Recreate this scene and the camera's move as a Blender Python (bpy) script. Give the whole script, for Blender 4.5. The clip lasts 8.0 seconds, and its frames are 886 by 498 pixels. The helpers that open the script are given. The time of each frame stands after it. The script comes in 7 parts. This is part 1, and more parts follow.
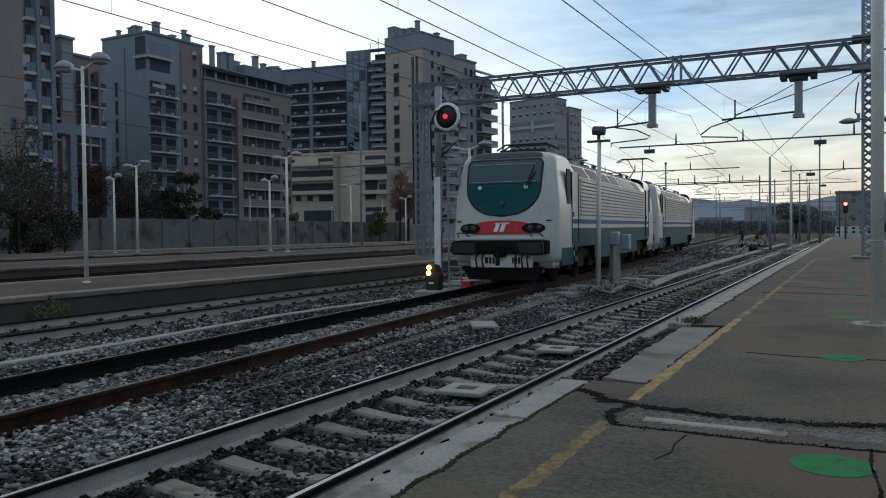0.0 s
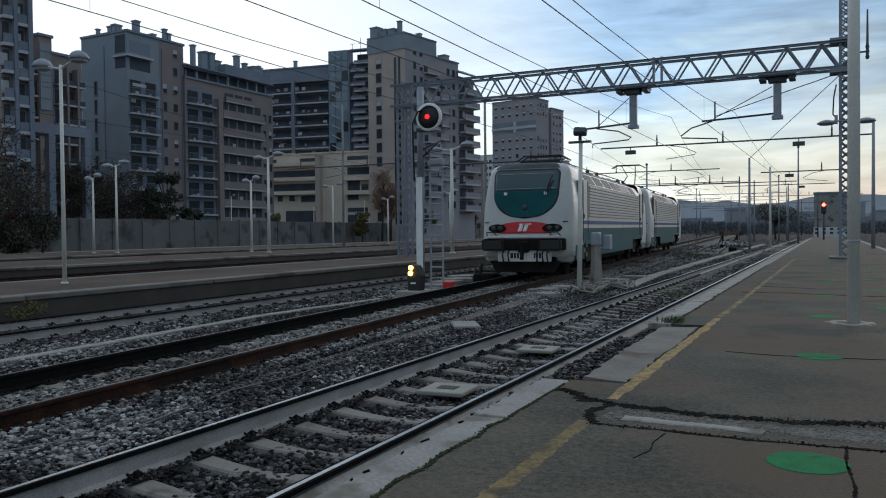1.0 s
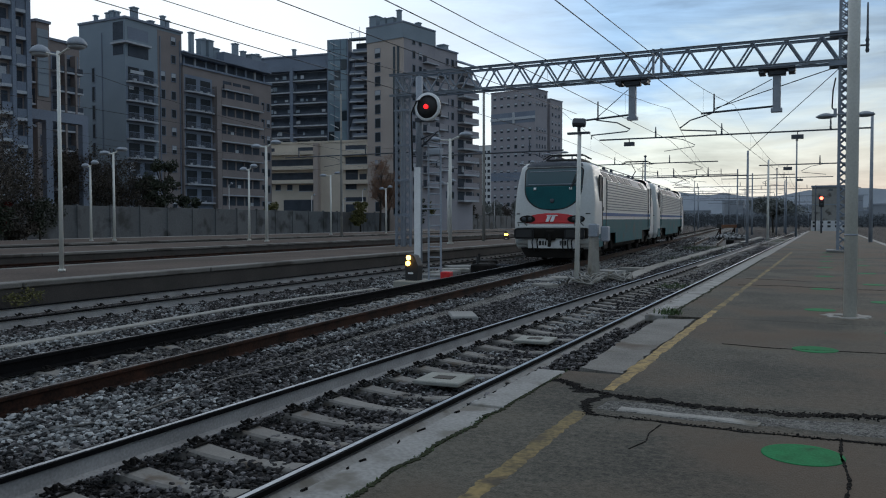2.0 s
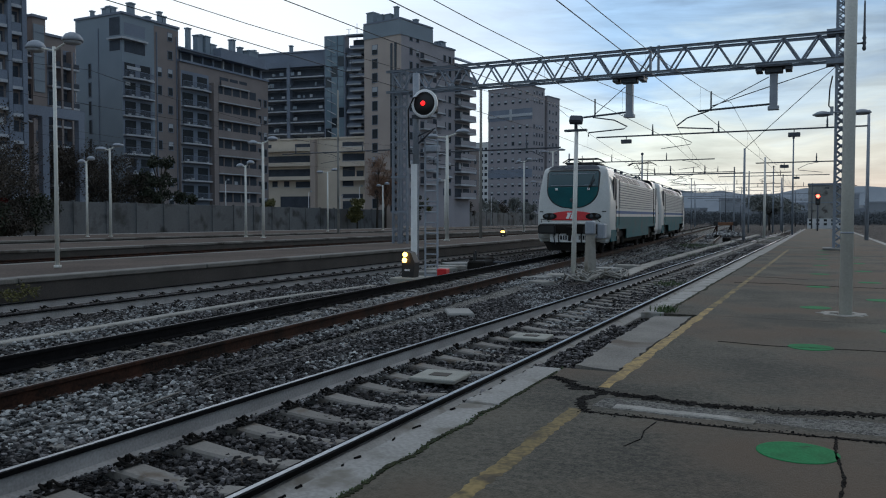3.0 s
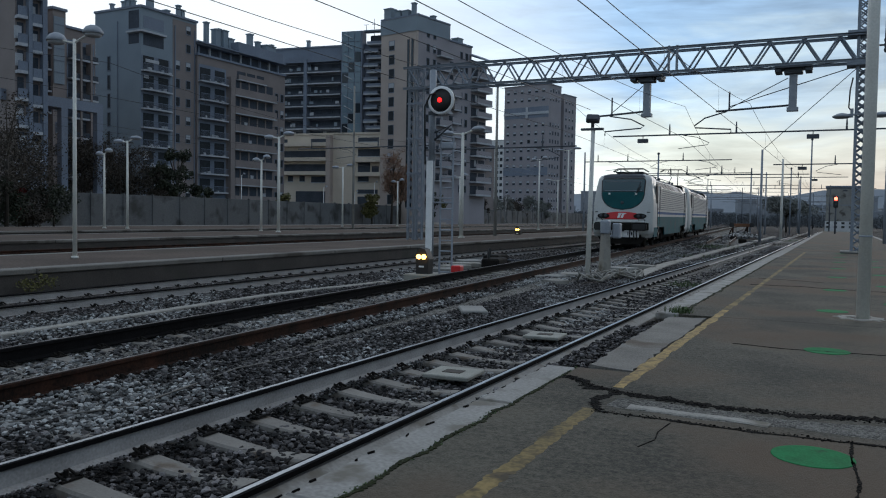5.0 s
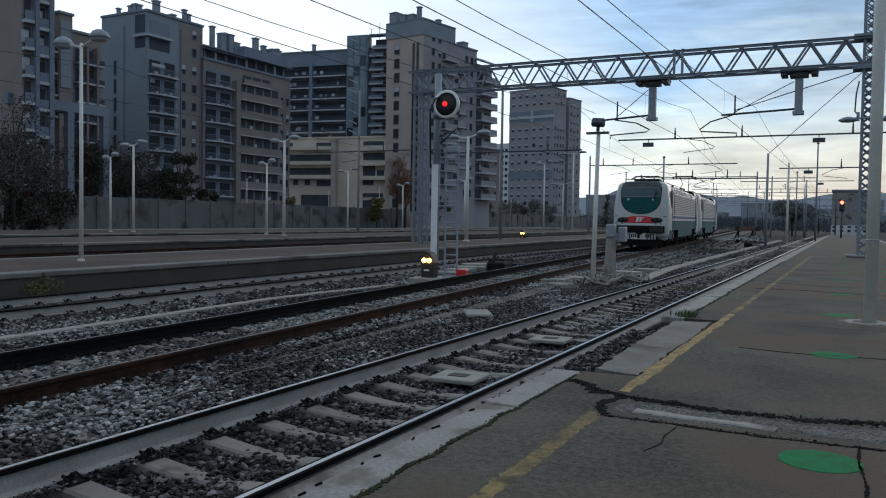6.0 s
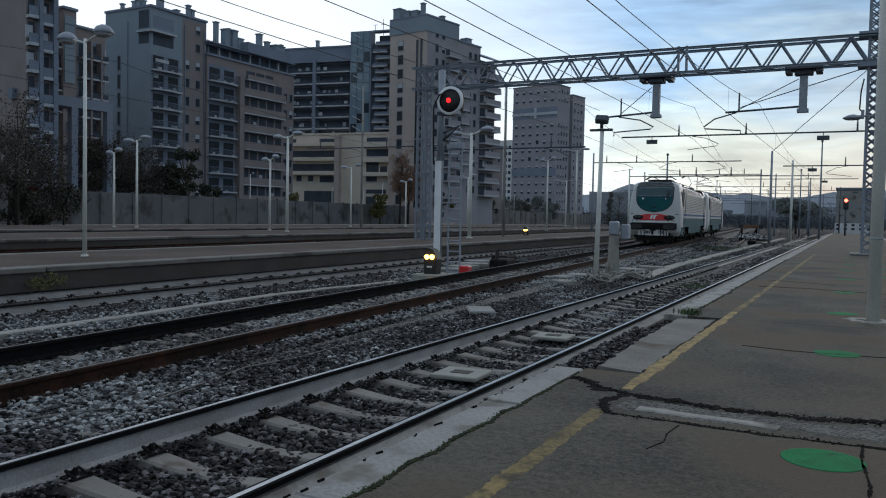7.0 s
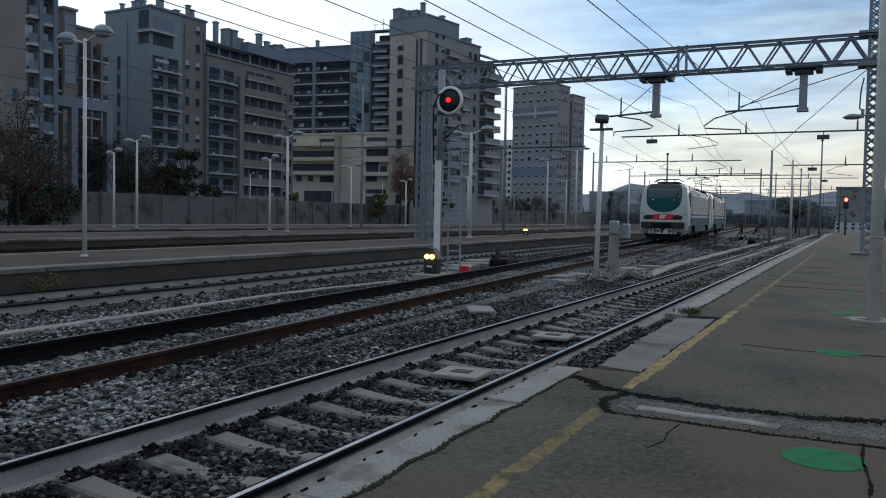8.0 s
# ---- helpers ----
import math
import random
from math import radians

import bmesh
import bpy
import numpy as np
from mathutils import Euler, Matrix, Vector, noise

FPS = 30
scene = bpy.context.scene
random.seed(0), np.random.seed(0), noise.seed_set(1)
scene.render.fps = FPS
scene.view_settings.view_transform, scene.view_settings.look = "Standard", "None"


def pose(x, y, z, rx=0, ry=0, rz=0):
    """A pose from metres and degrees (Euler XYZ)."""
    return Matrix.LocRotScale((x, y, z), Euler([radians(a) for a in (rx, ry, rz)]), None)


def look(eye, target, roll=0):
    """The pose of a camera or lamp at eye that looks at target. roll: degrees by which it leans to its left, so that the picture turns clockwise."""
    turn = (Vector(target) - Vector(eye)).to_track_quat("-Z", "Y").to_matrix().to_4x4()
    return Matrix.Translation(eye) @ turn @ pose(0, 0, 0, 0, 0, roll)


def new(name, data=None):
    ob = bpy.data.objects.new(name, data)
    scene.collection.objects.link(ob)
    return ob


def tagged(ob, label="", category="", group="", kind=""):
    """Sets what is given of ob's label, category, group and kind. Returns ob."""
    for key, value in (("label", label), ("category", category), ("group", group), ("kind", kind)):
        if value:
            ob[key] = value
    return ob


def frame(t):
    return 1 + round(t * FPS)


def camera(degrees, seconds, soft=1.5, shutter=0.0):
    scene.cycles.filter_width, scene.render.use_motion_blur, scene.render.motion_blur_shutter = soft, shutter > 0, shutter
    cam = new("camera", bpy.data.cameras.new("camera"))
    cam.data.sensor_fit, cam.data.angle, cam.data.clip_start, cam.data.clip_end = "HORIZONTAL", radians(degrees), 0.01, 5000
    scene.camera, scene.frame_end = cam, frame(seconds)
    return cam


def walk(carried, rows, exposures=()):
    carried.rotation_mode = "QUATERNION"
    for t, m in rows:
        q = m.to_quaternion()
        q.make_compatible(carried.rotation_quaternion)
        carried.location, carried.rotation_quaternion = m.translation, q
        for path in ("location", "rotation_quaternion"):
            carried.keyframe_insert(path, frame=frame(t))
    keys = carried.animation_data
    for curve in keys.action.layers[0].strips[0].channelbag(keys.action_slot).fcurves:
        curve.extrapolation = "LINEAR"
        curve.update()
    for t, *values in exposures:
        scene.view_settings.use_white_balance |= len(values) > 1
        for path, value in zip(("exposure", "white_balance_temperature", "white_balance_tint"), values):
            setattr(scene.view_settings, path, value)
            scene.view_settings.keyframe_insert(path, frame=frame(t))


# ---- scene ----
cam = camera(57.95, 8.0, soft=1.1)


def aim(x, y, z, yaw, pitch, roll):
    """Camera pose from a heading to the left of +y, a tilt up and a roll."""
    return pose(x, y, z, 0, 0, yaw) @ pose(0, 0, 0, 90 + pitch) @ pose(0, 0, 0, 0, 0, roll)


PATH = [
    (0.0, 0.004, -0.009, 1.228, 26.896, -1.183, -0.599),
    (0.5, 0.022, -0.005, 1.223, 25.677, -1.002, -0.774),
    (1.0, 0.017, -0.004, 1.222, 25.639, -1.157, -0.569),
    (1.5, 0.015, -0.006, 1.221, 25.684, -1.565, -0.228),
    (3.0, 0.018, 0.008, 1.22, 25.255, -2.072, 0.043),
    (3.5, 0.021, 0.008, 1.226, 25.504, -2.066, 0.021),
    (4.0, 0.01, -0.01, 1.225, 25.388, -2.18, 0.176),
    (4.5, 0.009, -0.002, 1.223, 25.822, -2.355, 0.621),
    (6.0, 0.004, -0.009, 1.222, 26.603, -2.048, 0.954),
    (6.5, 0.003, -0.008, 1.222, 26.627, -2.11, 1.084),
    (7.0, 0.001, -0.005, 1.223, 26.81, -2.297, 1.163),
    (7.5, -0.001, -0.009, 1.222, 26.644, -2.324, 1.089),
    (8.0, 0.0, -0.0, 1.22, 26.815, -2.314, 1.093),
]
# the first second is a little warmer than the rest
walk(cam, [(t, aim(*row)) for t, *row in PATH], ((0.0, 0.03, 6330, 9), (0.6, 0.03, 6280, 9), (1.5, 0.03, 6140, 10), (8.0, 0.03, 6090, 10)))

# ---- light: an overcast dusk sky, bright and warm low over the far end of the tracks ----
world = bpy.data.worlds.new("dusk_sky")
scene.world = world
world.use_nodes = True
wn, wl = world.node_tree.nodes, world.node_tree.links
wn.clear()


def wnode(kind, **values):
    n = wn.new(kind)
    for k, v in values.items():
        n.inputs[k].default_value = v
    return n


sky = wn.new("ShaderNodeTexSky")
sky.sky_type, sky.sun_disc = "NISHITA", False
sky.sun_elevation, sky.sun_rotation, sky.air_density, sky.dust_density = radians(-0.5), radians(8), 1.0, 0.2
coord = wn.new("ShaderNodeTexCoord")
split = wn.new("ShaderNodeSeparateXYZ")
wl.new(coord.outputs["Generated"], split.inputs[0])
stretch = wn.new("ShaderNodeMapping")
stretch.inputs["Scale"].default_value = (1.0, 1.0, 4.2)
stretch.inputs["Rotation"].default_value = (0.05, 0.03, 0.4)
wl.new(coord.outputs["Generated"], stretch.inputs[0])
puff = wnode("ShaderNodeTexNoise", Scale=3.4, Detail=7.0, Roughness=0.58, Distortion=0.5)
wl.new(stretch.outputs[0], puff.inputs["Vector"])
# height above the horizon, pushed up and down by the cloud banks
lift = wn.new("ShaderNodeMath")
lift.operation = "MULTIPLY_ADD"
lift.inputs[1].default_value, lift.inputs[2].default_value = 0.42, -0.21
wl.new(puff.outputs["Fac"], lift.inputs[0])
height = wn.new("ShaderNodeMath")
height.operation = "ADD"
wl.new(split.outputs["Z"], height.inputs[0])
wl.new(lift.outputs[0], height.inputs[1])
ramp = wn.new("ShaderNodeValToRGB")
stops = ((0.0, (0.53, 0.60, 0.56)), (0.06, (0.73, 0.79, 0.72)), (0.13, (0.58, 0.71, 0.76)), (0.22, (0.34, 0.51, 0.70)),
         (0.36, (0.27, 0.42, 0.61)), (0.50, (0.54, 0.67, 0.82)), (1.0, (0.78, 0.87, 0.97)))
els = ramp.color_ramp.elements
els[0].position, els[0].color = stops[0][0], (*stops[0][1], 1)
els[1].position, els[1].color = stops[-1][0], (*stops[-1][1], 1)
for at, c in stops[1:-1]:
    els.new(at).color = (*c, 1)
wl.new(height.outputs[0], ramp.inputs[0])
# brighter towards the place where the sun went down
glow = wn.new("ShaderNodeVectorMath")
glow.operation = "DOT_PRODUCT"
glow.inputs[1].default_value = (-0.8, 0.6, 0.05)
wl.new(coord.outputs["Generated"], glow.inputs[0])
glowr = wnode("ShaderNodeMapRange")
for k, v in ((1, 0.45), (2, 0.98), (3, 0.74), (4, 1.6)):
    glowr.inputs[k].default_value = v
wl.new(glow.outputs["Value"], glowr.inputs[0])
tint = wn.new("ShaderNodeVectorMath")
tint.operation = "SCALE"
wl.new(ramp.outputs[0], tint.inputs[0])
banks = wn.new("ShaderNodeMapping")
banks.inputs["Scale"].default_value = (1.0, 1.0, 6.5)
banks.inputs["Location"].default_value = (3.1, 0.7, 1.9)
wl.new(coord.outputs["Generated"], banks.inputs[0])
streak = wnode("ShaderNodeTexNoise", Scale=4.6, Detail=7.0, Roughness=0.6, Distortion=0.8)
wl.new(banks.outputs[0], streak.inputs["Vector"])
shade = wnode("ShaderNodeMapRange")
for k, v in ((1, 0.36), (2, 0.64), (3, 0.80), (4, 1.14)):
    shade.inputs[k].default_value = v
wl.new(streak.outputs["Fac"], shade.inputs[0])
cloudy = wn.new("ShaderNodeMath")
cloudy.operation = "MULTIPLY"
wl.new(glowr.outputs[0], cloudy.inputs[0])
wl.new(shade.outputs[0], cloudy.inputs[1])
wl.new(cloudy.outputs[0], tint.inputs["Scale"])
pale = wnode("ShaderNodeMapRange")
for k, v in ((1, 0.76), (2, 0.94), (3, 0.0), (4, 0.95)):
    pale.inputs[k].default_value = v
wl.new(glow.outputs["Value"], pale.inputs[0])
veil = wn.new("ShaderNodeMix")
veil.data_type = "RGBA"
veil.inputs[7].default_value = (1.06, 1.09, 1.09, 1)
wl.new(pale.outputs[0], veil.inputs[0])
wl.new(tint.outputs[0], veil.inputs[6])
clouds = wnode("ShaderNodeBackground", Strength=0.95)
wl.new(veil.outputs[2], clouds.inputs[0])
clear = wnode("ShaderNodeBackground", Strength=0.05)
wl.new(sky.outputs[0], clear.inputs[0])
both = wn.new("ShaderNodeAddShader")
wl.new(clouds.outputs[0], both.inputs[0])
wl.new(clear.outputs[0], both.inputs[1])
wout = wn.new("ShaderNodeOutputWorld")
wl.new(both.outputs[0], wout.inputs[0])

sun_data = bpy.data.lights.new("sun", "SUN")
sun_data.energy, sun_data.angle, sun_data.color = 0.6, radians(25), (1.0, 0.9, 0.78)
sun = new("sun", sun_data)
sun.matrix_world = look((0, 0, 60), (20 * -0.3, -40, 60 - 12))
scene.view_settings.exposure = 0.0
scene.view_settings.use_white_balance = True
scene.view_settings.white_balance_temperature = 6220
scene.view_settings.white_balance_tint = 13


# ---- materials ----
def material(name, dark, light, scale=4.0, fine=40.0, rough=0.75, metal=0.0, bump=0.25, depth=0.01, patches=None, vary=0.0, island=0.0, cells=0.0, gloss=0.5, placed=False, skew=1.0, swing=1.0, grit=0.8):
    """A worn surface: two colours mixed by a broad and a fine noise, with fine relief. patches: a third colour in broad stains."""
    m = bpy.data.materials.new(name)
    m.use_nodes = True
    n, l = m.node_tree.nodes, m.node_tree.links
    bsdf = n["Principled BSDF"]
    bsdf.inputs["Metallic"].default_value = metal
    bsdf.inputs["Specular IOR Level"].default_value = gloss
    tc = n.new("ShaderNodeTexCoord")
    where = n.new("ShaderNodeNewGeometry").outputs["Position"] if placed else tc.outputs["Object"]
    broad, small = n.new("ShaderNodeTexNoise"), n.new("ShaderNodeTexNoise")
    for t, s, d in ((broad, scale, 5.0), (small, fine, 4.0)):
        t.inputs["Scale"].default_value, t.inputs["Detail"].default_value = s, d
        l.new(where, t.inputs["Vector"])
    add, wide = n.new("ShaderNodeMath"), n.new("ShaderNodeMath")
    wide.operation = "MULTIPLY_ADD"
    wide.inputs[1].default_value, wide.inputs[2].default_value = swing, 0.5 - 0.5 * swing
    l.new(broad.outputs["Fac"], wide.inputs[0])
    add.operation = "ADD"
    l.new(wide.outputs[0], add.inputs[0])
    l.new(small.outputs["Fac"], add.inputs[1])
    last, relief = add, small.outputs["Fac"]
    if cells:
        # separate grains, each with a tone of its own
        grain, tone = n.new("ShaderNodeTexVoronoi"), n.new("ShaderNodeMath")
        grain.inputs["Scale"].default_value = cells
        l.new(where, grain.inputs["Vector"])
        sep = n.new("ShaderNodeSeparateColor")
        l.new(grain.outputs["Color"], sep.inputs[0])
        tone.operation = "MULTIPLY_ADD"
        tone.inputs[1].default_value = grit
        l.new(sep.outputs[0], tone.inputs[0])
        off = n.new("ShaderNodeMath")
        off.operation = "SUBTRACT"
        off.inputs[1].default_value = grit / 2
        l.new(add.outputs[0], off.inputs[0])
        l.new(off.outputs[0], tone.inputs[2])
        inv = n.new("ShaderNodeMath")
        inv.operation = "SUBTRACT"
        inv.inputs[0].default_value = 1.0
        l.new(grain.outputs["Distance"], inv.inputs[1])
        last, relief = tone, inv.outputs[0]
    for kind, amount in (("ShaderNodeObjectInfo", vary), ("ShaderNodeNewGeometry", island)):
        if amount:
            info, more = n.new(kind), n.new("ShaderNodeMath")
            more.operation = "MULTIPLY_ADD"
            more.inputs[1].default_value = amount
            l.new(info.outputs["Random" if kind == "ShaderNodeObjectInfo" else "Random Per Island"], more.inputs[0])
            l.new(last.outputs[0], more.inputs[2])
            last = more
    r = n.new("ShaderNodeMapRange")
    r.inputs[1].default_value, r.inputs[2].default_value = 0.7, 1.3 + vary + island
    l.new(last.outputs[0], r.inputs[0])
    mix = n.new("ShaderNodeMix")
    mix.data_type = "RGBA"
    mix.inputs[6].default_value, mix.inputs[7].default_value = (*dark, 1), (*light, 1)
    if skew != 1.0:
        # most grains dark, a few pale
        bend = n.new("ShaderNodeMath")
        bend.operation = "POWER"
        bend.inputs[1].default_value = skew
        l.new(r.outputs[0], bend.inputs[0])
        l.new(bend.outputs[0], mix.inputs[0])
    else:
        l.new(r.outputs[0], mix.inputs[0])
    colour = mix.outputs[2]
    if patches:
        stain, cut, over = n.new("ShaderNodeTexNoise"), n.new("ShaderNodeMapRange"), n.new("ShaderNodeMix")
        stain.inputs["Scale"].default_value, stain.inputs["Detail"].default_value = patches[1], 6.0
        l.new(where, stain.inputs["Vector"])
        cut.inputs[1].default_value, cut.inputs[2].default_value = patches[2], patches[2] + 0.12
        l.new(stain.outputs["Fac"], cut.inputs[0])
        over.data_type = "RGBA"
        over.inputs[7].default_value = (*patches[0], 1)
        l.new(colour, over.inputs[6])
        l.new(cut.outputs[0], over.inputs[0])
        colour = over.outputs[2]
    l.new(colour, bsdf.inputs["Base Color"])
    rr = n.new("ShaderNodeMapRange")
    rr.inputs[3].default_value, rr.inputs[4].default_value = max(0.03, rough - 0.12), min(1.0, rough + 0.12)
    l.new(broad.outputs["Fac"], rr.inputs[0])
    l.new(rr.outputs[0], bsdf.inputs["Roughness"])
    if bump:
        b = n.new("ShaderNodeBump")
        b.inputs["Strength"].default_value, b.inputs["Distance"].default_value = bump, depth
        l.new(relief, b.inputs["Height"])
        l.new(b.outputs[0], bsdf.inputs["Normal"])
    return m


def glowing(name, colour, strength):
    m = bpy.data.materials.new(name)
    m.use_nodes = True
    bsdf = m.node_tree.nodes["Principled BSDF"]
    bsdf.inputs["Base Color"].default_value = (*colour, 1)
    bsdf.inputs["Emission Color"].default_value = (*colour, 1)
    bsdf.inputs["Emission Strength"].default_value = strength
    return m


def glazing(name, tint, rough=0.06):
    m = bpy.data.materials.new(name)
    m.use_nodes = True
    bsdf = m.node_tree.nodes["Principled BSDF"]
    bsdf.inputs["Base Color"].default_value = (*tint, 1)
    bsdf.inputs["Roughness"].default_value = rough
    bsdf.inputs["IOR"].default_value = 1.5
    return m


ASPHALT = material("asphalt", (0.033, 0.0305, 0.024), (0.112, 0.101, 0.078), 0.8, 22, 0.93, bump=0.55, depth=0.006, patches=((0.09, 0.066, 0.046), 0.4, 0.46), cells=110, gloss=0.2, swing=1.5, grit=0.35)
EDGE_STONE = material("stained_edge_stone", (0.085, 0.078, 0.068), (0.19, 0.178, 0.158), 0.9, 30, 0.9, bump=0.35, depth=0.01, patches=((0.05, 0.042, 0.034), 0.5, 0.5), vary=0.4, placed=True)
ASPHALT_DARK = material("old_asphalt", (0.036, 0.026, 0.021), (0.108, 0.080, 0.063), 0.4, 12, 0.95, bump=0.6, depth=0.01, patches=((0.05, 0.04, 0.03), 0.3, 0.55), gloss=0.15)
ASPHALT_PATCH = material("asphalt_patch", (0.045, 0.043, 0.038), (0.17, 0.162, 0.145), 3, 60, 0.92, bump=1.0, depth=0.015, cells=70, gloss=0.25)
TAR = material("tar", (0.003, 0.003, 0.003), (0.013, 0.012, 0.011), 9, 60, 0.95, bump=1.0, depth=0.02, cells=60, gloss=0.05)
COPING = material("coping_stone", (0.17, 0.161, 0.146), (0.33, 0.317, 0.293), 1.6, 40, 0.88, bump=0.5, depth=0.006, patches=((0.14, 0.126, 0.104), 3.0, 0.53), vary=0.15, gloss=0.3, placed=True)
WORN_SLAB = material("worn_slab", (0.10, 0.092, 0.08), (0.215, 0.2, 0.176), 2.2, 60, 0.92, bump=0.5, depth=0.006, patches=((0.09, 0.07, 0.052), 1.4, 0.53), gloss=0.25, placed=True)
SLAB = material("slab_concrete", (0.18, 0.168, 0.145), (0.33, 0.312, 0.275), 1.8, 70, 0.9, bump=0.4, depth=0.006, patches=((0.12, 0.105, 0.08), 1.8, 0.55), placed=True)
CONCRETE = material("concrete", (0.17, 0.165, 0.15), (0.30, 0.29, 0.265), 1.2, 45, 0.9, bump=0.35, depth=0.01, patches=((0.09, 0.082, 0.07), 0.8, 0.56), vary=0.2, placed=True)
# stained concrete, with deep shade below the platform edges put into the colour
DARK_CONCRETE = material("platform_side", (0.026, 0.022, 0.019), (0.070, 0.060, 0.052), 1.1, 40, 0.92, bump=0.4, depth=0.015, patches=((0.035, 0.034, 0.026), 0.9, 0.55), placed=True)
SLEEPER = material("sleeper_concrete", (0.115, 0.104, 0.09), (0.24, 0.222, 0.196), 3, 55, 0.88, bump=0.35, depth=0.005, patches=((0.11, 0.085, 0.062), 4, 0.56), vary=0.5, placed=True)
YELLOW = material("worn_yellow_paint", (0.17, 0.115, 0.05), (0.38, 0.27, 0.105), 3, 45, 0.88, bump=0.3, depth=0.004, patches=((0.15, 0.108, 0.055), 11, 0.50), gloss=0.25)
YELLOW_WORN = material("faded_yellow_paint", (0.075, 0.062, 0.036), (0.25, 0.18, 0.075), 2.2, 30, 0.9, bump=0.5, depth=0.006, patches=((0.07, 0.056, 0.038), 5, 0.54), gloss=0.2, swing=1.8)
GREEN_DOT = material("green_marking", (0.010, 0.105, 0.034), (0.022, 0.185, 0.065), 6, 80, 0.9, bump=0.3, depth=0.003, gloss=0.12, patches=((0.02, 0.07, 0.03), 9, 0.6))
MOSS = material("dark_moss", (0.006, 0.007, 0.003), (0.030, 0.036, 0.014), 14, 90, 0.95, bump=0.8, depth=0.01, gloss=0.1)
PLATE = material("pale_plate", (0.19, 0.185, 0.155), (0.31, 0.303, 0.262), 4, 60, 0.85, bump=0.2, depth=0.004)
# black of oily steel, and of the shade painted on rail heads
HEAD_SIDE = material("oily_shaded_rail_steel", (0.003, 0.003, 0.0035), (0.011, 0.0105, 0.011), 4, 40, 0.85, gloss=0.05, metal=0.0, bump=0.1, depth=0.001)
BALLAST = material("ballast_ground", (0.007, 0.006, 0.0055), (0.112, 0.097, 0.087), 0.35, 9, 0.95, bump=1.0, depth=0.06, cells=22, gloss=0.15, skew=2.0)
STONE_GREY = material("ballast_stone_grey", (0.020, 0.019, 0.019), (0.50, 0.495, 0.475), 6, 60, 0.9, bump=0.3, depth=0.004, island=2.2, gloss=0.3, skew=1.7)
STONE_DARK = material("ballast_stone_dark", (0.007, 0.006, 0.0055), (0.27, 0.248, 0.242), 6, 60, 0.9, bump=0.3, depth=0.004, island=2.4, gloss=0.3, skew=3.2)
RUST = material("rusty_rail", (0.005, 0.0028, 0.002), (0.046, 0.0185, 0.0105), 2.2, 40, 0.85, metal=0.0, gloss=0.15, swing=1.8, bump=0.3, depth=0.003)
RUST_TOP = material("dark_rail_head", (0.012, 0.010, 0.010), (0.045, 0.034, 0.030), 2.5, 40, 0.42, metal=0.3, bump=0.1, depth=0.001)
DUST_BED = material("dusty_ballast", (0.03, 0.028, 0.025), (0.26, 0.245, 0.22), 0.7, 18, 0.95, bump=0.9, depth=0.03, cells=48, gloss=0.15, skew=1.4)
STEEL_BLUE = material("weathered_blue_steel", (0.15, 0.175, 0.21), (0.26, 0.29, 0.33), 3, 40, 0.6, metal=0.15, bump=0.15, depth=0.003, vary=0.15)
# pale base colour holds the sky's reflection on the stair panes
STAIR_GLASS = glazing("sky_pale_glass", (0.16, 0.22, 0.26), 0.1)
RUST_BEAM = material("rusty_beam", (0.10, 0.045, 0.022), (0.20, 0.095, 0.05), 3, 40, 0.9, bump=0.3, depth=0.004)
RAIL_DULL = material("dull_rail", (0.075, 0.068, 0.06), (0.15, 0.138, 0.122), 3, 50, 0.7, bump=0.2, depth=0.002)
RAIL_GREY = material("dusty_rail", (0.21, 0.197, 0.185), (0.37, 0.352, 0.335), 3, 50, 0.6, metal=0.0, bump=0.2, depth=0.002)
RAIL_TOP = material("polished_rail_head", (0.24, 0.255, 0.28), (0.44, 0.455, 0.48), 2, 30, 0.33, metal=1.0, bump=0.05, depth=0.001)
STEEL = material("galvanised_steel", (0.20, 0.22, 0.25), (0.33, 0.355, 0.39), 3, 40, 0.65, metal=0.1, bump=0.15, depth=0.003, vary=0.1)
DARK_STEEL = material("dark_steel", (0.05, 0.055, 0.065), (0.10, 0.11, 0.125), 3, 40, 0.6, metal=0.4, bump=0.15, depth=0.003)
POLE = material("painted_pole", (0.56, 0.55, 0.50), (0.70, 0.69, 0.635), 2, 40, 0.6, bump=0.1, depth=0.003, patches=((0.26, 0.245, 0.21), 1.6, 0.6))
BLACK = material("black_metal", (0.008, 0.008, 0.008), (0.02, 0.02, 0.02), 4, 40, 0.6, bump=0.1, depth=0.002)
WIRE = material("wire", (0.02, 0.02, 0.022), (0.04, 0.04, 0.045), 4, 40, 0.6, metal=0.3, bump=0)
WHITE_PAINT = material("white_paint", (0.66, 0.66, 0.65), (0.8, 0.8, 0.79), 4, 40, 0.5, bump=0.05, depth=0.002)
LOCO_WHITE = material("loco_white", (0.40, 0.405, 0.39), (0.53, 0.535, 0.515), 0.9, 30, 0.42, bump=0.06, depth=0.003, patches=((0.42, 0.40, 0.35), 0.9, 0.6))
LOCO_GREEN = material("loco_green", (0.004, 0.056, 0.064), (0.009, 0.092, 0.098), 1.2, 30, 0.62, bump=0.05, depth=0.003, patches=((0.03, 0.08, 0.075), 1.1, 0.6), gloss=0.2)
LOCO_TEAL = material("loco_teal", (0.002, 0.06, 0.074), (0.004, 0.098, 0.114), 1.2, 30, 0.62, bump=0.05, depth=0.003, patches=((0.03, 0.06, 0.065), 1.1, 0.62), gloss=0.08)
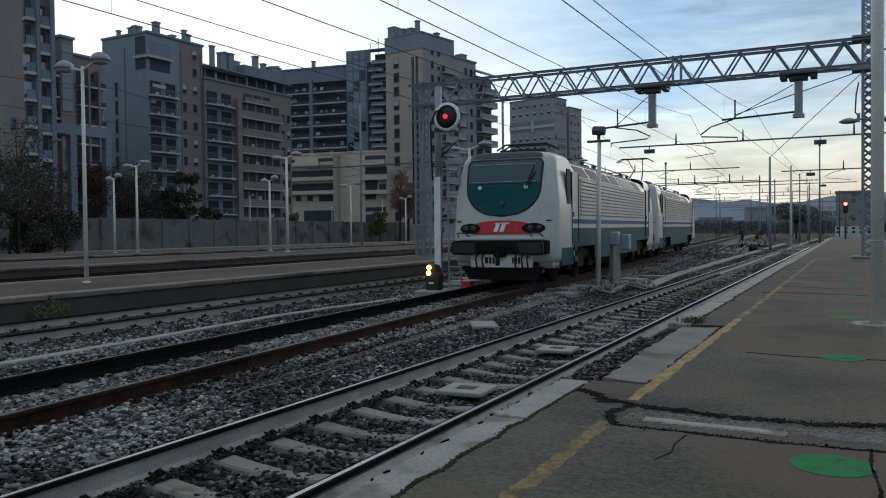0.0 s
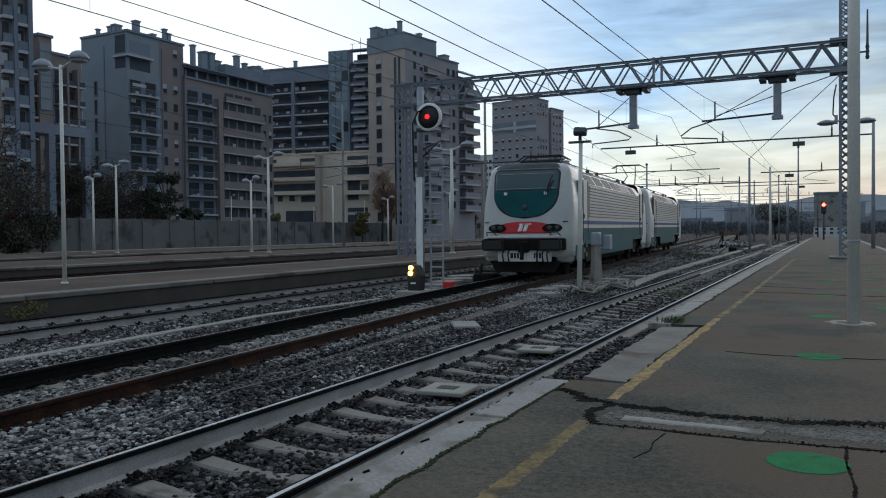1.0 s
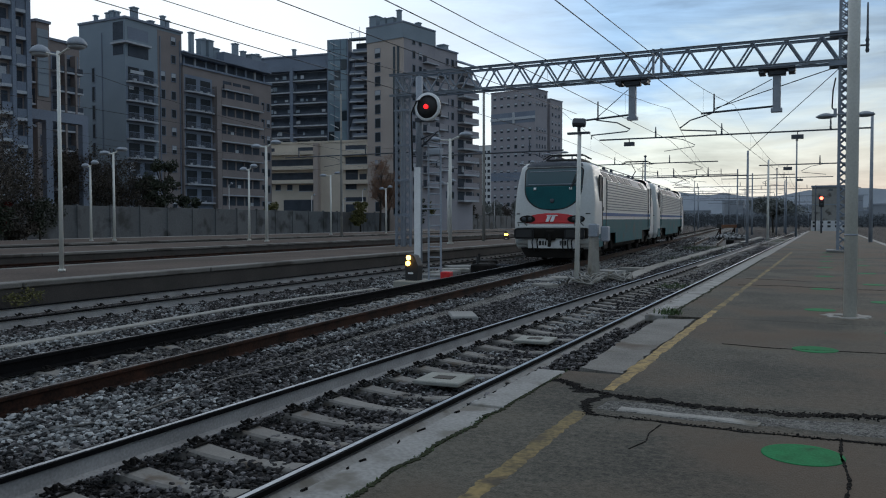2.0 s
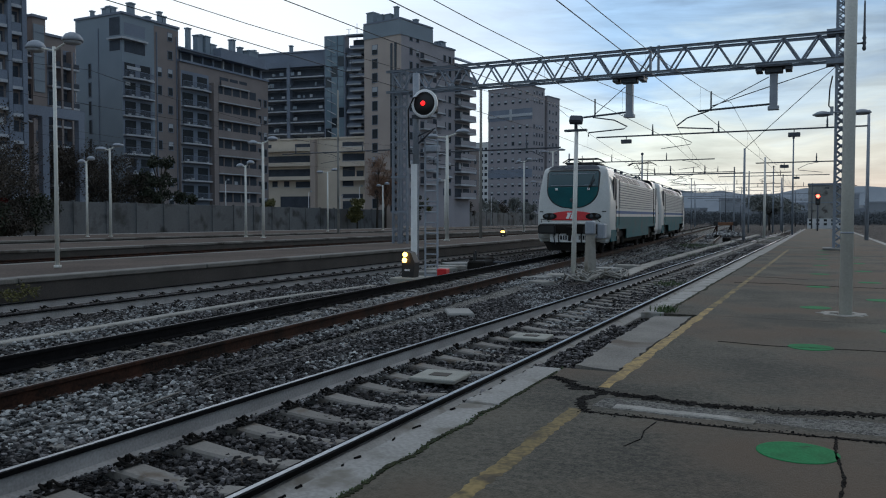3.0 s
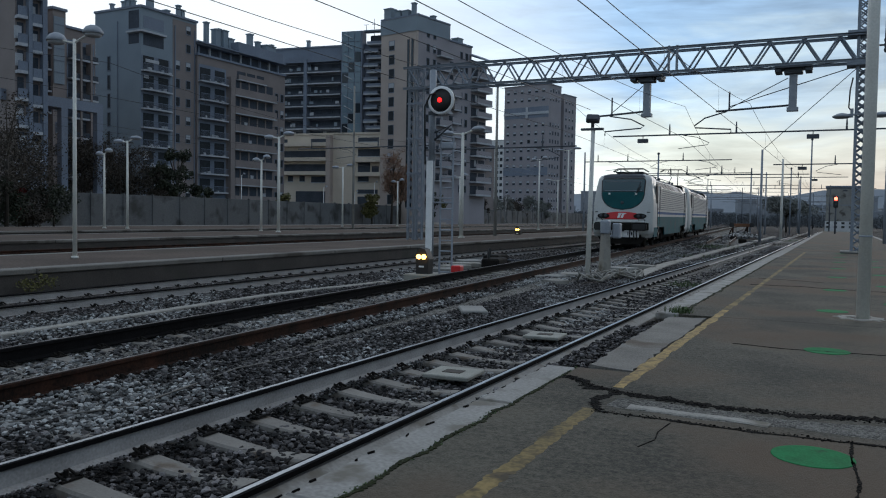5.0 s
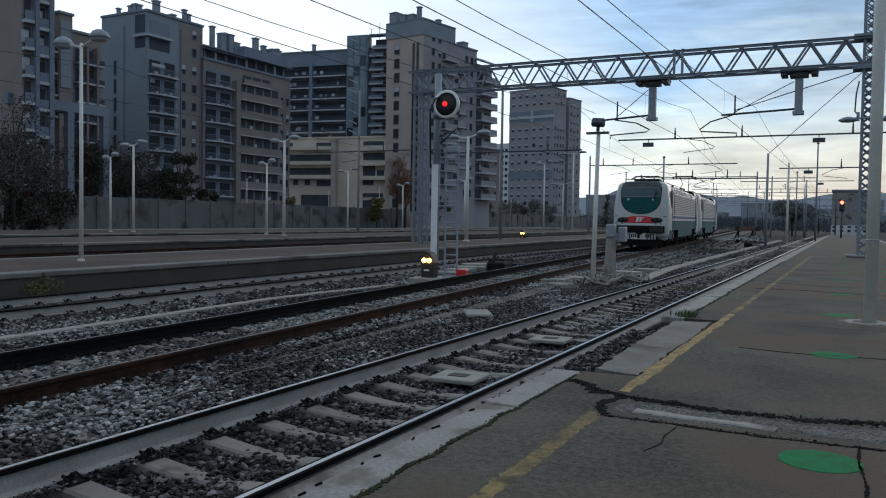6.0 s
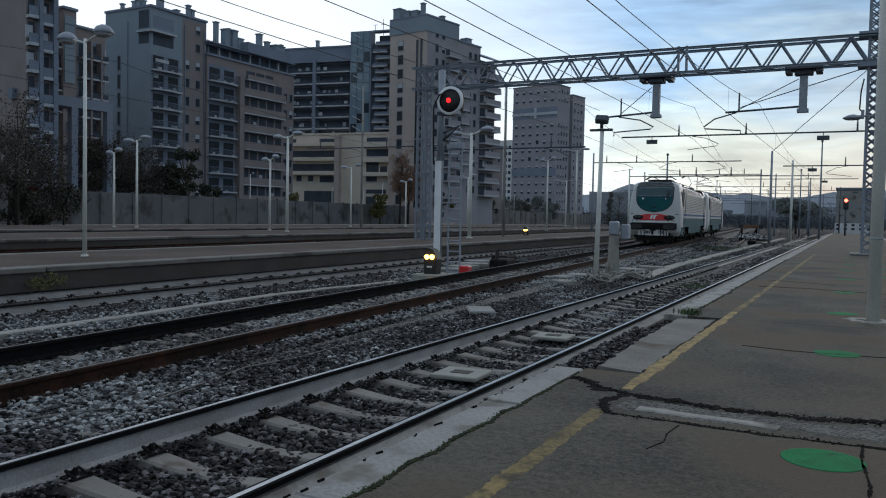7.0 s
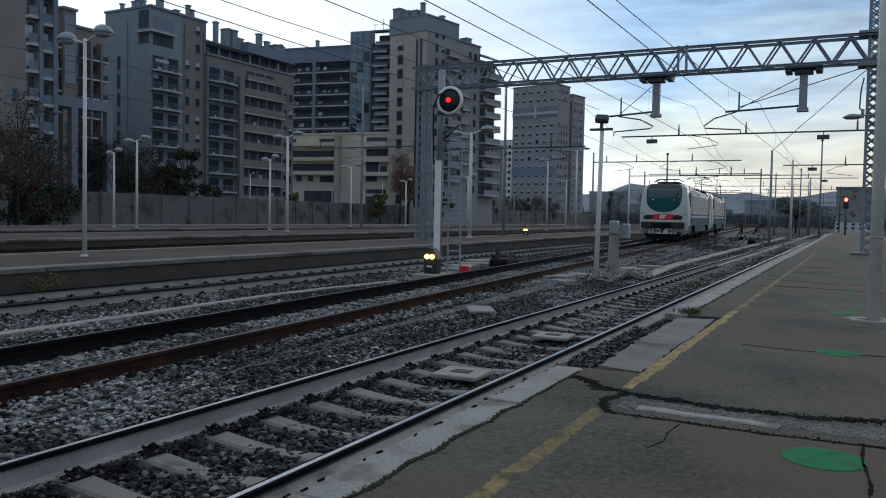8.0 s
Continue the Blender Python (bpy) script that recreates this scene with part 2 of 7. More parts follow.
LOCO_BLUE = material("loco_blue", (0.006, 0.05, 0.16), (0.010, 0.075, 0.23), 2, 30, 0.6, gloss=0.2, bump=0.05, depth=0.002)
LOCO_RED = material("loco_red", (0.42, 0.012, 0.014), (0.58, 0.02, 0.022), 3, 30, 0.4, bump=0.05, depth=0.002)
LOCO_ROOF = material("loco_roof_grey", (0.06, 0.07, 0.085), (0.13, 0.145, 0.17), 2, 30, 0.6, bump=0.15, depth=0.004)
UNDERFRAME = material("underframe", (0.007, 0.0065, 0.006), (0.022, 0.019, 0.016), 3, 40, 0.85, gloss=0.1, bump=0.3, depth=0.005)
GLASS = glazing("dark_glass", (0.025, 0.034, 0.042), 0.12)
DULL_GLASS = material("dusty_dark_glass", (0.018, 0.022, 0.026), (0.04, 0.046, 0.052), 2, 20, 0.6, bump=0, gloss=0.15)
LOCO_GLASS = glazing("windscreen_glass", (0.045, 0.082, 0.09), 0.15)
BRICK_BROWN = material("brown_brick", (0.18, 0.152, 0.142), (0.26, 0.224, 0.212), 0.25, 9, 0.9, bump=0.15, depth=0.02)
BRICK_TAN = material("tan_brick", (0.36, 0.30, 0.262), (0.47, 0.398, 0.352), 0.25, 9, 0.9, bump=0.15, depth=0.02)
TOWER_DARK = material("dark_tower_brick", (0.185, 0.165, 0.177), (0.255, 0.228, 0.242), 0.15, 6, 0.9, bump=0.1, depth=0.02)
RENDER_GREY = material("grey_facade", (0.18, 0.218, 0.252), (0.245, 0.29, 0.33), 0.2, 7, 0.85, bump=0.1, depth=0.02)
# dark facade and balcony slab colours carry a bluish tint of haze
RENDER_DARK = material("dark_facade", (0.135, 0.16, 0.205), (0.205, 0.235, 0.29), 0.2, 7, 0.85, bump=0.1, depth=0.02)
RENDER_CREAM = material("cream_facade", (0.52, 0.45, 0.36), (0.66, 0.58, 0.48), 0.25, 7, 0.9, bump=0.1, depth=0.02)
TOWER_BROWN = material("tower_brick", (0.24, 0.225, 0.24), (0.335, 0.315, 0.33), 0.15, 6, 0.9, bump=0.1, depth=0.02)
SLAB_EDGE = material("balcony_slab", (0.325, 0.338, 0.36), (0.47, 0.485, 0.51), 1, 8, 0.85, bump=0.1, depth=0.01)
WALL_GREY = material("boundary_wall", (0.07, 0.072, 0.074), (0.135, 0.137, 0.138), 0.25, 6, 0.92, bump=0.3, depth=0.02, patches=((0.04, 0.04, 0.038), 0.35, 0.52), vary=0.2, placed=True)
# distant foliage, its colour paled to hold the haze
LEAF_HAZE = material("hazed_foliage", (0.12, 0.13, 0.125), (0.21, 0.215, 0.195), 0.6, 6, 0.9, bump=0.0, island=0.6, gloss=0.2)
LEAF = material("foliage", (0.012, 0.017, 0.010), (0.045, 0.052, 0.026), 0.6, 6, 0.8, bump=0.0, island=0.6)
RED_LEAF = material("red_shrub_foliage", (0.05, 0.006, 0.006), (0.12, 0.014, 0.012), 0.6, 6, 0.85, bump=0.0, island=0.5, gloss=0.2)
LEAF_BROWN = material("autumn_foliage", (0.02, 0.017, 0.014), (0.068, 0.052, 0.036), 0.6, 6, 0.85, bump=0.0, island=0.6)
RUST_LEAF = material("rust_foliage", (0.13, 0.07, 0.045), (0.28, 0.16, 0.10), 0.6, 6, 0.85, bump=0.0, island=0.6)
LEAF_YELLOW = material("yellow_weeds", (0.05, 0.05, 0.016), (0.15, 0.135, 0.04), 2, 9, 0.85, bump=0.0, island=0.5)
GRASS = material("grass", (0.03, 0.055, 0.018), (0.085, 0.12, 0.04), 2, 9, 0.85, bump=0.0, island=0.5)
# shade colour of the recess sheets, also used on dark parapets and the attic
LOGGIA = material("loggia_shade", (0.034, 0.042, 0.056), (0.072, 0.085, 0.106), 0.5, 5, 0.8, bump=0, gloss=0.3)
BARK = material("bark", (0.03, 0.025, 0.02), (0.07, 0.058, 0.045), 3, 30, 0.95, bump=0.4, depth=0.02)
RED_ON = glowing("red_lamp_lit", (1.0, 0.012, 0.012), 2.6)
RED_BRIGHT = glowing("red_lamp_glaring", (1.0, 0.055, 0.03), 14.0)
AMBER_ON = glowing("amber_lamp_lit", (1.0, 0.52, 0.10), 7.0)
SHED_WHITE = material("shed_wall", (0.5, 0.5, 0.5), (0.65, 0.65, 0.64), 1, 10, 0.8, bump=0.1, depth=0.01)
# haze is mixed into the colours of the far trees, hills and city
HAZE_TREE = material("hazed_trees", (0.07, 0.078, 0.085), (0.115, 0.122, 0.128), 0.05, 0.5, 1.0, bump=0, gloss=0.0)
HAZE_BLUE = material("hazed_hill", (0.25, 0.27, 0.30), (0.31, 0.335, 0.365), 0.004, 0.05, 1.0, bump=0)
HAZE_CITY = material("hazed_city", (0.20, 0.215, 0.238), (0.31, 0.325, 0.348), 0.02, 0.2, 1.0, bump=0, island=0.4)


# ---- mesh helpers ----
def box(bm, x0, x1, y0, y1, z0, z1, bevel=0.0):
    vs = [bm.verts.new((x, y, z)) for z in (z0, z1) for y in (y0, y1) for x in (x0, x1)]
    fs = [bm.faces.new([vs[i] for i in q]) for q in ((0, 2, 3, 1), (4, 5, 7, 6), (0, 1, 5, 4), (2, 6, 7, 3), (0, 4, 6, 2), (1, 3, 7, 5))]
    if bevel:
        bmesh.ops.bevel(bm, geom=list({e for f in fs for e in f.edges}), offset=bevel, segments=1, affect="EDGES")


def rod(bm, a, b, r, sides=6, r2=None):
    a, b = Vector(a), Vector(b)
    q = (b - a).to_track_quat("Z", "Y").to_matrix()
    rings = []
    for p, rad in ((a, r), (b, r if r2 is None else r2)):
        rings.append([bm.verts.new(p + q @ Vector((rad * math.cos(k * math.tau / sides), rad * math.sin(k * math.tau / sides), 0))) for k in range(sides)])
    for k in range(sides):
        j = (k + 1) % sides
        f = bm.faces.new((rings[0][k], rings[0][j], rings[1][j], rings[1][k]))
        f.smooth = sides > 6
    bm.faces.new(rings[0][::-1])
    bm.faces.new(rings[1])


def bent(bm, points, r, sides=6):
    """One tube along a bent line."""
    pts = [Vector(p) for p in points]
    rings, up = [], None
    for k, p in enumerate(pts):
        d = (pts[min(k + 1, len(pts) - 1)] - pts[max(k - 1, 0)]).normalized()
        if up is None:
            up = d.orthogonal().normalized()
        up = (up - d * up.dot(d)).normalized()
        side = d.cross(up)
        rings.append([bm.verts.new(p + r * (up * math.cos(j * math.tau / sides) + side * math.sin(j * math.tau / sides))) for j in range(sides)])
    for a, b in zip(rings, rings[1:]):
        for j in range(sides):
            i = (j + 1) % sides
            bm.faces.new((a[j], a[i], b[i], b[j])).smooth = True
    bm.faces.new(rings[0][::-1])
    bm.faces.new(rings[-1])


def extrude(bm, profile, y0, y1, axis="y"):
    """A closed profile of (x, z) drawn along y."""
    ends = [[bm.verts.new((x, y, z)) for x, z in profile] for y in (y0, y1)]
    n = len(profile)
    for k in range(n):
        j = (k + 1) % n
        bm.faces.new((ends[0][k], ends[0][j], ends[1][j], ends[1][k]))
    bm.faces.new(ends[0][::-1])
    bm.faces.new(ends[1])


def spun(bm, profile, centre=(0, 0, 0), sides=16):
    """A body turned round z from (radius, z) rows."""
    cx, cy, cz = centre
    rings = [[bm.verts.new((cx + r * math.cos(k * math.tau / sides), cy + r * math.sin(k * math.tau / sides), cz + z)) for k in range(sides)] for r, z in profile]
    for a, b in zip(rings, rings[1:]):
        for k in range(sides):
            j = (k + 1) % sides
            bm.faces.new((a[k], a[j], b[j], b[k])).smooth = True
    bm.faces.new(rings[0][::-1])
    bm.faces.new(rings[-1])


def moved(bm, m, start=0):
    bm.verts.ensure_lookup_table()
    bmesh.ops.transform(bm, matrix=m, verts=bm.verts[start:])


def made(name, bm, *mats):
    bmesh.ops.recalc_face_normals(bm, faces=bm.faces)
    me = bpy.data.meshes.new(name)
    bm.to_mesh(me)
    bm.free()
    for m in mats:
        me.materials.append(m)
    return me


def part(name, bm, mat, parent, label="", kind=""):
    me = bm if isinstance(bm, bpy.types.Mesh) else made(name, bm, mat)
    ob = new(name, me)
    ob.parent = parent
    return tagged(ob, label, kind=kind)


def single(name, bm, mat, label, category, group="", kind=""):
    return tagged(new(name, made(name, bm, mat)), label, category, group, kind)


def empty(name, label, category, group="", kind="", m=None):
    ob = new(name)
    ob.empty_display_size = 0.2
    if m is not None:
        ob.matrix_world = m
    return tagged(ob, label, category, group, kind)


BM = bmesh.new


# ---- ground, tracks and platforms ----
SKEW = 0.047            # platforms and tracks beyond the second track fan out by this much
FAN = pose(0, 0, 0, 0, 0, math.degrees(math.atan(SKEW)))

bm = BM()
vs = [bm.verts.new(p) for p in ((-2500, -300, -0.5), (1500, -300, -0.5), (1500, 4000, -0.5), (-2500, 4000, -0.5))]
bm.faces.new(vs)
single("ground", bm, BALLAST, "dark crushed stone ground of the railway yard", "ground", kind="structure")

RAIL = ((-0.07, -0.17), (0.07, -0.17), (0.07, -0.158), (0.014, -0.14), (0.012, -0.045), (0.036, -0.034), (0.036, -0.006), (0.028, 0.0), (-0.028, 0.0), (-0.036, -0.006), (-0.036, -0.034), (-0.012, -0.045), (-0.014, -0.14), (-0.07, -0.158))


def sleeper_mesh(length=2.4):
    """A concrete sleeper, waisted and lower in the middle."""
    b = BM()
    rows = []
    half = [(-length / 2, 0.115, -0.035), (-length / 2 + 0.1, 0.125, -0.002), (-0.62, 0.125, 0.0)]
    half += [(-0.62 + 0.155 * k, 0.125 - 0.028 * math.sin(k * math.pi / 8) ** 2, -0.038 * math.sin(k * math.pi / 8)) for k in range(1, 4)]
    half = [(x, 0.86 * w, z * 1.25) for x, w, z in half]
    for x, w, z in half + [(0.0, 0.082, -0.048)] + [(-x, w, z) for x, w, z in half[::-1]]:
        rows.append([b.verts.new(p) for p in ((x, -w - 0.02, -0.12), (x, -w, z - 0.015), (x, -w + 0.02, z), (x, w - 0.02, z), (x, w, z - 0.015), (x, w + 0.02, -0.12))])
    for p, q in zip(rows, rows[1:]):
        for k in range(5):
            b.faces.new((p[k], p[k + 1], q[k + 1], q[k]))
    b.faces.new(rows[0])
    b.faces.new(rows[-1][::-1])
    return made("sleeper", b, SLEEPER)


def clip_mesh():
    """A rail fastening: plate, bent spring and bolt head."""
    b = BM()
    box(b, -0.05, 0.05, -0.065, 0.065, 0.0, 0.014)
    bent(b, [(-0.035, -0.045, 0.015), (0.03, -0.04, 0.042), (0.042, 0.0, 0.022), (0.03, 0.04, 0.042), (-0.035, 0.045, 0.015)], 0.009, 5)
    rod(b, (0, 0, 0.014), (0, 0, 0.055), 0.015, 6)
    return made("rail_clip", b, UNDERFRAME)


def track(name, m, y0, y1, label, side_mat, top_mat, spacing=0.6, sleepers=140, clips=(0, 24), first=0.0, head=0.0, clip_size=1.0, far_mat=None):
    """Two rails on sleepers; local z = 0 is the rail's running surface."""
    root = empty(name, label, "railway track", kind="structure", m=m)
    for x in (-0.7525, 0.7525):
        b = BM()
        extrude(b, RAIL, y0, y1)
        moved(b, Matrix.Translation((x, 0, 0)))
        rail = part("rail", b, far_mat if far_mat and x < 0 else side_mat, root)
        # the shaded line along the head is put into its dark sides
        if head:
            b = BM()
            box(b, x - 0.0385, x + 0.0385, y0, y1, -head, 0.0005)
            part("rail_head", b, HEAD_SIDE, rail, "steel sides of the rail head, with their shade in the colour")
        b = BM()
        box(b, x - 0.018, x + 0.018, y0, y1, 0.0, 0.003)
        part("running_surface", b, top_mat, rail, "polished top of the rail")
    sm, cm = sleeper_mesh(), clip_mesh()
    y, k = y0 + first, 0
    rnd = random.Random(len(name) * 7)
    while y < y1 and k < sleepers:
        s = part("sleeper", sm, SLEEPER, root)
        s.location, s.rotation_euler = (rnd.uniform(-0.02, 0.02), y, -0.172 + rnd.uniform(-0.008, 0.004)), (0, 0, rnd.uniform(-0.012, 0.012))
        if clips[0] <= k < clips[1]:
            for x, turn in ((-0.7525 - 0.12, 0), (-0.7525 + 0.12, math.pi), (0.7525 - 0.12, 0), (0.7525 + 0.12, math.pi)):
                c = part("rail_clip", cm, UNDERFRAME, root)
                c.location, c.rotation_euler = (x, y, -0.172), (0, 0, turn)
                c.scale = (clip_size, clip_size, clip_size)
        y += spacing
        k += 1
    return root


track("track_1", pose(-3.54, 0, -0.25), -14.2, 140, "track on concrete sleepers beside the platform edge", RAIL_GREY, RAIL_TOP, 0.6, 175, (25, 75), 0.12, 0.032, 1.15)
TRACK2 = pose(-6.63, 0, -0.243, 0.25, 0, math.degrees(math.atan(0.0666)))
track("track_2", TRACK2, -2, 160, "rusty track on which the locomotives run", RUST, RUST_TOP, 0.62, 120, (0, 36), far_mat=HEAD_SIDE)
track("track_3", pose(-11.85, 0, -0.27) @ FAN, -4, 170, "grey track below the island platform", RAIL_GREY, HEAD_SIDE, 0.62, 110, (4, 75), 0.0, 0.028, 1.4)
track("track_4", pose(-22.0, 0, -0.3) @ FAN, -4, 170, "track beyond the island platform", RUST, RUST, 0.62, 60, (0, 0))
track("track_5", pose(-26.0, 0, -0.3) @ FAN, -4, 170, "track beyond the island platform", RUST, RUST, 0.62, 60, (0, 0))
track("track_6", pose(-62.0, 0, -0.3) @ FAN, -4, 220, "siding in front of the boundary wall", RAIL_GREY, RAIL_GREY, 0.62, 40, (0, 0))
track("track_7", pose(-67.0, 0, -0.3) @ FAN, -4, 220, "siding in front of the boundary wall", RAIL_GREY, RAIL_GREY, 0.62, 40, (0, 0))

# the platform on which the camera stands
platform = empty("platform_1", "worn asphalt platform with a pale coping edge", "platform", kind="structure")
b = BM()
box(b, -1.88, 6.0, -14, 6.38, -0.5, 0.0)
part("paving", b, ASPHALT, platform, "patched grey-brown asphalt")
b = BM()
box(b, -1.40, 6.0, 6.38, 10.7, -0.5, -0.001)
part("paving", b, ASPHALT, platform)
b = BM()
box(b, -1.82, 6.0, 10.7, 24, -0.5, 0.0)
part("paving", b, ASPHALT, platform)
b = BM()
box(b, -1.82, 2.9, 24, 130, -0.5, 0.0)
part("paving", b, ASPHALT, platform)
for y0, y1, x0, x1 in ((-14, 6.35, -2.13, -1.884), (10.72, 128, -2.13, -1.824)):
    y, rnd = y0, random.Random(5)
    while y < y1 - 0.4:
        e = min(y + 2.1, y1)
        b = BM()
        box(b, x0 + rnd.uniform(-0.01, 0.01), x1, y + 0.006, e - 0.006, -0.09, rnd.uniform(-0.004, 0.005), 0.012)
        part("coping_slab", b, COPING, platform)
        y = e
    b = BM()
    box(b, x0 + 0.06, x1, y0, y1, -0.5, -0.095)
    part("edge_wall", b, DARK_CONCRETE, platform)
y = 24.0
while y < 128:
    b = BM()
    box(b, 2.904, 3.2, y + 0.01, y + 3.99, -0.5, 0.004, 0.012)
    part("coping_slab", b, COPING, platform)
    y += 4.0
# sloped pale strip, added so that the near rail's web reads as lit
b = BM()
extrude(b, [(-2.752, -0.30), (-2.752, -0.42), (-2.62, -0.42), (-2.62, -0.355), (-2.64, -0.34)], -2, 60)
part("filler_strip", b, COPING, platform, "added pale sloped strip that stands in for the lit rail web")
# broken stretch of the edge: tilted concrete slabs over rubble
def broken_slab(corners, z, seed):
    b, rnd = BM(), random.Random(seed)
    top = []
    for (x0, y0), (x1, y1) in zip(corners, corners[1:] + corners[:1]):
        n = max(2, int(math.hypot(x1 - x0, y1 - y0) / 0.13))
        top += [(x0 + (x1 - x0) * k / n + rnd.uniform(-0.022, 0.022), y0 + (y1 - y0) * k / n + rnd.uniform(-0.03, 0.03)) for k in range(n)]
    hi, lo = [b.verts.new((x, y, z)) for x, y in top], [b.verts.new((x, y, z - 0.12)) for x, y in top]
    b.faces.new(hi)
    b.faces.new(lo[::-1])
    for k in range(len(top)):
        j = (k + 1) % len(top)
        b.faces.new((hi[k], lo[k], lo[j], hi[j]))
    part("broken_slab", b, WORN_SLAB, platform, "weathered concrete slab with a broken outline")


broken_slab([(-1.84, 6.62), (-1.46, 6.5), (-1.46, 8.9), (-1.90, 8.9)], -0.012, 1)
broken_slab([(-1.90, 8.92), (-1.46, 8.92), (-1.47, 10.66), (-1.92, 10.5)], -0.02, 2)
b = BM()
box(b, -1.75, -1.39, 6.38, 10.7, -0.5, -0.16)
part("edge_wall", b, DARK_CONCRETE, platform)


def ragged(bm, path, w, z, seed, jitter=0.35, step=0.05, thick=0.012, wander=0.5):
    """A low ragged strip along a line on the ground."""
    rnd = random.Random(seed)
    pts = []
    for (x0, y0), (x1, y1) in zip(path, path[1:]):
        n = max(2, int(math.hypot(x1 - x0, y1 - y0) / step))
        pts += [(x0 + (x1 - x0) * k / n, y0 + (y1 - y0) * k / n) for k in range(n)]
    pts.append(path[-1])
    rows = []
    for k, (x, y) in enumerate(pts):
        a, c = pts[max(0, k - 1)], pts[min(len(pts) - 1, k + 1)]
        d = Vector((c[0] - a[0], c[1] - a[1], 0)).normalized()
        side = Vector((-d.y, d.x, 0))
        ww = w * (1 + rnd.uniform(-jitter, jitter) + 0.4 * noise.noise((x * 2.3, y * 2.3, seed)))
        off = side * (wander * w * noise.noise((x * 3.1, y * 3.1, seed + 9)))
        p = Vector((x, y, 0)) + off
        rows.append([bm.verts.new(q) for q in (p - side * ww / 2 + Vector((0, 0, z)), p - side * ww / 2 * 0.7 + Vector((0, 0, z + thick)), p + side * ww / 2 * 0.7 + Vector((0, 0, z + thick)), p + side * ww / 2 + Vector((0, 0, z)))])
    for p, q in zip(rows, rows[1:]):
        for k in range(3):
            bm.faces.new((p[k], p[k + 1], q[k + 1], q[k]))


b = BM()
ragged(b, [(-1.885, -2), (-1.885, 6.2)], 0.036, -0.008, 31, 0.9, 0.018, 0.012, 1.6)
ragged(b, [(-1.822, 10.8), (-1.822, 30)], 0.05, -0.006, 32, 0.6, 0.06, 0.012, 0.8)
part("moss", b, MOSS, platform, "dark green moss in the coping joint", kind="stuff")
b, rnd = BM(), random.Random(61)
y = 1.0
while y < 22:
    n = rnd.uniform(0.02, 0.09)
    ragged(b, [(-2.115 + rnd.uniform(-0.006, 0.012), y), (-2.115 + rnd.uniform(-0.006, 0.012), y + n)], rnd.uniform(0.005, 0.012), -0.004, int(y * 50), 0.5, 0.03, 0.012, 0.5)
    y += n + rnd.uniform(0.05, 0.5) if not 6.2 < y < 10.8 else 4.6
part("chipped_edge", b, TAR, platform, "dark chips along the coping edge", kind="stuff")
b = BM()
ragged(b, [(-1.395, -14), (-1.395, 5.03)], 0.115, -0.002, 3, 0.22, 0.04, 0.004, 0.12)
part("safety_line", b, YELLOW_WORN, platform, "worn ochre safety line")
b = BM()
ragged(b, [(-1.395, 5.74), (-1.345, 11.6)], 0.105, -0.002, 4, 0.16, 0.06, 0.006, 0.10)
part("safety_line", b, YELLOW, platform, "worn ochre safety line")
b = BM()
ragged(b, [(-1.345, 11.7), (-1.30, 18), (-1.18, 36)], 0.10, -0.002, 5, 0.25, 0.08, 0.005, 0.15)
part("safety_line", b, YELLOW_WORN, platform, "faded ochre safety line")
for path, w, seed in (([(-1.86, 5.98), (-1.74, 5.87), (-1.55, 5.70), (-1.35, 5.60), (-0.95, 5.52), (-0.55, 5.47), (0.25, 5.6), (1.2, 5.75), (5.9, 6.1)], 0.135, 11),
                      ([(-1.36, 5.58), (-1.42, 5.3), (-1.34, 5.0)], 0.08, 12),
                      ([(-1.36, 4.99), (-0.9, 4.96), (-0.4, 4.92), (0.15, 4.97), (0.9, 5.02), (5.9, 5.1)], 0.034, 13),
                      ([(-0.86, 4.9), (-0.89, 4.66), (-0.87, 4.48), (-0.92, 4.29)], 0.009, 14),
                      ([(0.12, 4.97), (0.11, 4.6), (0.14, 4.2), (0.09, 3.6)], 0.018, 15),
                      ([(-0.9, 8.45), (-0.4, 8.36), (0.5, 8.45), (2, 8.3)], 0.025, 16),
                      ([(-1.5, 16.6), (-0.6, 16.7), (0.6, 16.3), (5, 16.9)], 0.11, 17),
                      ([(-1.5, 18.6), (-0.6, 18.3), (-0.2, 18.0)], 0.05, 18)):
    b = BM()
    ragged(b, path, w, -0.006, seed, 0.75, 0.025, 0.009, 0.7)
    part("tar_seam", b, TAR, platform, "black tar seam along a crack")
b = BM()
ragged(b, [(-1.31, 5.3), (-0.7, 5.24), (0.3, 5.3), (5.9, 5.6)], 0.34, -0.003, 21, 0.05, 0.08, 0.006, 0.1)
part("patch", b, ASPHALT_PATCH, platform, "coarse asphalt patch")
b = BM()
ragged(b, [(-1.18, 5.2), (-0.75, 5.19), (-0.32, 5.12)], 0.11, 0.002, 22, 0.2, 0.05, 0.007)
part("patch", b, SLAB, platform, "pale mortar streak")
for k in range(15):
    side, y = divmod(k, 9)[0], (4.57 + 3.87 * k if k < 9 else 10.0 + 3.85 * (k - 9))
    b = BM()
    r = 0.205
    spun(b, [(r, -0.003), (r, 0.0025), (r * 0.97, 0.003)], (-0.1 + 0.006 * y + (0.83 + 0.004 * y) * side, y, 0.0), 28)
    single("floor_marking", b, GREEN_DOT, "round faded green spot painted on the asphalt", "floor marking", "green floor spots")
b = BM()
ragged(b, [(0.33 + 0.2 * math.cos(a / 3), 11.6 + 0.2 * math.sin(a / 3)) for a in range(20)], 0.2, -0.006, 31, 0.6, 0.05, 0.016)
part("patch", b, SLAB, platform, "broken concrete collar round the pole")

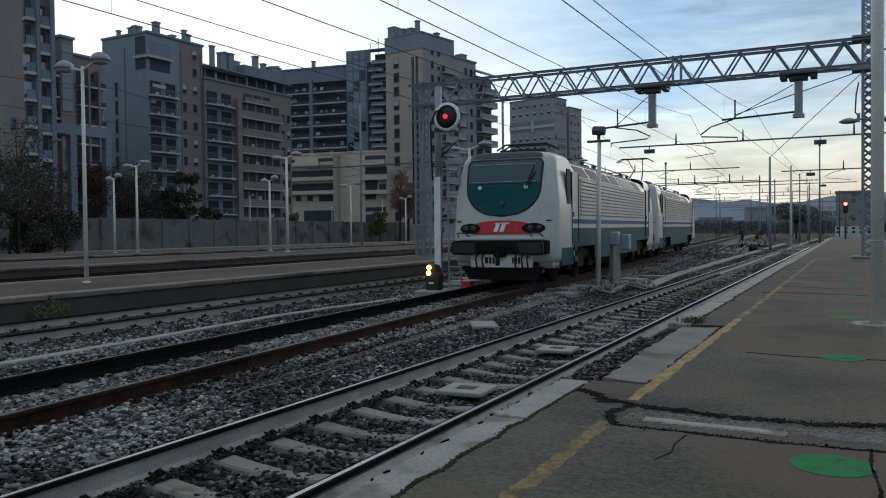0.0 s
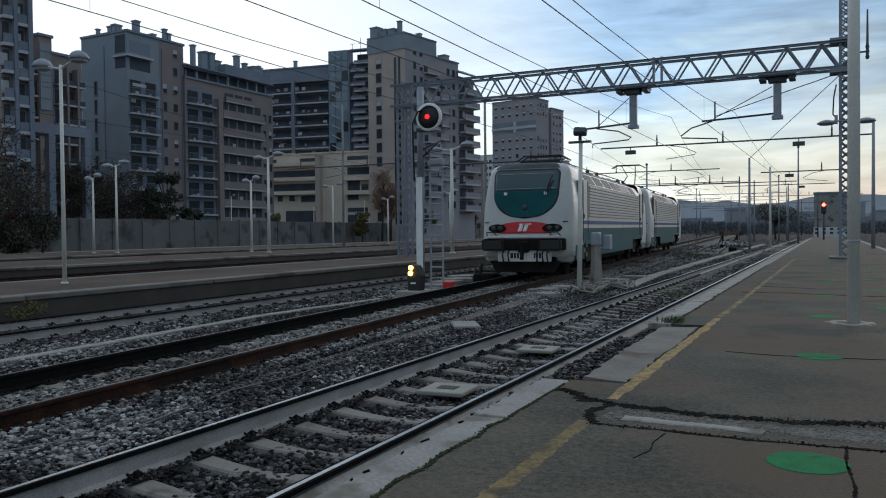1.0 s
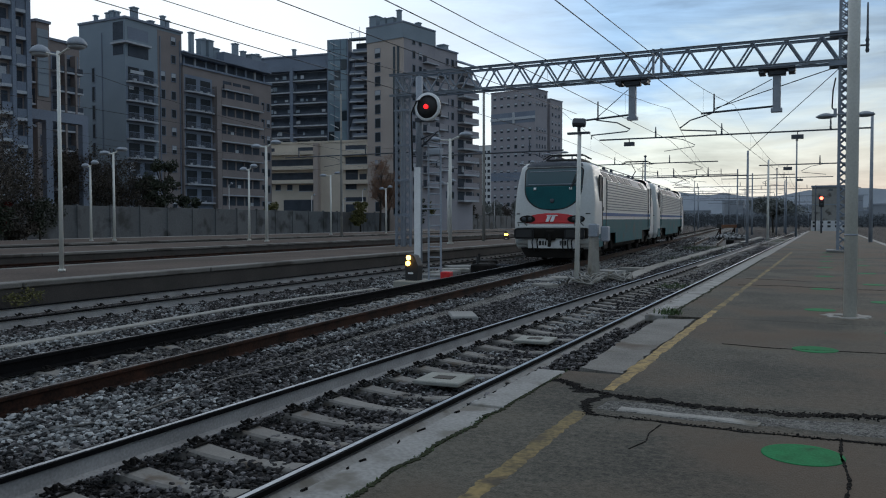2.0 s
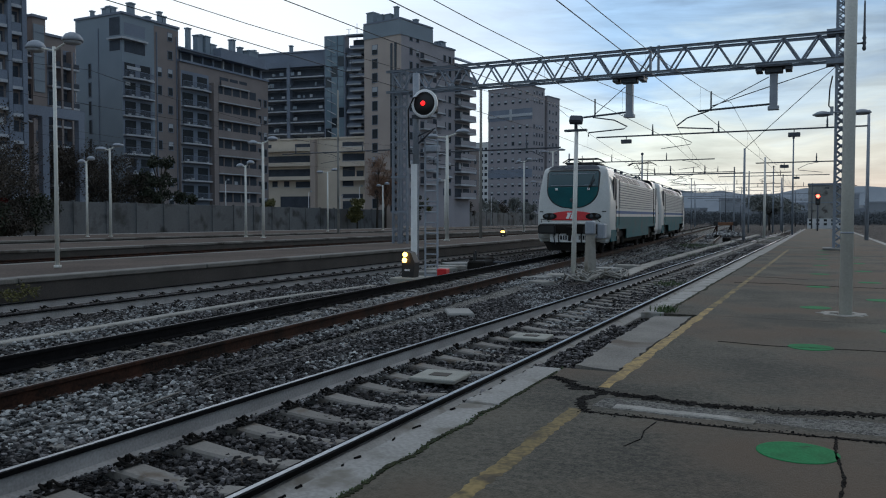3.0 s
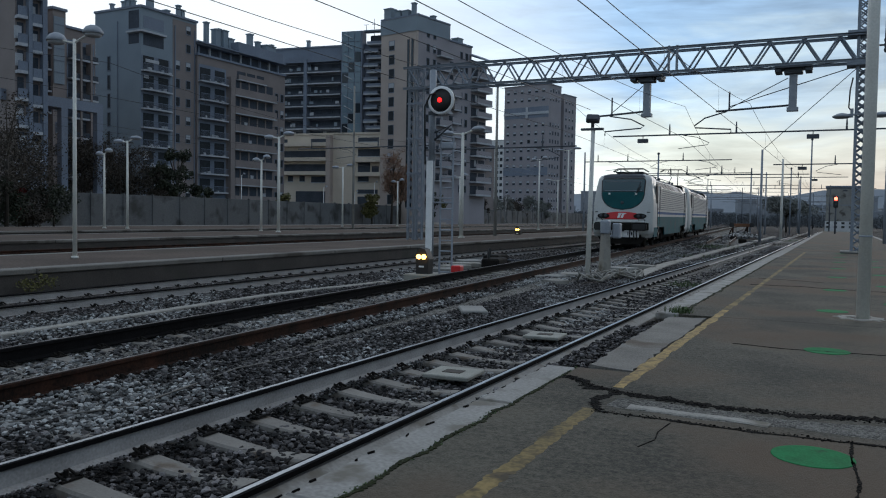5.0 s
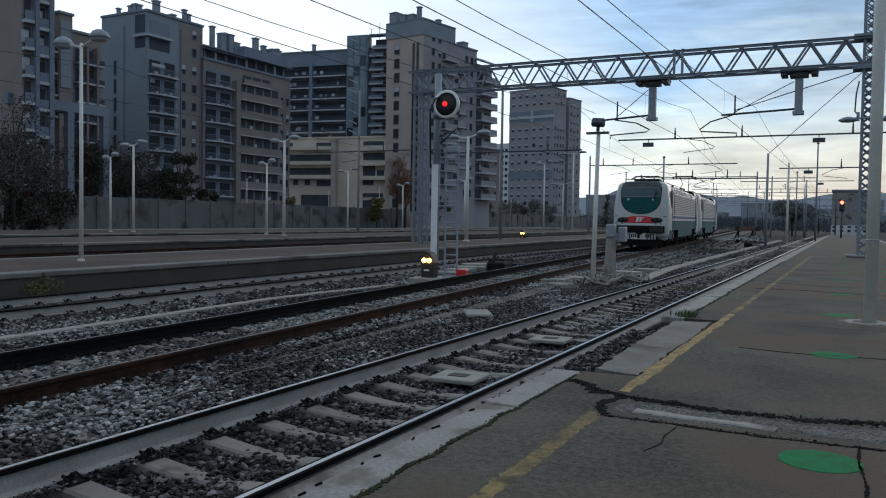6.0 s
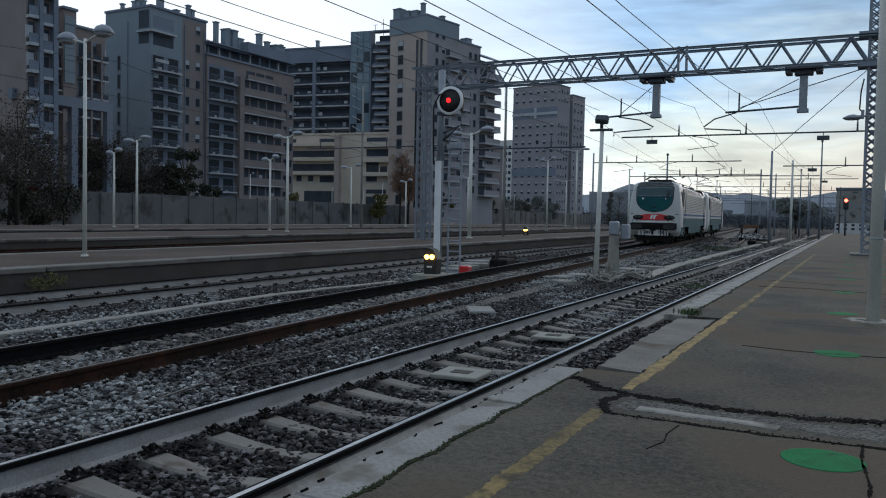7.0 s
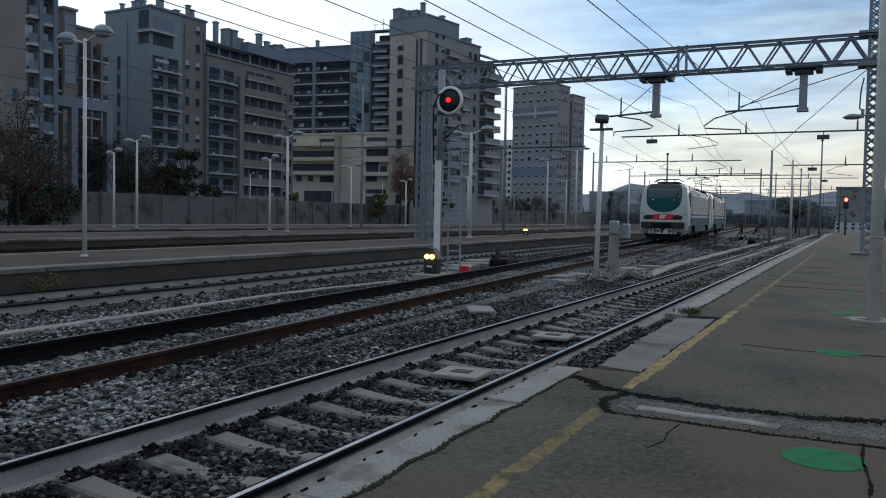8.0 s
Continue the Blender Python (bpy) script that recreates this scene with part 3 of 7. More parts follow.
# island platforms across the tracks
def far_platform(name, x0, x1, y0, y1, label, lip=0.5):
    root = empty(name, label, "platform", kind="structure", m=FAN)
    b = BM()
    box(b, x0 + lip, x1 - lip, y0, y1, -0.55, -0.004)
    part("paving", b, ASPHALT_DARK, root)
    for xa, xb in ((x0, x0 + lip), (x1 - lip, x1)):
        y = y0
        while y < y1:
            e = min(y + 6.0, y1)
            b = BM()
            box(b, xa, xb, y + 0.015, e - 0.015, -0.12, 0.0, 0.02)
            part("coping_slab", b, EDGE_STONE, root)
            y = e
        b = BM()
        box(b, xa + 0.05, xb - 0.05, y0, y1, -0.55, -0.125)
        part("edge_wall", b, DARK_CONCRETE, root, "stained concrete platform side, darkened further for its shade")


far_platform("platform_2", -19.6, -14.55, -6, 120, "island platform with a pale edge and stained side")
far_platform("platform_3", -35.5, -28.0, -6, 140, "second island platform with a pale edge")
far_platform("platform_4", -52.0, -41.0, -6, 160, "far island platform with a pale edge")

# boundary wall of precast panels
root = empty("boundary_wall", "long grey concrete boundary wall of panels and posts", "wall", kind="structure", m=FAN)
wall_panel = BM()
box(wall_panel, -0.1, 0.1, 0.08, 4.92, -0.5, 3.35, 0.03)
wall_panel = made("panel", wall_panel, WALL_GREY)
wall_post = BM()
box(wall_post, -0.16, 0.2, -0.1, 0.1, -0.5, 3.5, 0.03)
wall_post = made("post", wall_post, WALL_GREY)
for k in range(64):
    p = part("panel", wall_panel, WALL_GREY, root)
    p.location = (-76, 30 + 5 * k, 0)
    p = part("post", wall_post, WALL_GREY, root)
    p.location = (-76, 30 + 5 * k, 0)


# ---- railway equipment ----
GY = 36.84


def lattice(bm, x0, x1, y0, y1, z0, z1, pitch, leg=0.05, brace=0.022):
    """An upright lattice column: four angle legs and crossed bracing on its faces."""
    for x in (x0, x1):
        for y in (y0, y1):
            box(bm, x - leg / 2, x + leg / 2, y - leg / 2, y + leg / 2, z0, z1)
    n = max(1, round((z1 - z0) / pitch))
    for k in range(n):
        a, b = z0 + (z1 - z0) * k / n, z0 + (z1 - z0) * (k + 1) / n
        for y in (y0, y1):
            rod(bm, (x0, y, a), (x1, y, b), brace, 4)
            rod(bm, (x1, y, a), (x0, y, b), brace, 4)
        for x in (x0, x1):
            rod(bm, (x, y0, a), (x, y1, b), brace, 4)


def gantry():
    root = empty("overhead_gantry", "galvanised steel lattice gantry spanning the tracks", "gantry")
    b = BM()
    for x in (-20.24, -19.74):
        lattice(b, x, x + 0.34, GY - 0.07, GY + 0.07, 0.0, 9.0, 0.46, 0.055, 0.017)
    for z in (1.6, 3.4, 5.2, 7.0, 8.8):
        box(b, -20.2, -19.28, GY - 0.34, GY - 0.28, z, z + 0.08)
    part("mast", b, STEEL_BLUE, root, "twin lattice mast on the island platform")
    b = BM()
    lattice(b, 0.52, 0.92, GY - 0.25, GY + 0.25, 0.0, 13.0, 0.34, 0.11, 0.03)
    box(b, 0.12, 0.98, GY - 0.45, GY + 0.45, 7.6, 7.75)
    box(b, 0.12, 0.98, GY - 0.45, GY + 0.45, 8.85, 9.0)
    part("mast", b, STEEL_BLUE, root, "lattice mast on the near platform")
    b = BM()
    box(b, 0.1, 1.1, GY - 0.5, GY + 0.5, 0.0, 0.1, 0.03)
    part("footing", b, CONCRETE, root, "concrete footing")
    for z in (7.8, 8.85):
        for y in (GY - 0.4, GY + 0.4):
            b = BM()
            box(b, -20.4, 0.9, y - 0.05, y + 0.05, z - 0.05, z + 0.055)
            box(b, -20.4, 0.9, y - 0.09, y + 0.09, z + 0.04, z + 0.06)
            part("chord", b, STEEL_BLUE, root)
    n = 31
    xs = [-20.1 + 20.6 * k / n for k in range(n + 1)]
    for k in range(n):
        for y in (GY - 0.4, GY + 0.4):
            b = BM()
            za, zb = (7.8, 8.85) if k % 2 else (8.85, 7.8)
            rod(b, (xs[k], y, za), (xs[k + 1], y, zb), 0.045, 4)
            part("brace", b, STEEL_BLUE, root)
        if k % 2:
            b = BM()
            rod(b, (xs[k], GY - 0.4, 7.8), (xs[k + 1], GY + 0.4, 7.8), 0.035, 4)
            part("cross_tie", b, STEEL_BLUE, root)
    for x in (-6.95, -6.6):
        b = BM()
        box(b, x - 0.05, x + 0.05, GY - 0.46, GY - 0.36, 7.75, 8.95)
        part("splice", b, STEEL_BLUE, root)
    for x, reach, tip in ((-7.95, -10.1, -1), (-1.87, -4.95, -1)):
        b = BM()
        box(b, x - 0.72, x + 0.72, GY - 0.5, GY + 0.5, 7.66, 7.73)
        box(b, x - 0.36, x + 0.36, GY - 0.25, GY + 0.25, 7.44, 7.66, 0.03)
        for s in (-1, 1):
            box(b, x + s * 0.58 - 0.13, x + s * 0.58 + 0.13, GY - 0.4, GY + 0.4, 7.5, 7.66, 0.02)
        part("hanger_bracket", b, DARK_STEEL, root)
        b = BM()
        box(b, x - 0.155, x + 0.155, GY - 0.15, GY + 0.15, 5.95, 7.42, 0.02)
        box(b, x - 0.22, x + 0.22, GY - 0.2, GY + 0.2, 5.9, 6.05)
        part("drop_post", b, STEEL, root, "box-section drop post")
        b = BM()
        bent(b, [(x - 0.15, GY, 6.15), (reach, GY, 6.02)], 0.045, 8)
        rod(b, (x - 0.2, GY, 7.3), (reach + 0.5, GY, 6.1), 0.018, 4)
        rod(b, (reach + 0.55, GY, 6.05), (reach + 0.55, GY, 6.85), 0.035, 6)
        part("cantilever", b, DARK_STEEL, root, "tubular cantilever arm")
        b = BM()
        o = reach + 0.45
        bent(b, [(o, GY, 6.0), (o - 0.9, GY, 5.75), (o - 1.35, GY, 5.42), (o - 1.3, GY, 5.34), (o + 0.2, GY, 5.22), (o + 0.2, GY, 5.05)] if tip < 0 and x > -5 else
             [(o, GY, 6.0), (o + 1.0, GY, 5.82), (o + 1.6, GY, 5.5), (o + 1.45, GY, 5.4), (o - 0.2, GY, 5.3), (o - 0.2, GY, 5.12)], 0.03, 6)
        part("steady_arm", b, DARK_STEEL, root, "curved steady arm")
    b = BM()
    rod(b, (0.9, GY, 7.75), (-4.4, GY, 6.2), 0.02, 4)
    rod(b, (0.5, GY, 7.55), (-3.6, GY + 8, 5.0), 0.02, 4)
    part("stay_wire", b, WIRE, root)
    b = BM()
    bent(b, [(0.36, GY - 0.4, 7.1), (0.27, GY - 0.4, 6.6), (0.24, GY - 0.4, 5.9), (0.4, GY - 0.4, 5.7)], 0.03, 5)
    part("cable", b, BLACK, root, "black cable looped down the mast")
    for side in (-1, 1):
        b = BM()
        x = 0.72 + side * 0.72
        spun(b, [(0.05, 0.14), (0.18, 0.11), (0.36, 0.02), (0.36, -0.02), (0.26, -0.07), (0.05, -0.09)], (x, GY - 0.4, 5.55), 14)
        rod(b, (x, GY - 0.4, 5.62), (0.72, GY - 0.3, 5.62), 0.04, 6)
        box(b, x - side * 0.36 - 0.06, x - side * 0.36 + 0.06, GY - 0.5, GY - 0.36, 5.5, 5.85)
        part("floodlight", b, STEEL, root, "grey dish floodlight on a bracket")
    b = BM()
    rod(b, (0.92, GY, 8.4), (1.5, GY, 8.4), 0.04, 6)
    spun(b, [(0.05, 0), (0.08, 0.1), (0.05, 0.2), (0.08, 0.3), (0.05, 0.4), (0.08, 0.5), (0.05, 0.6), (0.03, 2.0)], (1.5, GY, 8.1), 8)
    part("insulator", b, DARK_STEEL, root, "upright ribbed insulator on a side arm")


gantry()


def boom(x0, x1, y, z, hang=(), insul=(), arms=(), mast=None, label="long tubular boom carrying overhead line equipment"):
    """A single tube across the tracks from a mast, with its line equipment."""
    root = empty("catenary_boom", label, "catenary support", "overhead line supports")
    b = BM()
    rod(b, (x0, y, z), (x1, y, z), 0.052, 8)
    part("boom", b, DARK_STEEL, root)
    if mast:
        b = BM()
        rod(b, (mast[0], y, -0.5), (mast[0], y, mast[1]), 0.12, 8, 0.08)
        part("mast", b, mast[2], root)
    for x in hang:
        b = BM()
        box(b, x - 0.36, x + 0.36, y - 0.1, y + 0.1, z - 0.5, z - 0.22, 0.02)
        rod(b, (x, y, z - 0.22), (x, y, z), 0.03, 5)
        part("marker_box", b, DARK_STEEL, root)
    for x in insul:
        b = BM()
        spun(b, [(0.05, 0), (0.07, 0.1), (0.05, 0.14), (0.07, 0.2), (0.04, 0.26), (0.06, 0.34), (0.03, 0.75)], (x, y, z), 8)
        part("insulator", b, DARK_STEEL, root)
    for x, s in arms:
        b = BM()
        bent(b, [(x, y, z - 0.05), (x + s * 0.9, y, z - 0.2), (x + s * 1.7, y, z - 0.6), (x + s * 1.6, y, z - 0.72), (x - s * 0.3, y, z - 0.95)], 0.024, 5)
        part("steady_arm", b, DARK_STEEL, root)


boom(-14.4, 2.6, 56, 7.05, (-12.3, -1.6), (-10.5, -6.2, 0.3), ((-9.6, 1), ), (2.6, 8.0, STEEL))
boom(-24.0, -9.4, 82, 7.2, (), (-22.6, -19.5, -14.0), ((-21.5, 1), (-15.5, -1), (-12.5, 1)), (-24.0, 8.2, STEEL))
boom(-13.0, -5.7, 70, 5.1, (), (-11.6, -8.8), ((-9.8, -1),), (-5.7, 7.1, STEEL))
boom(-5.4, 2.2, 78, 6.4, (-3.0, ), (-0.4,), ((-0.2, -1), ), (-4.6, 6.9, POLE))
boom(-24.0, -10.0, 108, 7.4, (), (-20, -15, -12), ((-18, 1), (-14, -1)), (-10.0, 8.0, STEEL))
boom(-13.0, 1.0, 118, 7.3, (-3,), (-9, -5), ((-6, -1),), (-9.0, 8.0, STEEL))
boom(-24.0, -6.0, 145, 7.4, (), (-20, -13, -9), ((-18, 1), (-11, -1)), (-6.0, 8.2, STEEL))
boom(-15.0, 6.0, 165, 7.6, (1,), (-11, -3), ((-8, 1),), (-1.5, 8.2, DARK_STEEL))
boom(-34.0, -10.0, 190, 7.8, (), (-25, -15), ((-18, 1),), (-16, 8.6, STEEL))
boom(-44.0, -20.0, 175, 7.8, (), (-35, -25), ((-28, 1),), (-32, 8.6, STEEL))
boom(-20.0, 10.0, 230, 8.2, (), (-12, -3, 4), ((-8, 1), (2, 1)), (-6, 9, DARK_STEEL))
boom(-46.0, -12.0, 260, 8.6, (), (-30, -20), ((-22, 1),), (-28, 9.5, STEEL))
boom(-30.0, 12.0, 320, 9.0, (), (-12, -3, 4), (), (-10, 10, DARK_STEEL))
boom(-44.5, -30.5, 60, 7.2, (), (-43, -36), ((-40, 1),), (-38.5, 12.6, CONCRETE))
boom(-26.5, -15.2, 50, 5.9, (), (-24, -17.5), ((-18, 1), (-23, -1)), (-20.75, 10.2, CONCRETE))
rnd = random.Random(21)
for k in range(12):
    y = 205 + 17 * k
    x = -30 + 2.9 * k
    w = rnd.uniform(16, 26)
    boom(x - w / 2, x + w / 2, y, rnd.uniform(7.0, 9.0), (), (x - 4, x + 3), ((x - 2, 1), (x + 5, -1)), (x + rnd.uniform(-0.4, 0.4) * w, rnd.uniform(9, 11), DARK_STEEL if k % 2 else STEEL))
boom(-24.0, -3.0, 23.5 + 74, 6.6, (), (-18, -9), ((-16, 1),), (-24, 7.5, POLE))


for x, y, h in ((-2.75, 94.1, 10.0), (-15.3, 76.5, 7.4), (-6.0, 120.3, 8.6), (-4.8, 120.9, 7.4), (-34, 150, 9.5), (-30, 132, 9.0), (-24, 170, 9.5), (-42, 190, 10.5), (-12, 210, 10), (-3, 240, 11)):
    b = BM()
    rod(b, (x, y, -0.5), (x, y, h), 0.11, 8, 0.07)
    root = empty("line_mast", "slim grey steel mast of the overhead line", "mast", "line masts")
    part("mast", b, STEEL_BLUE, root)
    b = BM()
    spun(b, [(0.13, 0.0), (0.13, 0.12), (0.02, 0.2)], (x, y, h), 8)
    part("cap", b, DARK_STEEL, root)


def overhead_wire(name, xf, top, contact, ys, slope=0.0, drops=5):
    """Messenger and contact wire over a track, held at the given places along it."""
    root = empty(name, "overhead line of messenger and contact wire", "overhead wire", "overhead wires")
    b, c, d = BM(), BM(), BM()
    high, low = [], []
    for y0, y1 in zip(ys, ys[1:]):
        n = 12
        for k in range(n):
            u = k / n
            y = y0 + (y1 - y0) * u
            sag = 4 * u * (1 - u) * (top - contact) * 0.72
            high.append((xf(y), y, top - sag))
            low.append((xf(y), y, contact))
            if 0 < k and k % 2 == 0 and 0 < y < 90:
                rod(d, high[-1], low[-1], 0.004, 3)
    bent(b, high, 0.009, 4)
    bent(c, low, 0.010, 4)
    part("messenger_wire", b, WIRE, root)
    part("contact_wire", c, WIRE, root)
    part("dropper", d, WIRE, root, kind="stuff")


SUPPORTS = (-14, GY, 78, 118, 165, 230)
overhead_wire("overhead_wire", lambda y: -4.3 + 0.02 * min(y, 60), 6.3, 4.9, SUPPORTS)
overhead_wire("overhead_wire", lambda y: -6.71 + 0.012 * min(y, GY) - 0.0666 * max(0.0, y - GY), 6.3, 4.9, (-14, GY, 82, 108, 145, 190))
overhead_wire("overhead_wire", lambda y: -12.26 + 0.02 * min(y, GY) - 0.05 * max(0.0, y - GY), 6.7, 5.3, (-16, GY, 82, 145, 190))
b = BM()
bent(b, [(-11.78 + 0.033 * y, y, 6.3 + 0.02 * abs(y - 15) * 0.1) for y in (-20, -5, 5, 15, 25, GY)], 0.012, 5)
single("feeder_wire", b, WIRE, "thin black feeder wire running to the gantry", "overhead wire", "overhead wires")
overhead_wire("overhead_wire", lambda y: -22.0 - SKEW * y, 6.4, 5.2, (-20, 20, 50, 100, 160))
overhead_wire("overhead_wire", lambda y: -38.0 - SKEW * y, 7.2, 6.0, (-20, 20, 60, 110, 160))


def signal():
    root = empty("railway_signal", "tall signal with a red light in a white-rimmed black disc", "railway signal", m=pose(0.17, 0, 0))
    b = BM()
    rod(b, (-9.9, 19, -0.45), (-9.9, 19, 5.05), 0.075, 12)
    rod(b, (-9.9, 19, 2.7), (-9.9, 19, 5.1), 0.088, 12)
    part("pole", b, STEEL, root, "pale grey tubular pole")
    b = BM()
    box(b, -9.99, -9.81, 18.86, 18.885, 0.3, 2.7)
    part("panel", b, WHITE_PAINT, root, "white board strapped along the pole")
    b = BM()
    for x in (-9.68, -9.32):
        rod(b, (x, 19.1, -0.5), (x, 19.1, 3.3), 0.03, 6)
    for k in range(13):
        rod(b, (-9.68, 19.1, -0.25 + 0.28 * k), (-9.32, 19.1, -0.25 + 0.28 * k), 0.02, 5)
    part("ladder", b, STEEL, root, "steel ladder")
    for a, c in (((-9.68, 19.1, 3.3), (-9.85, 19, 3.6)), ((-9.32, 19.1, 3.3), (-9.75, 19, 3.4)), ((-9.32, 19.1, 1.6), (-9.85, 19, 1.6))):
        b = BM()
        rod(b, a, c, 0.025, 5)
        part("bracket", b, STEEL, root)
    b = BM()
    spun(b, [(0.31, 0.0), (0.31, 0.03), (0.05, 0.035)], (0, 0, 0), 32)
    moved(b, pose(-9.5, 18.72, 4.24, 90))
    part("backboard", b, BLACK, root, "black disc")
    b = BM()
    spun(b, [(0.30, 0.0), (0.37, 0.0), (0.37, 0.05), (0.30, 0.05)], (0, 0, 0), 32)
    bmesh.ops.delete(b, geom=[f for f in b.faces if len(f.verts) > 4], context="FACES")
    moved(b, pose(-9.5, 18.72, 4.24, 90))
    part("rim", b, WHITE_PAINT, root, "white rim")
    b = BM()
    box(b, -9.72, -9.28, 18.73, 19.1, 4.02, 4.46, 0.04)
    part("lamp_housing", b, BLACK, root)
    b = BM()
    spun(b, [(0.06, 0.0), (0.06, 0.03), (0.03, 0.05)], (0, 0, 0), 14)
    moved(b, pose(-9.54, 18.69, 4.25, 90))
    part("lens", b, RED_ON, root, "lit red lens")
    b = BM()
    bent(b, [(-9.62, 18.6, 4.42), (-9.8, 18.65, 4.4), (-9.98, 18.7, 4.1), (-10.0, 18.8, 2.6)], 0.022, 6)
    part("cable", b, BLACK, root, "black cable")
    b = BM()
    bent(b, [(-9.95, 19, 3.4), (-9.3, 18.9, 3.62), (-9.9, 19, 3.2)], 0.03, 5)
    box(b, -9.98, -9.5, 18.9, 19.05, 3.9, 4.0)
    part("bracket", b, DARK_STEEL, root)
    b = BM()
    box(b, -9.66, -9.3, 19.0, 19.25, 3.0, 3.2, 0.04)
    part("junction_box", b, STEEL, root, "small grey housing")
    b = BM()
    box(b, -10.35, -8.9, 18.5, 19.6, -0.55, -0.3, 0.04)
    part("base", b, SLAB, root, "pale concrete base")


signal()


def dwarf_signal(x, y, z, size=1.0):
    root = empty("dwarf_signal", "low black ground signal with two lit amber lamps", "railway signal", "ground signals")
    b = BM()
    s = size
    ring = [(-0.2, -0.5), (0.2, -0.5), (0.24, -0.05), (0.1, 0.25), (-0.1, 0.3), (-0.2, 0.1)]
    extrude(b, [(px * s, pz * s) for px, pz in ring], -0.12 * s, 0.2 * s)
    moved(b, Matrix.Translation((x, y, z)))
    part("housing", b, BLACK, root)
    # an added arm: its turn stands in for lamps switching on and off
    carrier = BM()
    box(carrier, -0.03, 0.2 * s, -0.012, 0.0, -0.03, 0.03)
    carrier = part("lens_carrier", carrier, BLACK, root, "added pivoting arm that stands in for the lamps switching")
    carrier.location = (x - 0.085 * s, y - 0.13 * s, z + 0.02 * s)
    for dx in (0.0, 0.17):
        b = BM()
        spun(b, [(0.075 * s, 0), (0.075 * s, 0.03), (0.045 * s, 0.05)], (0, 0, 0), 14)
        moved(b, pose(dx * s, -0.012, 0, 90))
        part("lens", b, AMBER_ON, carrier, "lit amber lens")
    b = BM()
    box(b, x - 0.07, x + 0.07, y - 0.13, y - 0.121, z - 0.3 * s, z - 0.25 * s)
    part("plate", b, WHITE_PAINT, root, "small white plate")
    b = BM()
    box(b, x - 0.5 * s, x + 0.35 * s, y - 0.3, y + 0.35, -0.55, z - 0.5 * s, 0.03)
    part("base", b, PLATE, root, "pale concrete base")
    return carrier


LAMP_PAIR = dwarf_signal(-9.2, 17.6, 0.21, 0.82)
dwarf_signal(-21.2, 55.5, 0.35, 0.95)


def track_lamp_mast():
    """The slender mast with a floodlight and the relay boxes beside it."""
    root = empty("floodlight_mast", "slender pale mast with a small dark floodlight on top", "lamp post")
    b = BM()
    rod(b, (-6.47, 22.65, -0.45), (-6.40, 22.65, 3.85), 0.078, 12, 0.055)
    part("pole", b, POLE, root)
    b = BM()
    rod(b, (-6.42, 22.65, 3.85), (-6.42, 22.65, 4.1), 0.05, 8)
    box(b, -6.75, -6.1, 22.58, 22.72, 3.78, 3.84)
    part("bracket", b, DARK_STEEL, root)
    b = BM()
    box(b, -0.19, 0.19, -0.09, 0.09, -0.11, 0.11, 0.03)
    box(b, -0.15, 0.15, -0.115, -0.09, -0.08, 0.08)
    moved(b, pose(-6.40, 22.6, 4.10, -30, 4, 6))
    part("floodlight", b, DARK_STEEL, root, "tilted dark floodlight head")
    b = BM()
    box(b, -7.6, -5.85, 22.0, 23.5, -0.55, -0.36, 0.04)
    part("base", b, SLAB, root, "pale concrete plinth")
    root = empty("relay_box", "grey relay box on a tapered concrete post", "trackside box")
    b = BM()
    rod(b, (-6.05, 22.95, -0.4), (-6.05, 22.95, 0.81), 0.19, 4, 0.14)
    part("post", b, SLAB, root)
    b = BM()
    box(b, -6.18, -5.92, 22.8, 23.1, 0.8, 1.2, 0.04)
    part("cabinet", b, STEEL, root, "grey metal cabinet")
    b = BM()
    box(b, -5.87, -5.65, 23.0, 23.3, 0.68, 1.12, 0.03)
    part("cabinet", b, STEEL, root, "grey metal cabinet with a hinged lid")
    b = BM()
    rod(b, (-6.0, 22.98, 0.74), (-5.76, 23.15, 0.74), 0.04, 6)
    part("bracket", b, STEEL, root)


track_lamp_mast()


def lamp_post(x, y, h, arm=0.55, head=0.27, r=0.085, mat=POLE, base=0.0, single_arm=False, turn=0.0, group="platform lamps", tilt=0.1):
    root = empty("lamp_post", "pale tubular lamp post with two dish lamps on arms", "lamp post", group, m=pose(x, y, base, 0, 0, turn))
    b = BM()
    rod(b, (0, 0, 0), (0, 0, h), r, 10, r * 0.7)
    rod(b, (0, 0, 0), (0, 0, 0.06), r * 1.6, 10)
    part("pole", b, mat, root)
    for s in ((1,) if single_arm else (-1, 1)):
        b = BM()
        rod(b, (0, 0, h - 0.1), (s * arm, 0, h + tilt * s + 0.05), r * 0.45, 6)
        a = part("arm", b, mat, root)
        b = BM()
        cx = s * (arm + head * 0.6)
        z = h + tilt * s + 0.05
        spun(b, [(head, -0.02), (head * 0.98, 0.05), (head * 0.7, 0.15), (head * 0.3, 0.2), (0.02, 0.21)], (cx, 0, z), 16)
        part("shade", b, STEEL, a, "grey dish shade")
        b = BM()
        spun(b, [(head * 0.4, -0.1), (head * 0.8, -0.07), (head * 0.9, -0.015)], (cx, 0, z), 14)
        part("diffuser", b, SLAB_EDGE, a, "milky cover")
    return root


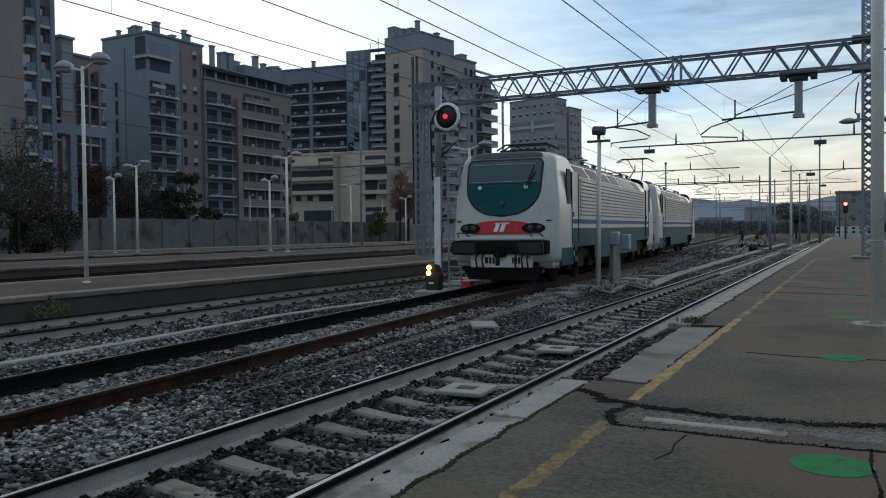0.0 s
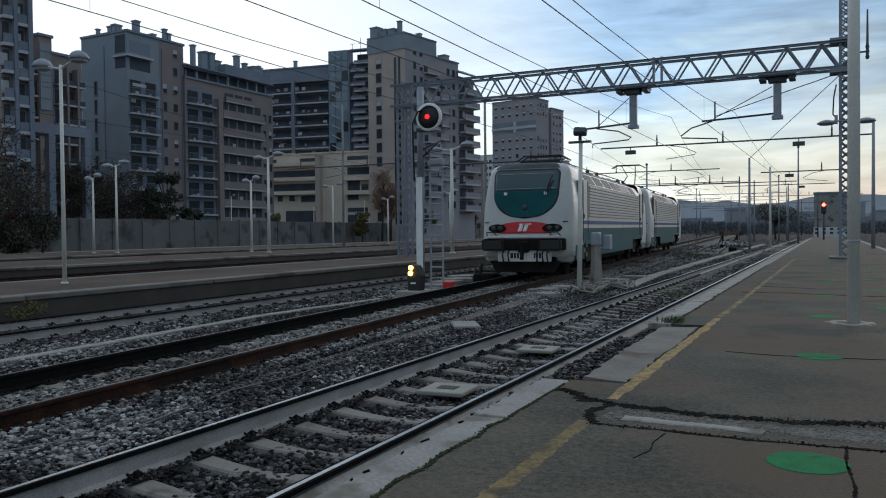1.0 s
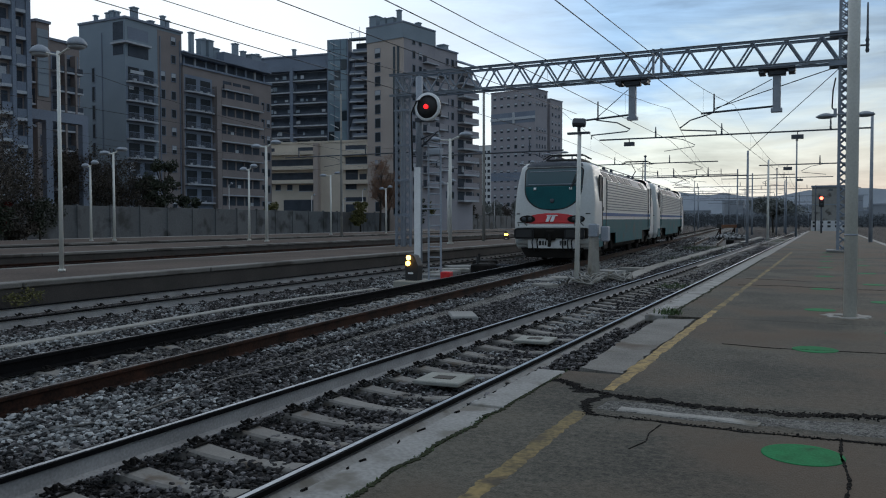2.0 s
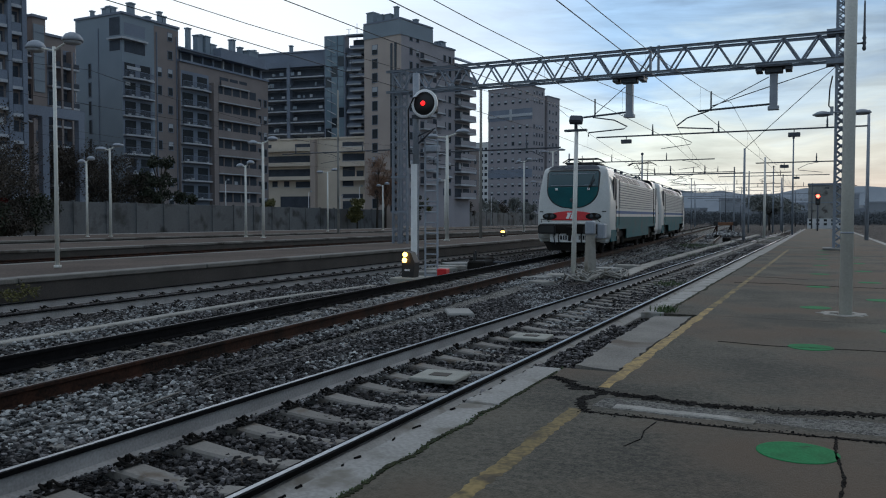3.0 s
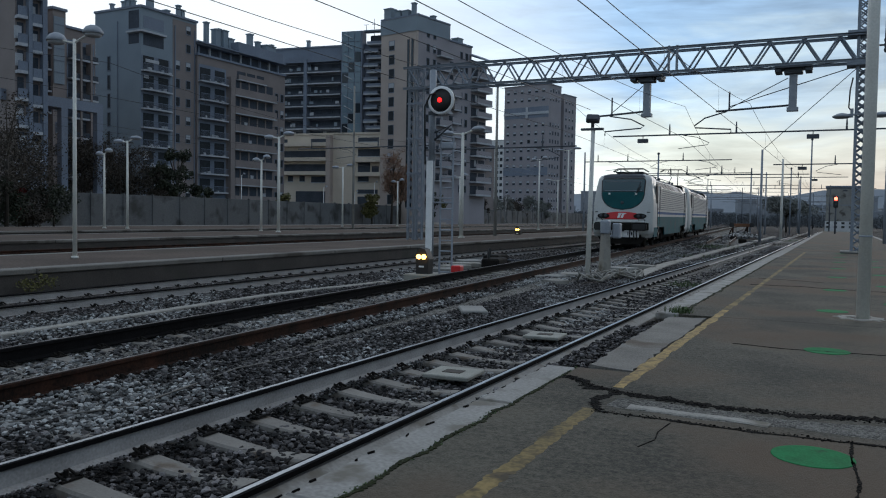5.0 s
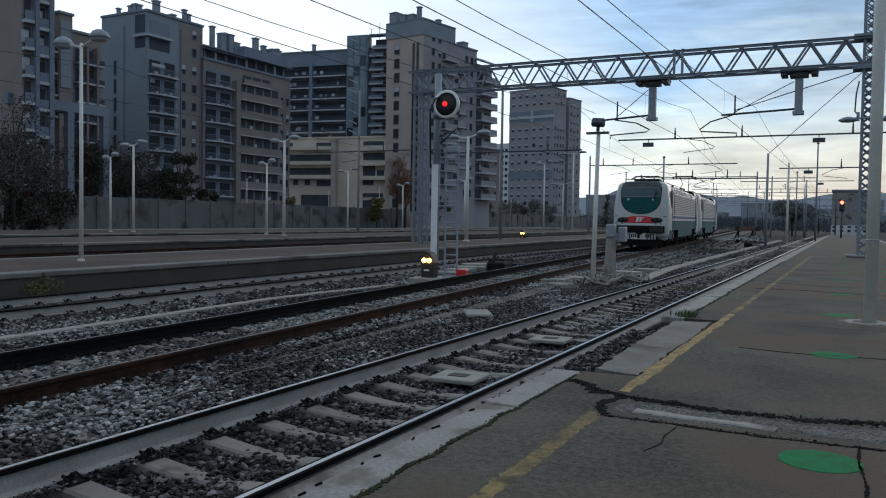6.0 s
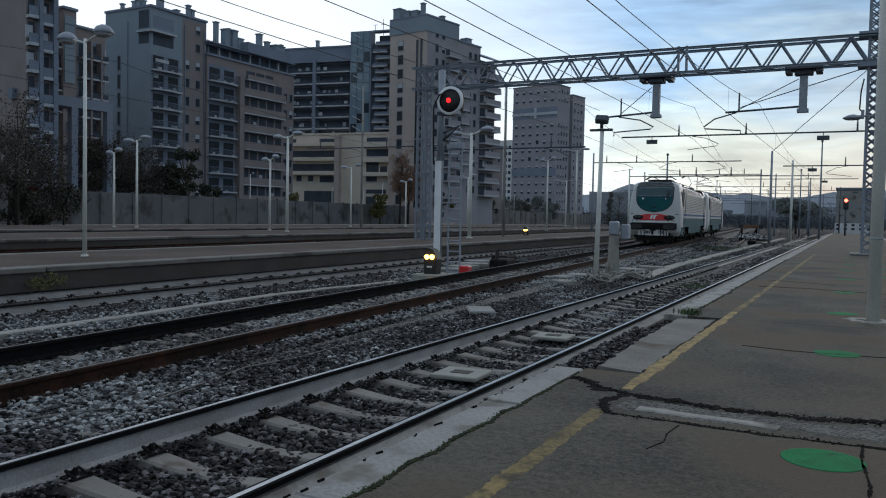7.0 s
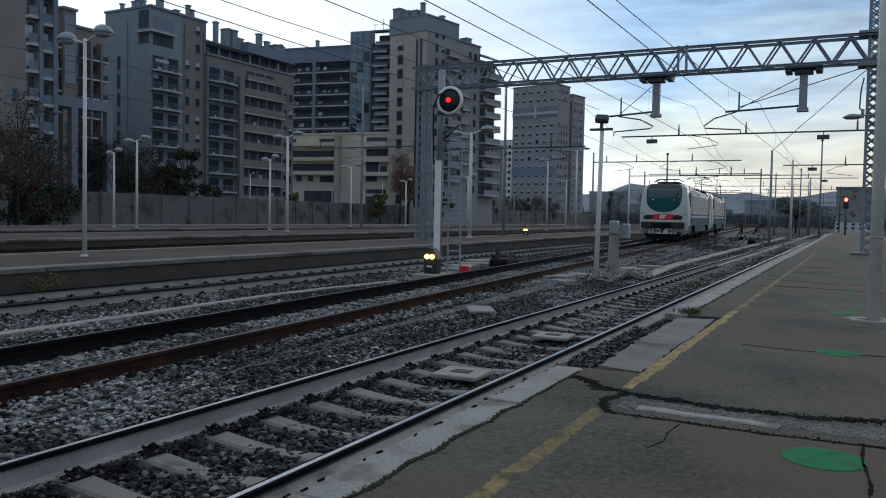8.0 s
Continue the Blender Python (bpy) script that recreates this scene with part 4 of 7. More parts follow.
lamp_post(-17.6, 14.27, 5.6, 0.52, 0.25, 0.058, tilt=0.035)
lamp_post(-20.0, 43.0, 6.2, 0.75, 0.42, 0.12)
lamp_post(-34.0, 43.7, 6.45, 0.6, 0.36, 0.11)
lamp_post(-46.3, 42.0, 6.35, 0.6, 0.4, 0.1)
lamp_post(-37.1, 45.7, 5.1, 0.3, 0.28, 0.09, group="small yard lamps")
lamp_post(-47.5, 41.0, 5.4, 0.3, 0.28, 0.09, group="small yard lamps")
lamp_post(-48.0, 72.7, 6.4, 0.7, 0.42, 0.1)
lamp_post(-47.6, 84.0, 5.4, 0.4, 0.3, 0.1, group="small yard lamps")
lamp_post(-45.0, 96.0, 6.6, 0.6, 0.4, 0.1)
lamp_post(-41.0, 125.0, 7.5, 1.3, 0.55, 0.12)
lamp_post(-28.3, 80.0, 7.4, 0.4, 0.3, 0.1, group="small yard lamps")
lamp_post(-34.6, 110.0, 11.0, 0.9, 0.6, 0.15)
# street lamps behind the wall
for x, y, h in ((-85.5, 74, 6.6), (-86, 70, 5.6), (-86, 101, 7.4), (-85, 90, 4.8), (-84, 121, 6.2), (-86, 142, 8.0), (-85, 133, 5.8), (-86, 190, 8.0), (-86, 215, 8.0)):
    lamp_post(x, y, h, 0.4, 0.22, 0.07, WHITE_PAINT, 0.0, True, group="street lamps")

# the round pole on the near platform
b = BM()
rod(b, (0.328, 11.54, 0.0), (0.328, 11.54, 7.5), 0.078, 16, 0.066)
b2 = empty("platform_pole", "pale painted steel pole standing on the platform", "pole")
part("pole", b, POLE, b2)
b = BM()
spun(b, [(0.082, 1.05), (0.082, 1.07), (0.076, 1.071)], (0.328, 11.54, 0), 16)
part("band", b, STEEL, b2)


# ---- locomotives; local y runs from the cab end into the train, z from the rail ----
LEN, HW, ND = 16.6, 1.41, 0.55


def half_width(z):
    return HW - 0.03 * max(0.0, 1.3 - z) - 0.10 * max(0.0, z - 1.9) ** 1.6


def rake(z):
    return 0.14 * max(0.0, z - 1.25) + 0.10 * max(0.0, z - 2.3) ** 2 + 0.10 * max(0.0, 0.9 - z)


def nose_y(x, z):
    u = min(0.999, abs(x) / half_width(z))
    return rake(z) + ND * (1 - (1 - u ** 3.4) ** (1 / 3.4)) 


def nose(bm):
    """The rounded cab front, lofted ring by ring, closed by a domed roof."""
    rings, n = [], 36
    levels = [(z, half_width(z), rake(z)) for z in (0.62, 0.8, 1.0, 1.2, 1.4, 1.6, 1.8, 2.0, 2.2, 2.4, 2.6, 2.8, 3.0, 3.15, 3.26)]
    levels += [(3.36, half_width(3.26) - 0.07, rake(3.26) + 0.09), (3.43, half_width(3.26) - 0.2, rake(3.26) + 0.24), (3.47, half_width(3.26) - 0.4, rake(3.26) + 0.5)]
    for z, hw, rk in levels:
        ring = [bm.verts.new((hw, 2.1, z))]
        for k in range(n + 1):
            a = math.pi / 2 - math.pi * k / n
            s, c = math.sin(a), math.cos(a)
            ring.append(bm.verts.new((hw * math.copysign(abs(s) ** (2 / 3.4), s), rk + ND - ND * abs(c) ** (2 / 3.4), z)))
        ring.append(bm.verts.new((-hw, 2.1, z)))
        rings.append(ring)
    for a, b in zip(rings, rings[1:]):
        for k in range(len(a) - 1):
            bm.faces.new((a[k], a[k + 1], b[k + 1], b[k])).smooth = True
    bm.faces.new(rings[-1])
    bm.faces.new(rings[0][::-1])


def on_nose(bm, inside, x0, x1, z0, z1, proud, nx=48, nz=30, thick=0.05, flat=None):
    """A skin that follows the cab front wherever inside(x, z) holds; rows run from edge to edge, so that outlines stay smooth."""
    rows = []
    for j in range(nz + 1):
        z = z0 + (z1 - z0) * j / nz
        lo, hi = inside(z)
        rows.append([bm.verts.new((lo + (hi - lo) * i / nx, nose_y(lo + (hi - lo) * i / nx, z) - proud, z)) for i in range(nx + 1)])
    for a, b in zip(rows, rows[1:]):
        for i in range(nx):
            bm.faces.new((a[i], a[i + 1], b[i + 1], b[i])).smooth = True
    edge = [e for e in bm.edges if e.is_boundary]
    out = bmesh.ops.extrude_edge_only(bm, edges=edge)
    for v in out["geom"]:
        if isinstance(v, bmesh.types.BMVert):
            v.co.y += thick


def mask(z, grow=0.0):
    """Half breadth of the big green front panel at a height: a shield, wide and square above, round below."""
    top, low = 3.22 + grow, 1.80 - grow
    if z >= 2.6:
        w = 0.98 + 0.04 * (z - 2.6) - 0.10 * max(0.0, (z - 3.1) / (top - 3.1)) ** 2
    else:
        u = (2.6 - z) / (2.6 - low)
        w = 0.98 * max(0.0, 1 - u ** 2.3) ** (1 / 2.1)
    return max(0.03, w + grow)


def cab_end(root, m, lights=True):
    """Cab front with all its fittings, placed by m."""
    def put(name, b, mat, parent, label=""):
        moved(b, m)
        return part(name, b, mat, parent, label)
    b = BM()
    nose(b)
    cab = put("cab", b, LOCO_WHITE, root, "off-white rounded cab")
    b = BM()
    rows = []
    for z, hw, rk in ((3.285, 1.0, rake(3.26) - 0.01), (3.375, 0.95, rake(3.26) + 0.075), (3.445, 0.84, rake(3.26) + 0.22), (3.485, 0.7, rake(3.26) + 0.5), (3.487, 0.7, 2.0)):
        rows.append([b.verts.new((hw * i / 8, rk + ND - ND * (1 - min(1.0, abs(i / 8) * 0.8) ** 3.4) ** (1 / 3.4), z)) for i in range(-8, 9)])
    for p, q in zip(rows, rows[1:]):
        for i in range(16):
            b.faces.new((p[i], p[i + 1], q[i + 1], q[i])).smooth = True
    bmesh.ops.solidify(b, geom=list(b.faces), thickness=0.02)
    put("roof_cap", b, LOCO_ROOF, cab, "dark grey roof cap above the windscreen")
    b = BM()
    on_nose(b, lambda z: (-mask(z, 0.035), mask(z, 0.035)), 0, 0, 1.765, 3.255, 0.006)
    put("windscreen_seal", b, BLACK, cab)
    b = BM()
    on_nose(b, lambda z: (-mask(z), mask(z)), 0, 0, 1.8, 2.60, 0.014)
    put("front_panel", b, LOCO_GREEN, cab, "dark green shield panel")
    b = BM()
    on_nose(b, lambda z: (-mask(z) + 0.02, mask(z) - 0.02), 0, 0, 2.615, 3.2, 0.014)
    put("windscreen", b, LOCO_GLASS, cab, "wide dark windscreen")
    b = BM()
    on_nose(b, lambda z: (-0.86, 0.86), 0, 0, 2.655, 2.675, 0.024, 30, 1, 0.01)
    on_nose(b, lambda z: (-0.84, 0.84), 0, 0, 3.10, 3.125, 0.024, 30, 1, 0.01)
    put("sunblind_rail", b, STEEL, cab)
    for x in (-0.62, 0.62):
        b = BM()
        on_nose(b, lambda z: (x - 0.045, x + 0.045), 0, 0, 2.47, 2.56, 0.05, 3, 2, 0.04)
        put("marker_lamp", b, WHITE_PAINT, cab)
    b = BM()
    rod(b, (0.62, nose_y(0.62, 2.52) - 0.06, 2.52), (0.80, nose_y(0.8, 3.05) - 0.05, 3.05), 0.014, 5)
    rod(b, (0.66, nose_y(0.7, 2.56) - 0.06, 2.56), (0.84, nose_y(0.84, 2.9) - 0.05, 2.9), 0.022, 5)
    put("wiper", b, BLACK, cab)
    b = BM()
    spun(b, [(0.075, 0), (0.075, 0.02), (0.05, 0.03)], (0, 0, 0), 12)
    moved(b, pose(0, nose_y(0, 2.1) - 0.02, 2.1, 90))
    put("badge", b, DARK_STEEL, cab)
    # red band with the two headlamp pods
    b = BM()
    on_nose(b, lambda z: (-0.78, 0.78), 0, 0, 1.32, 1.34, 0.012, 40, 1)
    on_nose(b, lambda z: (-1.0 * math.sqrt(max(0.02, 1 - ((z - 1.40) / 0.28) ** 2)) if z > 1.4 else -1.0, math.sqrt(max(0.02, 1 - ((z - 1.40) / 0.28) ** 2)) if z > 1.4 else 1.0), 0, 0, 1.34, 1.675, 0.012, 40, 14)
    put("red_band", b, LOCO_RED, cab, "red band across the front")
    for s in (-1, 1):
        b = BM()
        on_nose(b, lambda z: (s * 0.85 - 0.30 * math.sqrt(max(0.02, 1 - ((z - 1.475) / 0.13) ** 2)), s * 0.85 + 0.28 * math.sqrt(max(0.02, 1 - ((z - 1.475) / 0.13) ** 2))), 0, 0, 1.345, 1.605, 0.035, 14, 10)
        pod = put("headlamp", b, UNDERFRAME, cab, "dark oval headlamp")
        for dx in (-0.1, 0.12):
            b = BM()
            spun(b, [(0.08, 0), (0.075, 0.02), (0.04, 0.03)], (0, 0, 0), 12)
            moved(b, pose(s * 0.87 + dx, nose_y(s * 0.87 + dx, 1.475) - 0.035, 1.475, 90))
            put("reflector", b, GLASS, pod)
    # plain emblem: two slanted strokes
    for dx, w in ((-0.09, 0.075), (0.07, 0.075)):
        b = BM()
        on_nose(b, lambda z: (dx - w + 0.35 * (z - 1.5), dx + w * 0.5 + 0.35 * (z - 1.5)), 0, 0, 1.38, 1.61, 0.026, 4, 8, 0.012)
        on_nose(b, lambda z: (dx - w, dx + w * 1.9), 0, 0, 1.575, 1.615, 0.026, 4, 1, 0.012)
        put("emblem", b, WHITE_PAINT, cab, "white slanted emblem strokes")
    # white lip, buffer beam, buffers, coupling
    b = BM()
    box(b, -1.12, 1.12, -0.10, 0.2, 1.17, 1.25, 0.02)
    put("step_ledge", b, LOCO_WHITE, cab)
    b = BM()
    box(b, -1.24, 1.24, -0.12, 0.5, 0.82, 1.17, 0.03)
    put("buffer_beam", b, UNDERFRAME, root, "black buffer beam")
    for s in (-1, 1):
        b = BM()
        rod(b, (s * 0.87, 0.05, 0.98), (s * 0.87, -0.32, 0.98), 0.13, 12)
        box(b, s * 0.87 - 0.34, s * 0.87 + 0.34, -0.38, -0.32, 0.8, 1.16, 0.06)
        put("buffer", b, BLACK, root, "black rectangular buffer head")
        b = BM()
        bent(b, [(s * 0.98 - 0.17, 0.0, 1.25), (s * 0.98 - 0.17, -0.12, 1.36), (s * 0.98 + 0.05, -0.12, 1.36), (s * 0.98 + 0.12, 0.02, 1.25)], 0.018, 5)
        put("handrail", b, BLACK, root)
        b = BM()
        rod(b, (s * 1.15, nose_y(1.15, 1.7) - 0.03, 1.66), (s * 1.28, nose_y(1.28, 1.66) + 0.0, 1.66), 0.02, 5)
        put("handrail", b, BLACK, root)
    b = BM()
    box(b, -0.16, 0.16, -0.2, 0.1, 0.75, 1.1, 0.04)
    rod(b, (0, -0.2, 0.95), (0, -0.3, 0.55), 0.06, 6)
    box(b, -0.3, 0.3, -0.06, 0.05, 0.9, 1.12)
    put("coupling", b, UNDERFRAME, root)
    for x in (-0.62, -0.45, 0.42, 0.6, 0.74):
        b = BM()
        bent(b, [(x, -0.02, 0.86), (x - 0.02, -0.14, 0.7), (x, -0.12, 0.5), (x + 0.03, -0.02, 0.4)], 0.025, 6)
        put("hose", b, BLACK, root)
    b = BM()
    box(b, -0.82, 0.82, -0.03, 0.08, 0.48, 0.815, 0.01)
    put("number_board", b, WHITE_PAINT, root, "white board below the buffer beam")
    for x0, x1 in ((-0.42, -0.34), (-0.31, -0.25), (-0.22, -0.16), (0.30, 0.34), (0.37, 0.43), (0.46, 0.52)):
        b = BM()
        box(b, x0, x1, -0.045, -0.03, 0.58, 0.74)
        put("lettering", b, BLACK, root)
    b = BM()
    ring = [(-1.1, 0.5), (-0.9, 0.16), (0.9, 0.16), (1.1, 0.5)]
    extrude(b, ring, 0.05, 0.16)
    put("snow_plough", b, UNDERFRAME, root, "dark steel snow plough")
    for s in (-1, 1):
        b = BM()
        x0, x1 = (0.86, 1.34) if s > 0 else (-1.34, -0.86)
        box(b, x0, x1, 0.3, 1.05, 0.45, 0.84, 0.08)
        put("skirt", b, LOCO_WHITE, root, "white corner skirt")
        # cab side window and door
        e = half_width(2.3) + 0.004
        b = BM()
        box(b, s * e - 0.02, s * e + 0.02, 1.25, 1.62, 2.1, 3.02, 0.01)
        put("side_window", b, DULL_GLASS, cab, "narrow dark cab side window")
    return cab


def bogie(root, y):
    bg = part("bogie", bogie_frame, UNDERFRAME, root, "black bogie")
    bg.location = (0, y, 0)
    for dy in (-1.25, 1.25):
        w = part("wheelset", wheel_mesh, UNDERFRAME, bg)
        w.location = (0, dy, 0.5)
    return bg


b = BM()
for s in (-1, 1):
    box(b, s * 1.1 - 0.1, s * 1.1 + 0.1, -1.9, 1.9, 0.55, 0.85, 0.04)
    for dy in (-1.25, 1.25):
        box(b, s * 1.15 - 0.12, s * 1.15 + 0.12, dy - 0.2, dy + 0.2, 0.32, 0.68, 0.04)
        rod(b, (s * 1.12, dy - 0.32, 0.6), (s * 1.12, dy - 0.32, 1.0), 0.09, 8)
        rod(b, (s * 1.12, dy + 0.32, 0.6), (s * 1.12, dy + 0.32, 1.0), 0.09, 8)
    box(b, s * 1.2 - 0.06, s * 1.2 + 0.06, -0.4, 0.4, 0.35, 0.95, 0.03)
box(b, -1.0, 1.0, -0.3, 0.3, 0.5, 0.8)
bogie_frame = made("bogie", b, UNDERFRAME)
b = BM()
for x in (-0.75, 0.75):
    spun(b, [(0.1, -0.07), (0.5, -0.065), (0.53, -0.02 if x < 0 else 0.02), (0.5, 0.065), (0.1, 0.07)], (0, 0, x), 20)
rod(b, (0, 0, -0.75), (0, 0, 0.75), 0.09, 8)
moved(b, pose(0, 0, 0, 0, 90, 0))
wheel_mesh = made("wheelset", b, UNDERFRAME)


def locomotive(label):
    root = empty("locomotive", label, "locomotive", "coupled electric locomotives")
    cab_end(root, Matrix.Identity(4))
    cab_end(root, Matrix.Translation((0, LEN, 0)) @ Matrix.Rotation(math.pi, 4, "Z"))
    y0, y1 = 2.1, LEN - 2.1
    e, sh = half_width(2.3), 2.86
    b = BM()
    extrude(b, [(-e, 0.96), (e, 0.96), (e, sh), (1.12, 3.24), (0.85, 3.34), (-0.85, 3.34), (-1.12, 3.24), (-e, sh)], y0 - 0.02, y1 + 0.02)
    body = part("body", b, LOCO_WHITE, root, "off-white body side")
    for s in (-1, 1):
        def side(y_a, y_b, z_a, z_b, out):
            b = BM()
            xa, xb = sorted((s * (e - 0.02), s * (e + out)))
            box(b, xa, xb, y_a, y_b, z_a, z_b)
            return b
        part("skirt_panel", side(0.64, LEN - 0.64, 0.95, 1.46, 0.012), LOCO_TEAL, root, "dark teal lower panel")
        part("skirt_panel", side(4.6, LEN - 4.6, 0.55, 0.95, 0.012), LOCO_TEAL, root, "dark teal underframe panel")
        part("skirt_panel", side(0.7, 2.0, 0.5, 0.95, 0.014), LOCO_TEAL, root, "dark teal lower panel")
        part("stripe", side(0.66, LEN - 0.66, 1.58, 1.70, 0.013), LOCO_BLUE, root, "blue waist stripe")
        z = 1.84
        while z < 2.86:
            part("rib", side(2.75, LEN - 2.75, z, z + 0.05, 0.035), LOCO_WHITE, body)
            # shade line below the rib, put on as a dark strip
            part("groove", side(2.75, LEN - 2.75, z - 0.028, z, 0.004), LOCO_ROOF, body)
            z += 0.103
        for yd in (1.75, LEN - 2.45):
            door = part("door", side(yd, yd + 0.7, 0.98, 2.98, 0.022), LOCO_WHITE, root, "off-white cab door")
            part("stripe", side(yd, yd + 0.7, 1.58, 1.70, 0.026), LOCO_BLUE, door)
            part("skirt_panel", side(yd, yd + 0.7, 0.98, 1.46, 0.026), LOCO_TEAL, door)
            for ye in (yd - 0.03, yd + 0.7):
                part("handrail", side(ye, ye + 0.03, 1.1, 2.95, 0.04), BLACK, door)
            part("step", side(yd + 0.2, yd + 0.5, 0.56, 0.7, 0.05), BLACK, door)
            part("step", side(yd + 0.2, yd + 0.5, 0.86, 1.0, 0.05), BLACK, door)
            part("door_handle", side(yd + 0.1, yd + 0.2, 1.76, 1.9, 0.04), BLACK, door)
        # slanted roof panels with dark windows and louvres
        y = 2.6
        for w, mat_, nm in ((1.5, DULL_GLASS, "roof_window"), (1.5, DULL_GLASS, "roof_window"), (1.5, DULL_GLASS, "roof_window"), (1.5, DULL_GLASS, "roof_window"), (2.7, LOCO_ROOF, "louvre"), (1.4, DULL_GLASS, "roof_window")):
            b = BM()
            lo, hi = Vector((s * e, 0, sh)), Vector((s * 1.12, 0, 3.24))
            out = Vector((s * 0.38, 0, e - 1.12)).normalized()
            ring = [lo.lerp(hi, 0.12) - out * 0.02, lo.lerp(hi, 0.12) + out * 0.015, lo.lerp(hi, 0.9) + out * 0.015, lo.lerp(hi, 0.9) - out * 0.02]
            extrude(b, [(p.x, p.z) for p in ring], y + 0.08, y + w - 0.08)
            part(nm, b, mat_, root, "dark slanted roof window" if mat_ is DULL_GLASS else "grey roof louvre")
            y += w + 0.12
        b = BM()
        rod(b, (s * (e + 0.01), 2.6, sh), (s * (e + 0.01), LEN - 2.6, sh), 0.02, 5)
        part("gutter", b, LOCO_WHITE, root)
    b = BM()
    box(b, -1.25, 1.25, 1.2, LEN - 1.2, 0.62, 0.86)
    box(b, -1.15, 1.15, 5.2, LEN - 5.2, 0.35, 0.62, 0.05)
    part("underframe", b, UNDERFRAME, root, "black underframe and tanks")
    bogie(root, 3.3)
    bogie(root, LEN - 3.3)
    b = BM()
    box(b, -0.8, 0.8, 1.6, LEN - 1.6, 3.32, 3.42, 0.02)
    part("roof", b, LOCO_ROOF, root, "dark grey equipment roof")
    rnd = random.Random(3)
    for k in range(12):
        y = 3.4 + k * 0.9
        b = BM()
        w = rnd.uniform(0.3, 0.65)
        box(b, -w, w, y, y + rnd.uniform(0.35, 0.7), 3.4, 3.4 + rnd.uniform(0.06, 0.2), 0.02)
        part("roof_box", b, LOCO_ROOF, root)
    for y in (2.2, 3.6, 6.4, 8.2, LEN - 3.6, LEN - 2.2):
        for x in (-0.6, 0.6):
            b = BM()
            spun(b, [(0.05, 0), (0.08, 0.05), (0.05, 0.1), (0.08, 0.15), (0.04, 0.22)], (x, y, 3.4), 8)
            part("insulator", b, DARK_STEEL, root)
    b = BM()
    for x in (-0.55, 0.55):
        rod(b, (x, 2.0, 3.62), (x, LEN - 2.0, 3.62), 0.02, 5)
    part("busbar", b, DARK_STEEL, root)
    return root


def pantograph(root, y, raised):
    """A two-arm current collector, folded down or raised."""
    b = BM()
    box(b, -0.65, 0.65, y - 0.7, y + 0.7, 3.58, 3.64)
    k = 3.68 + raised * 0.75
    t = 3.78 + raised * 1.25
    knee = y + 0.85 - 0.1 * raised
    for x in (-0.35, 0.35):
        rod(b, (x, y - 0.5, 3.64), (x * 0.6, knee, k), 0.03, 6)
        rod(b, (x * 0.6, knee, k), (x, y - 0.2, t), 0.022, 6)
    part("pantograph_frame", b, BLACK, root, "folded pantograph" if raised < 0.3 else "raised pantograph")
    b = BM()
    for dy in (-0.2, 0.2):
        bent(b, [(-0.85, y - 0.2 + dy, t - 0.12), (-0.6, y - 0.2 + dy, t + 0.03), (0.6, y - 0.2 + dy, t + 0.03), (0.85, y - 0.2 + dy, t - 0.12)], 0.025, 6)
    part("collector_head", b, BLACK, root)


loco_front = locomotive("white, teal and red electric locomotive with a shield-shaped windscreen")
pantograph(loco_front, 2.6, 0.0)
loco_rear = locomotive("white and teal electric locomotive coupled behind another one")
pantograph(loco_rear, 2.8, 0.75)


# ---- apartment blocks behind the wall; local x runs along the end face, y along the track side ----
def window_mesh(w, h, axis):
    """A frame with a sill; the pane is a mesh of its own."""
    f, p = BM(), BM()
    t = 0.09
    def put(bm, a0, a1, z0, z1, d0, d1):
        if axis == "x":
            box(bm, a0, a1, -d1, -d0, z0, z1)
        else:
            box(bm, d0, d1, a0, a1, z0, z1)
    put(f, -w / 2 - t, w / 2 + t, h / 2, h / 2 + t, -0.1, 0.07)
    put(f, -w / 2 - t, w / 2 + t, -h / 2 - t, -h / 2, -0.1, 0.14)
    put(f, -w / 2 - t, -w / 2, -h / 2, h / 2, -0.1, 0.07)
    put(f, w / 2, w / 2 + t, -h / 2, h / 2, -0.1, 0.07)
    put(p, -w / 2, w / 2, -h / 2, h / 2, -0.1, 0.02)
    return made("window", f, RENDER_DARK), made("pane", p, DULL_GLASS)


WIN = {}


def windows(root, face, at, zs, w=0.9, h=1.5, blind=0.0, seed=1):
    rnd = random.Random(seed)
    key = (face, w, h)
    if key not in WIN:
        WIN[key] = window_mesh(w, h, face)
        q = BM()
        if face == "x":
            box(q, -w / 2, w / 2, -0.05, -0.022, 0.0, h / 2)
        else:
            box(q, 0.022, 0.05, -w / 2, w / 2, 0.0, h / 2)
        WIN[key] += (made("blind", q, SLAB_EDGE),)
    for a in at:
        for z in zs:
            win = part("window", WIN[key][0], RENDER_DARK, root)
            win.location = (a, 0, z) if face == "x" else (0, a, z)
            part("pane", WIN[key][1], DULL_GLASS, win)
            if rnd.random() < blind:
                part("blind", WIN[key][2], SLAB_EDGE, win)


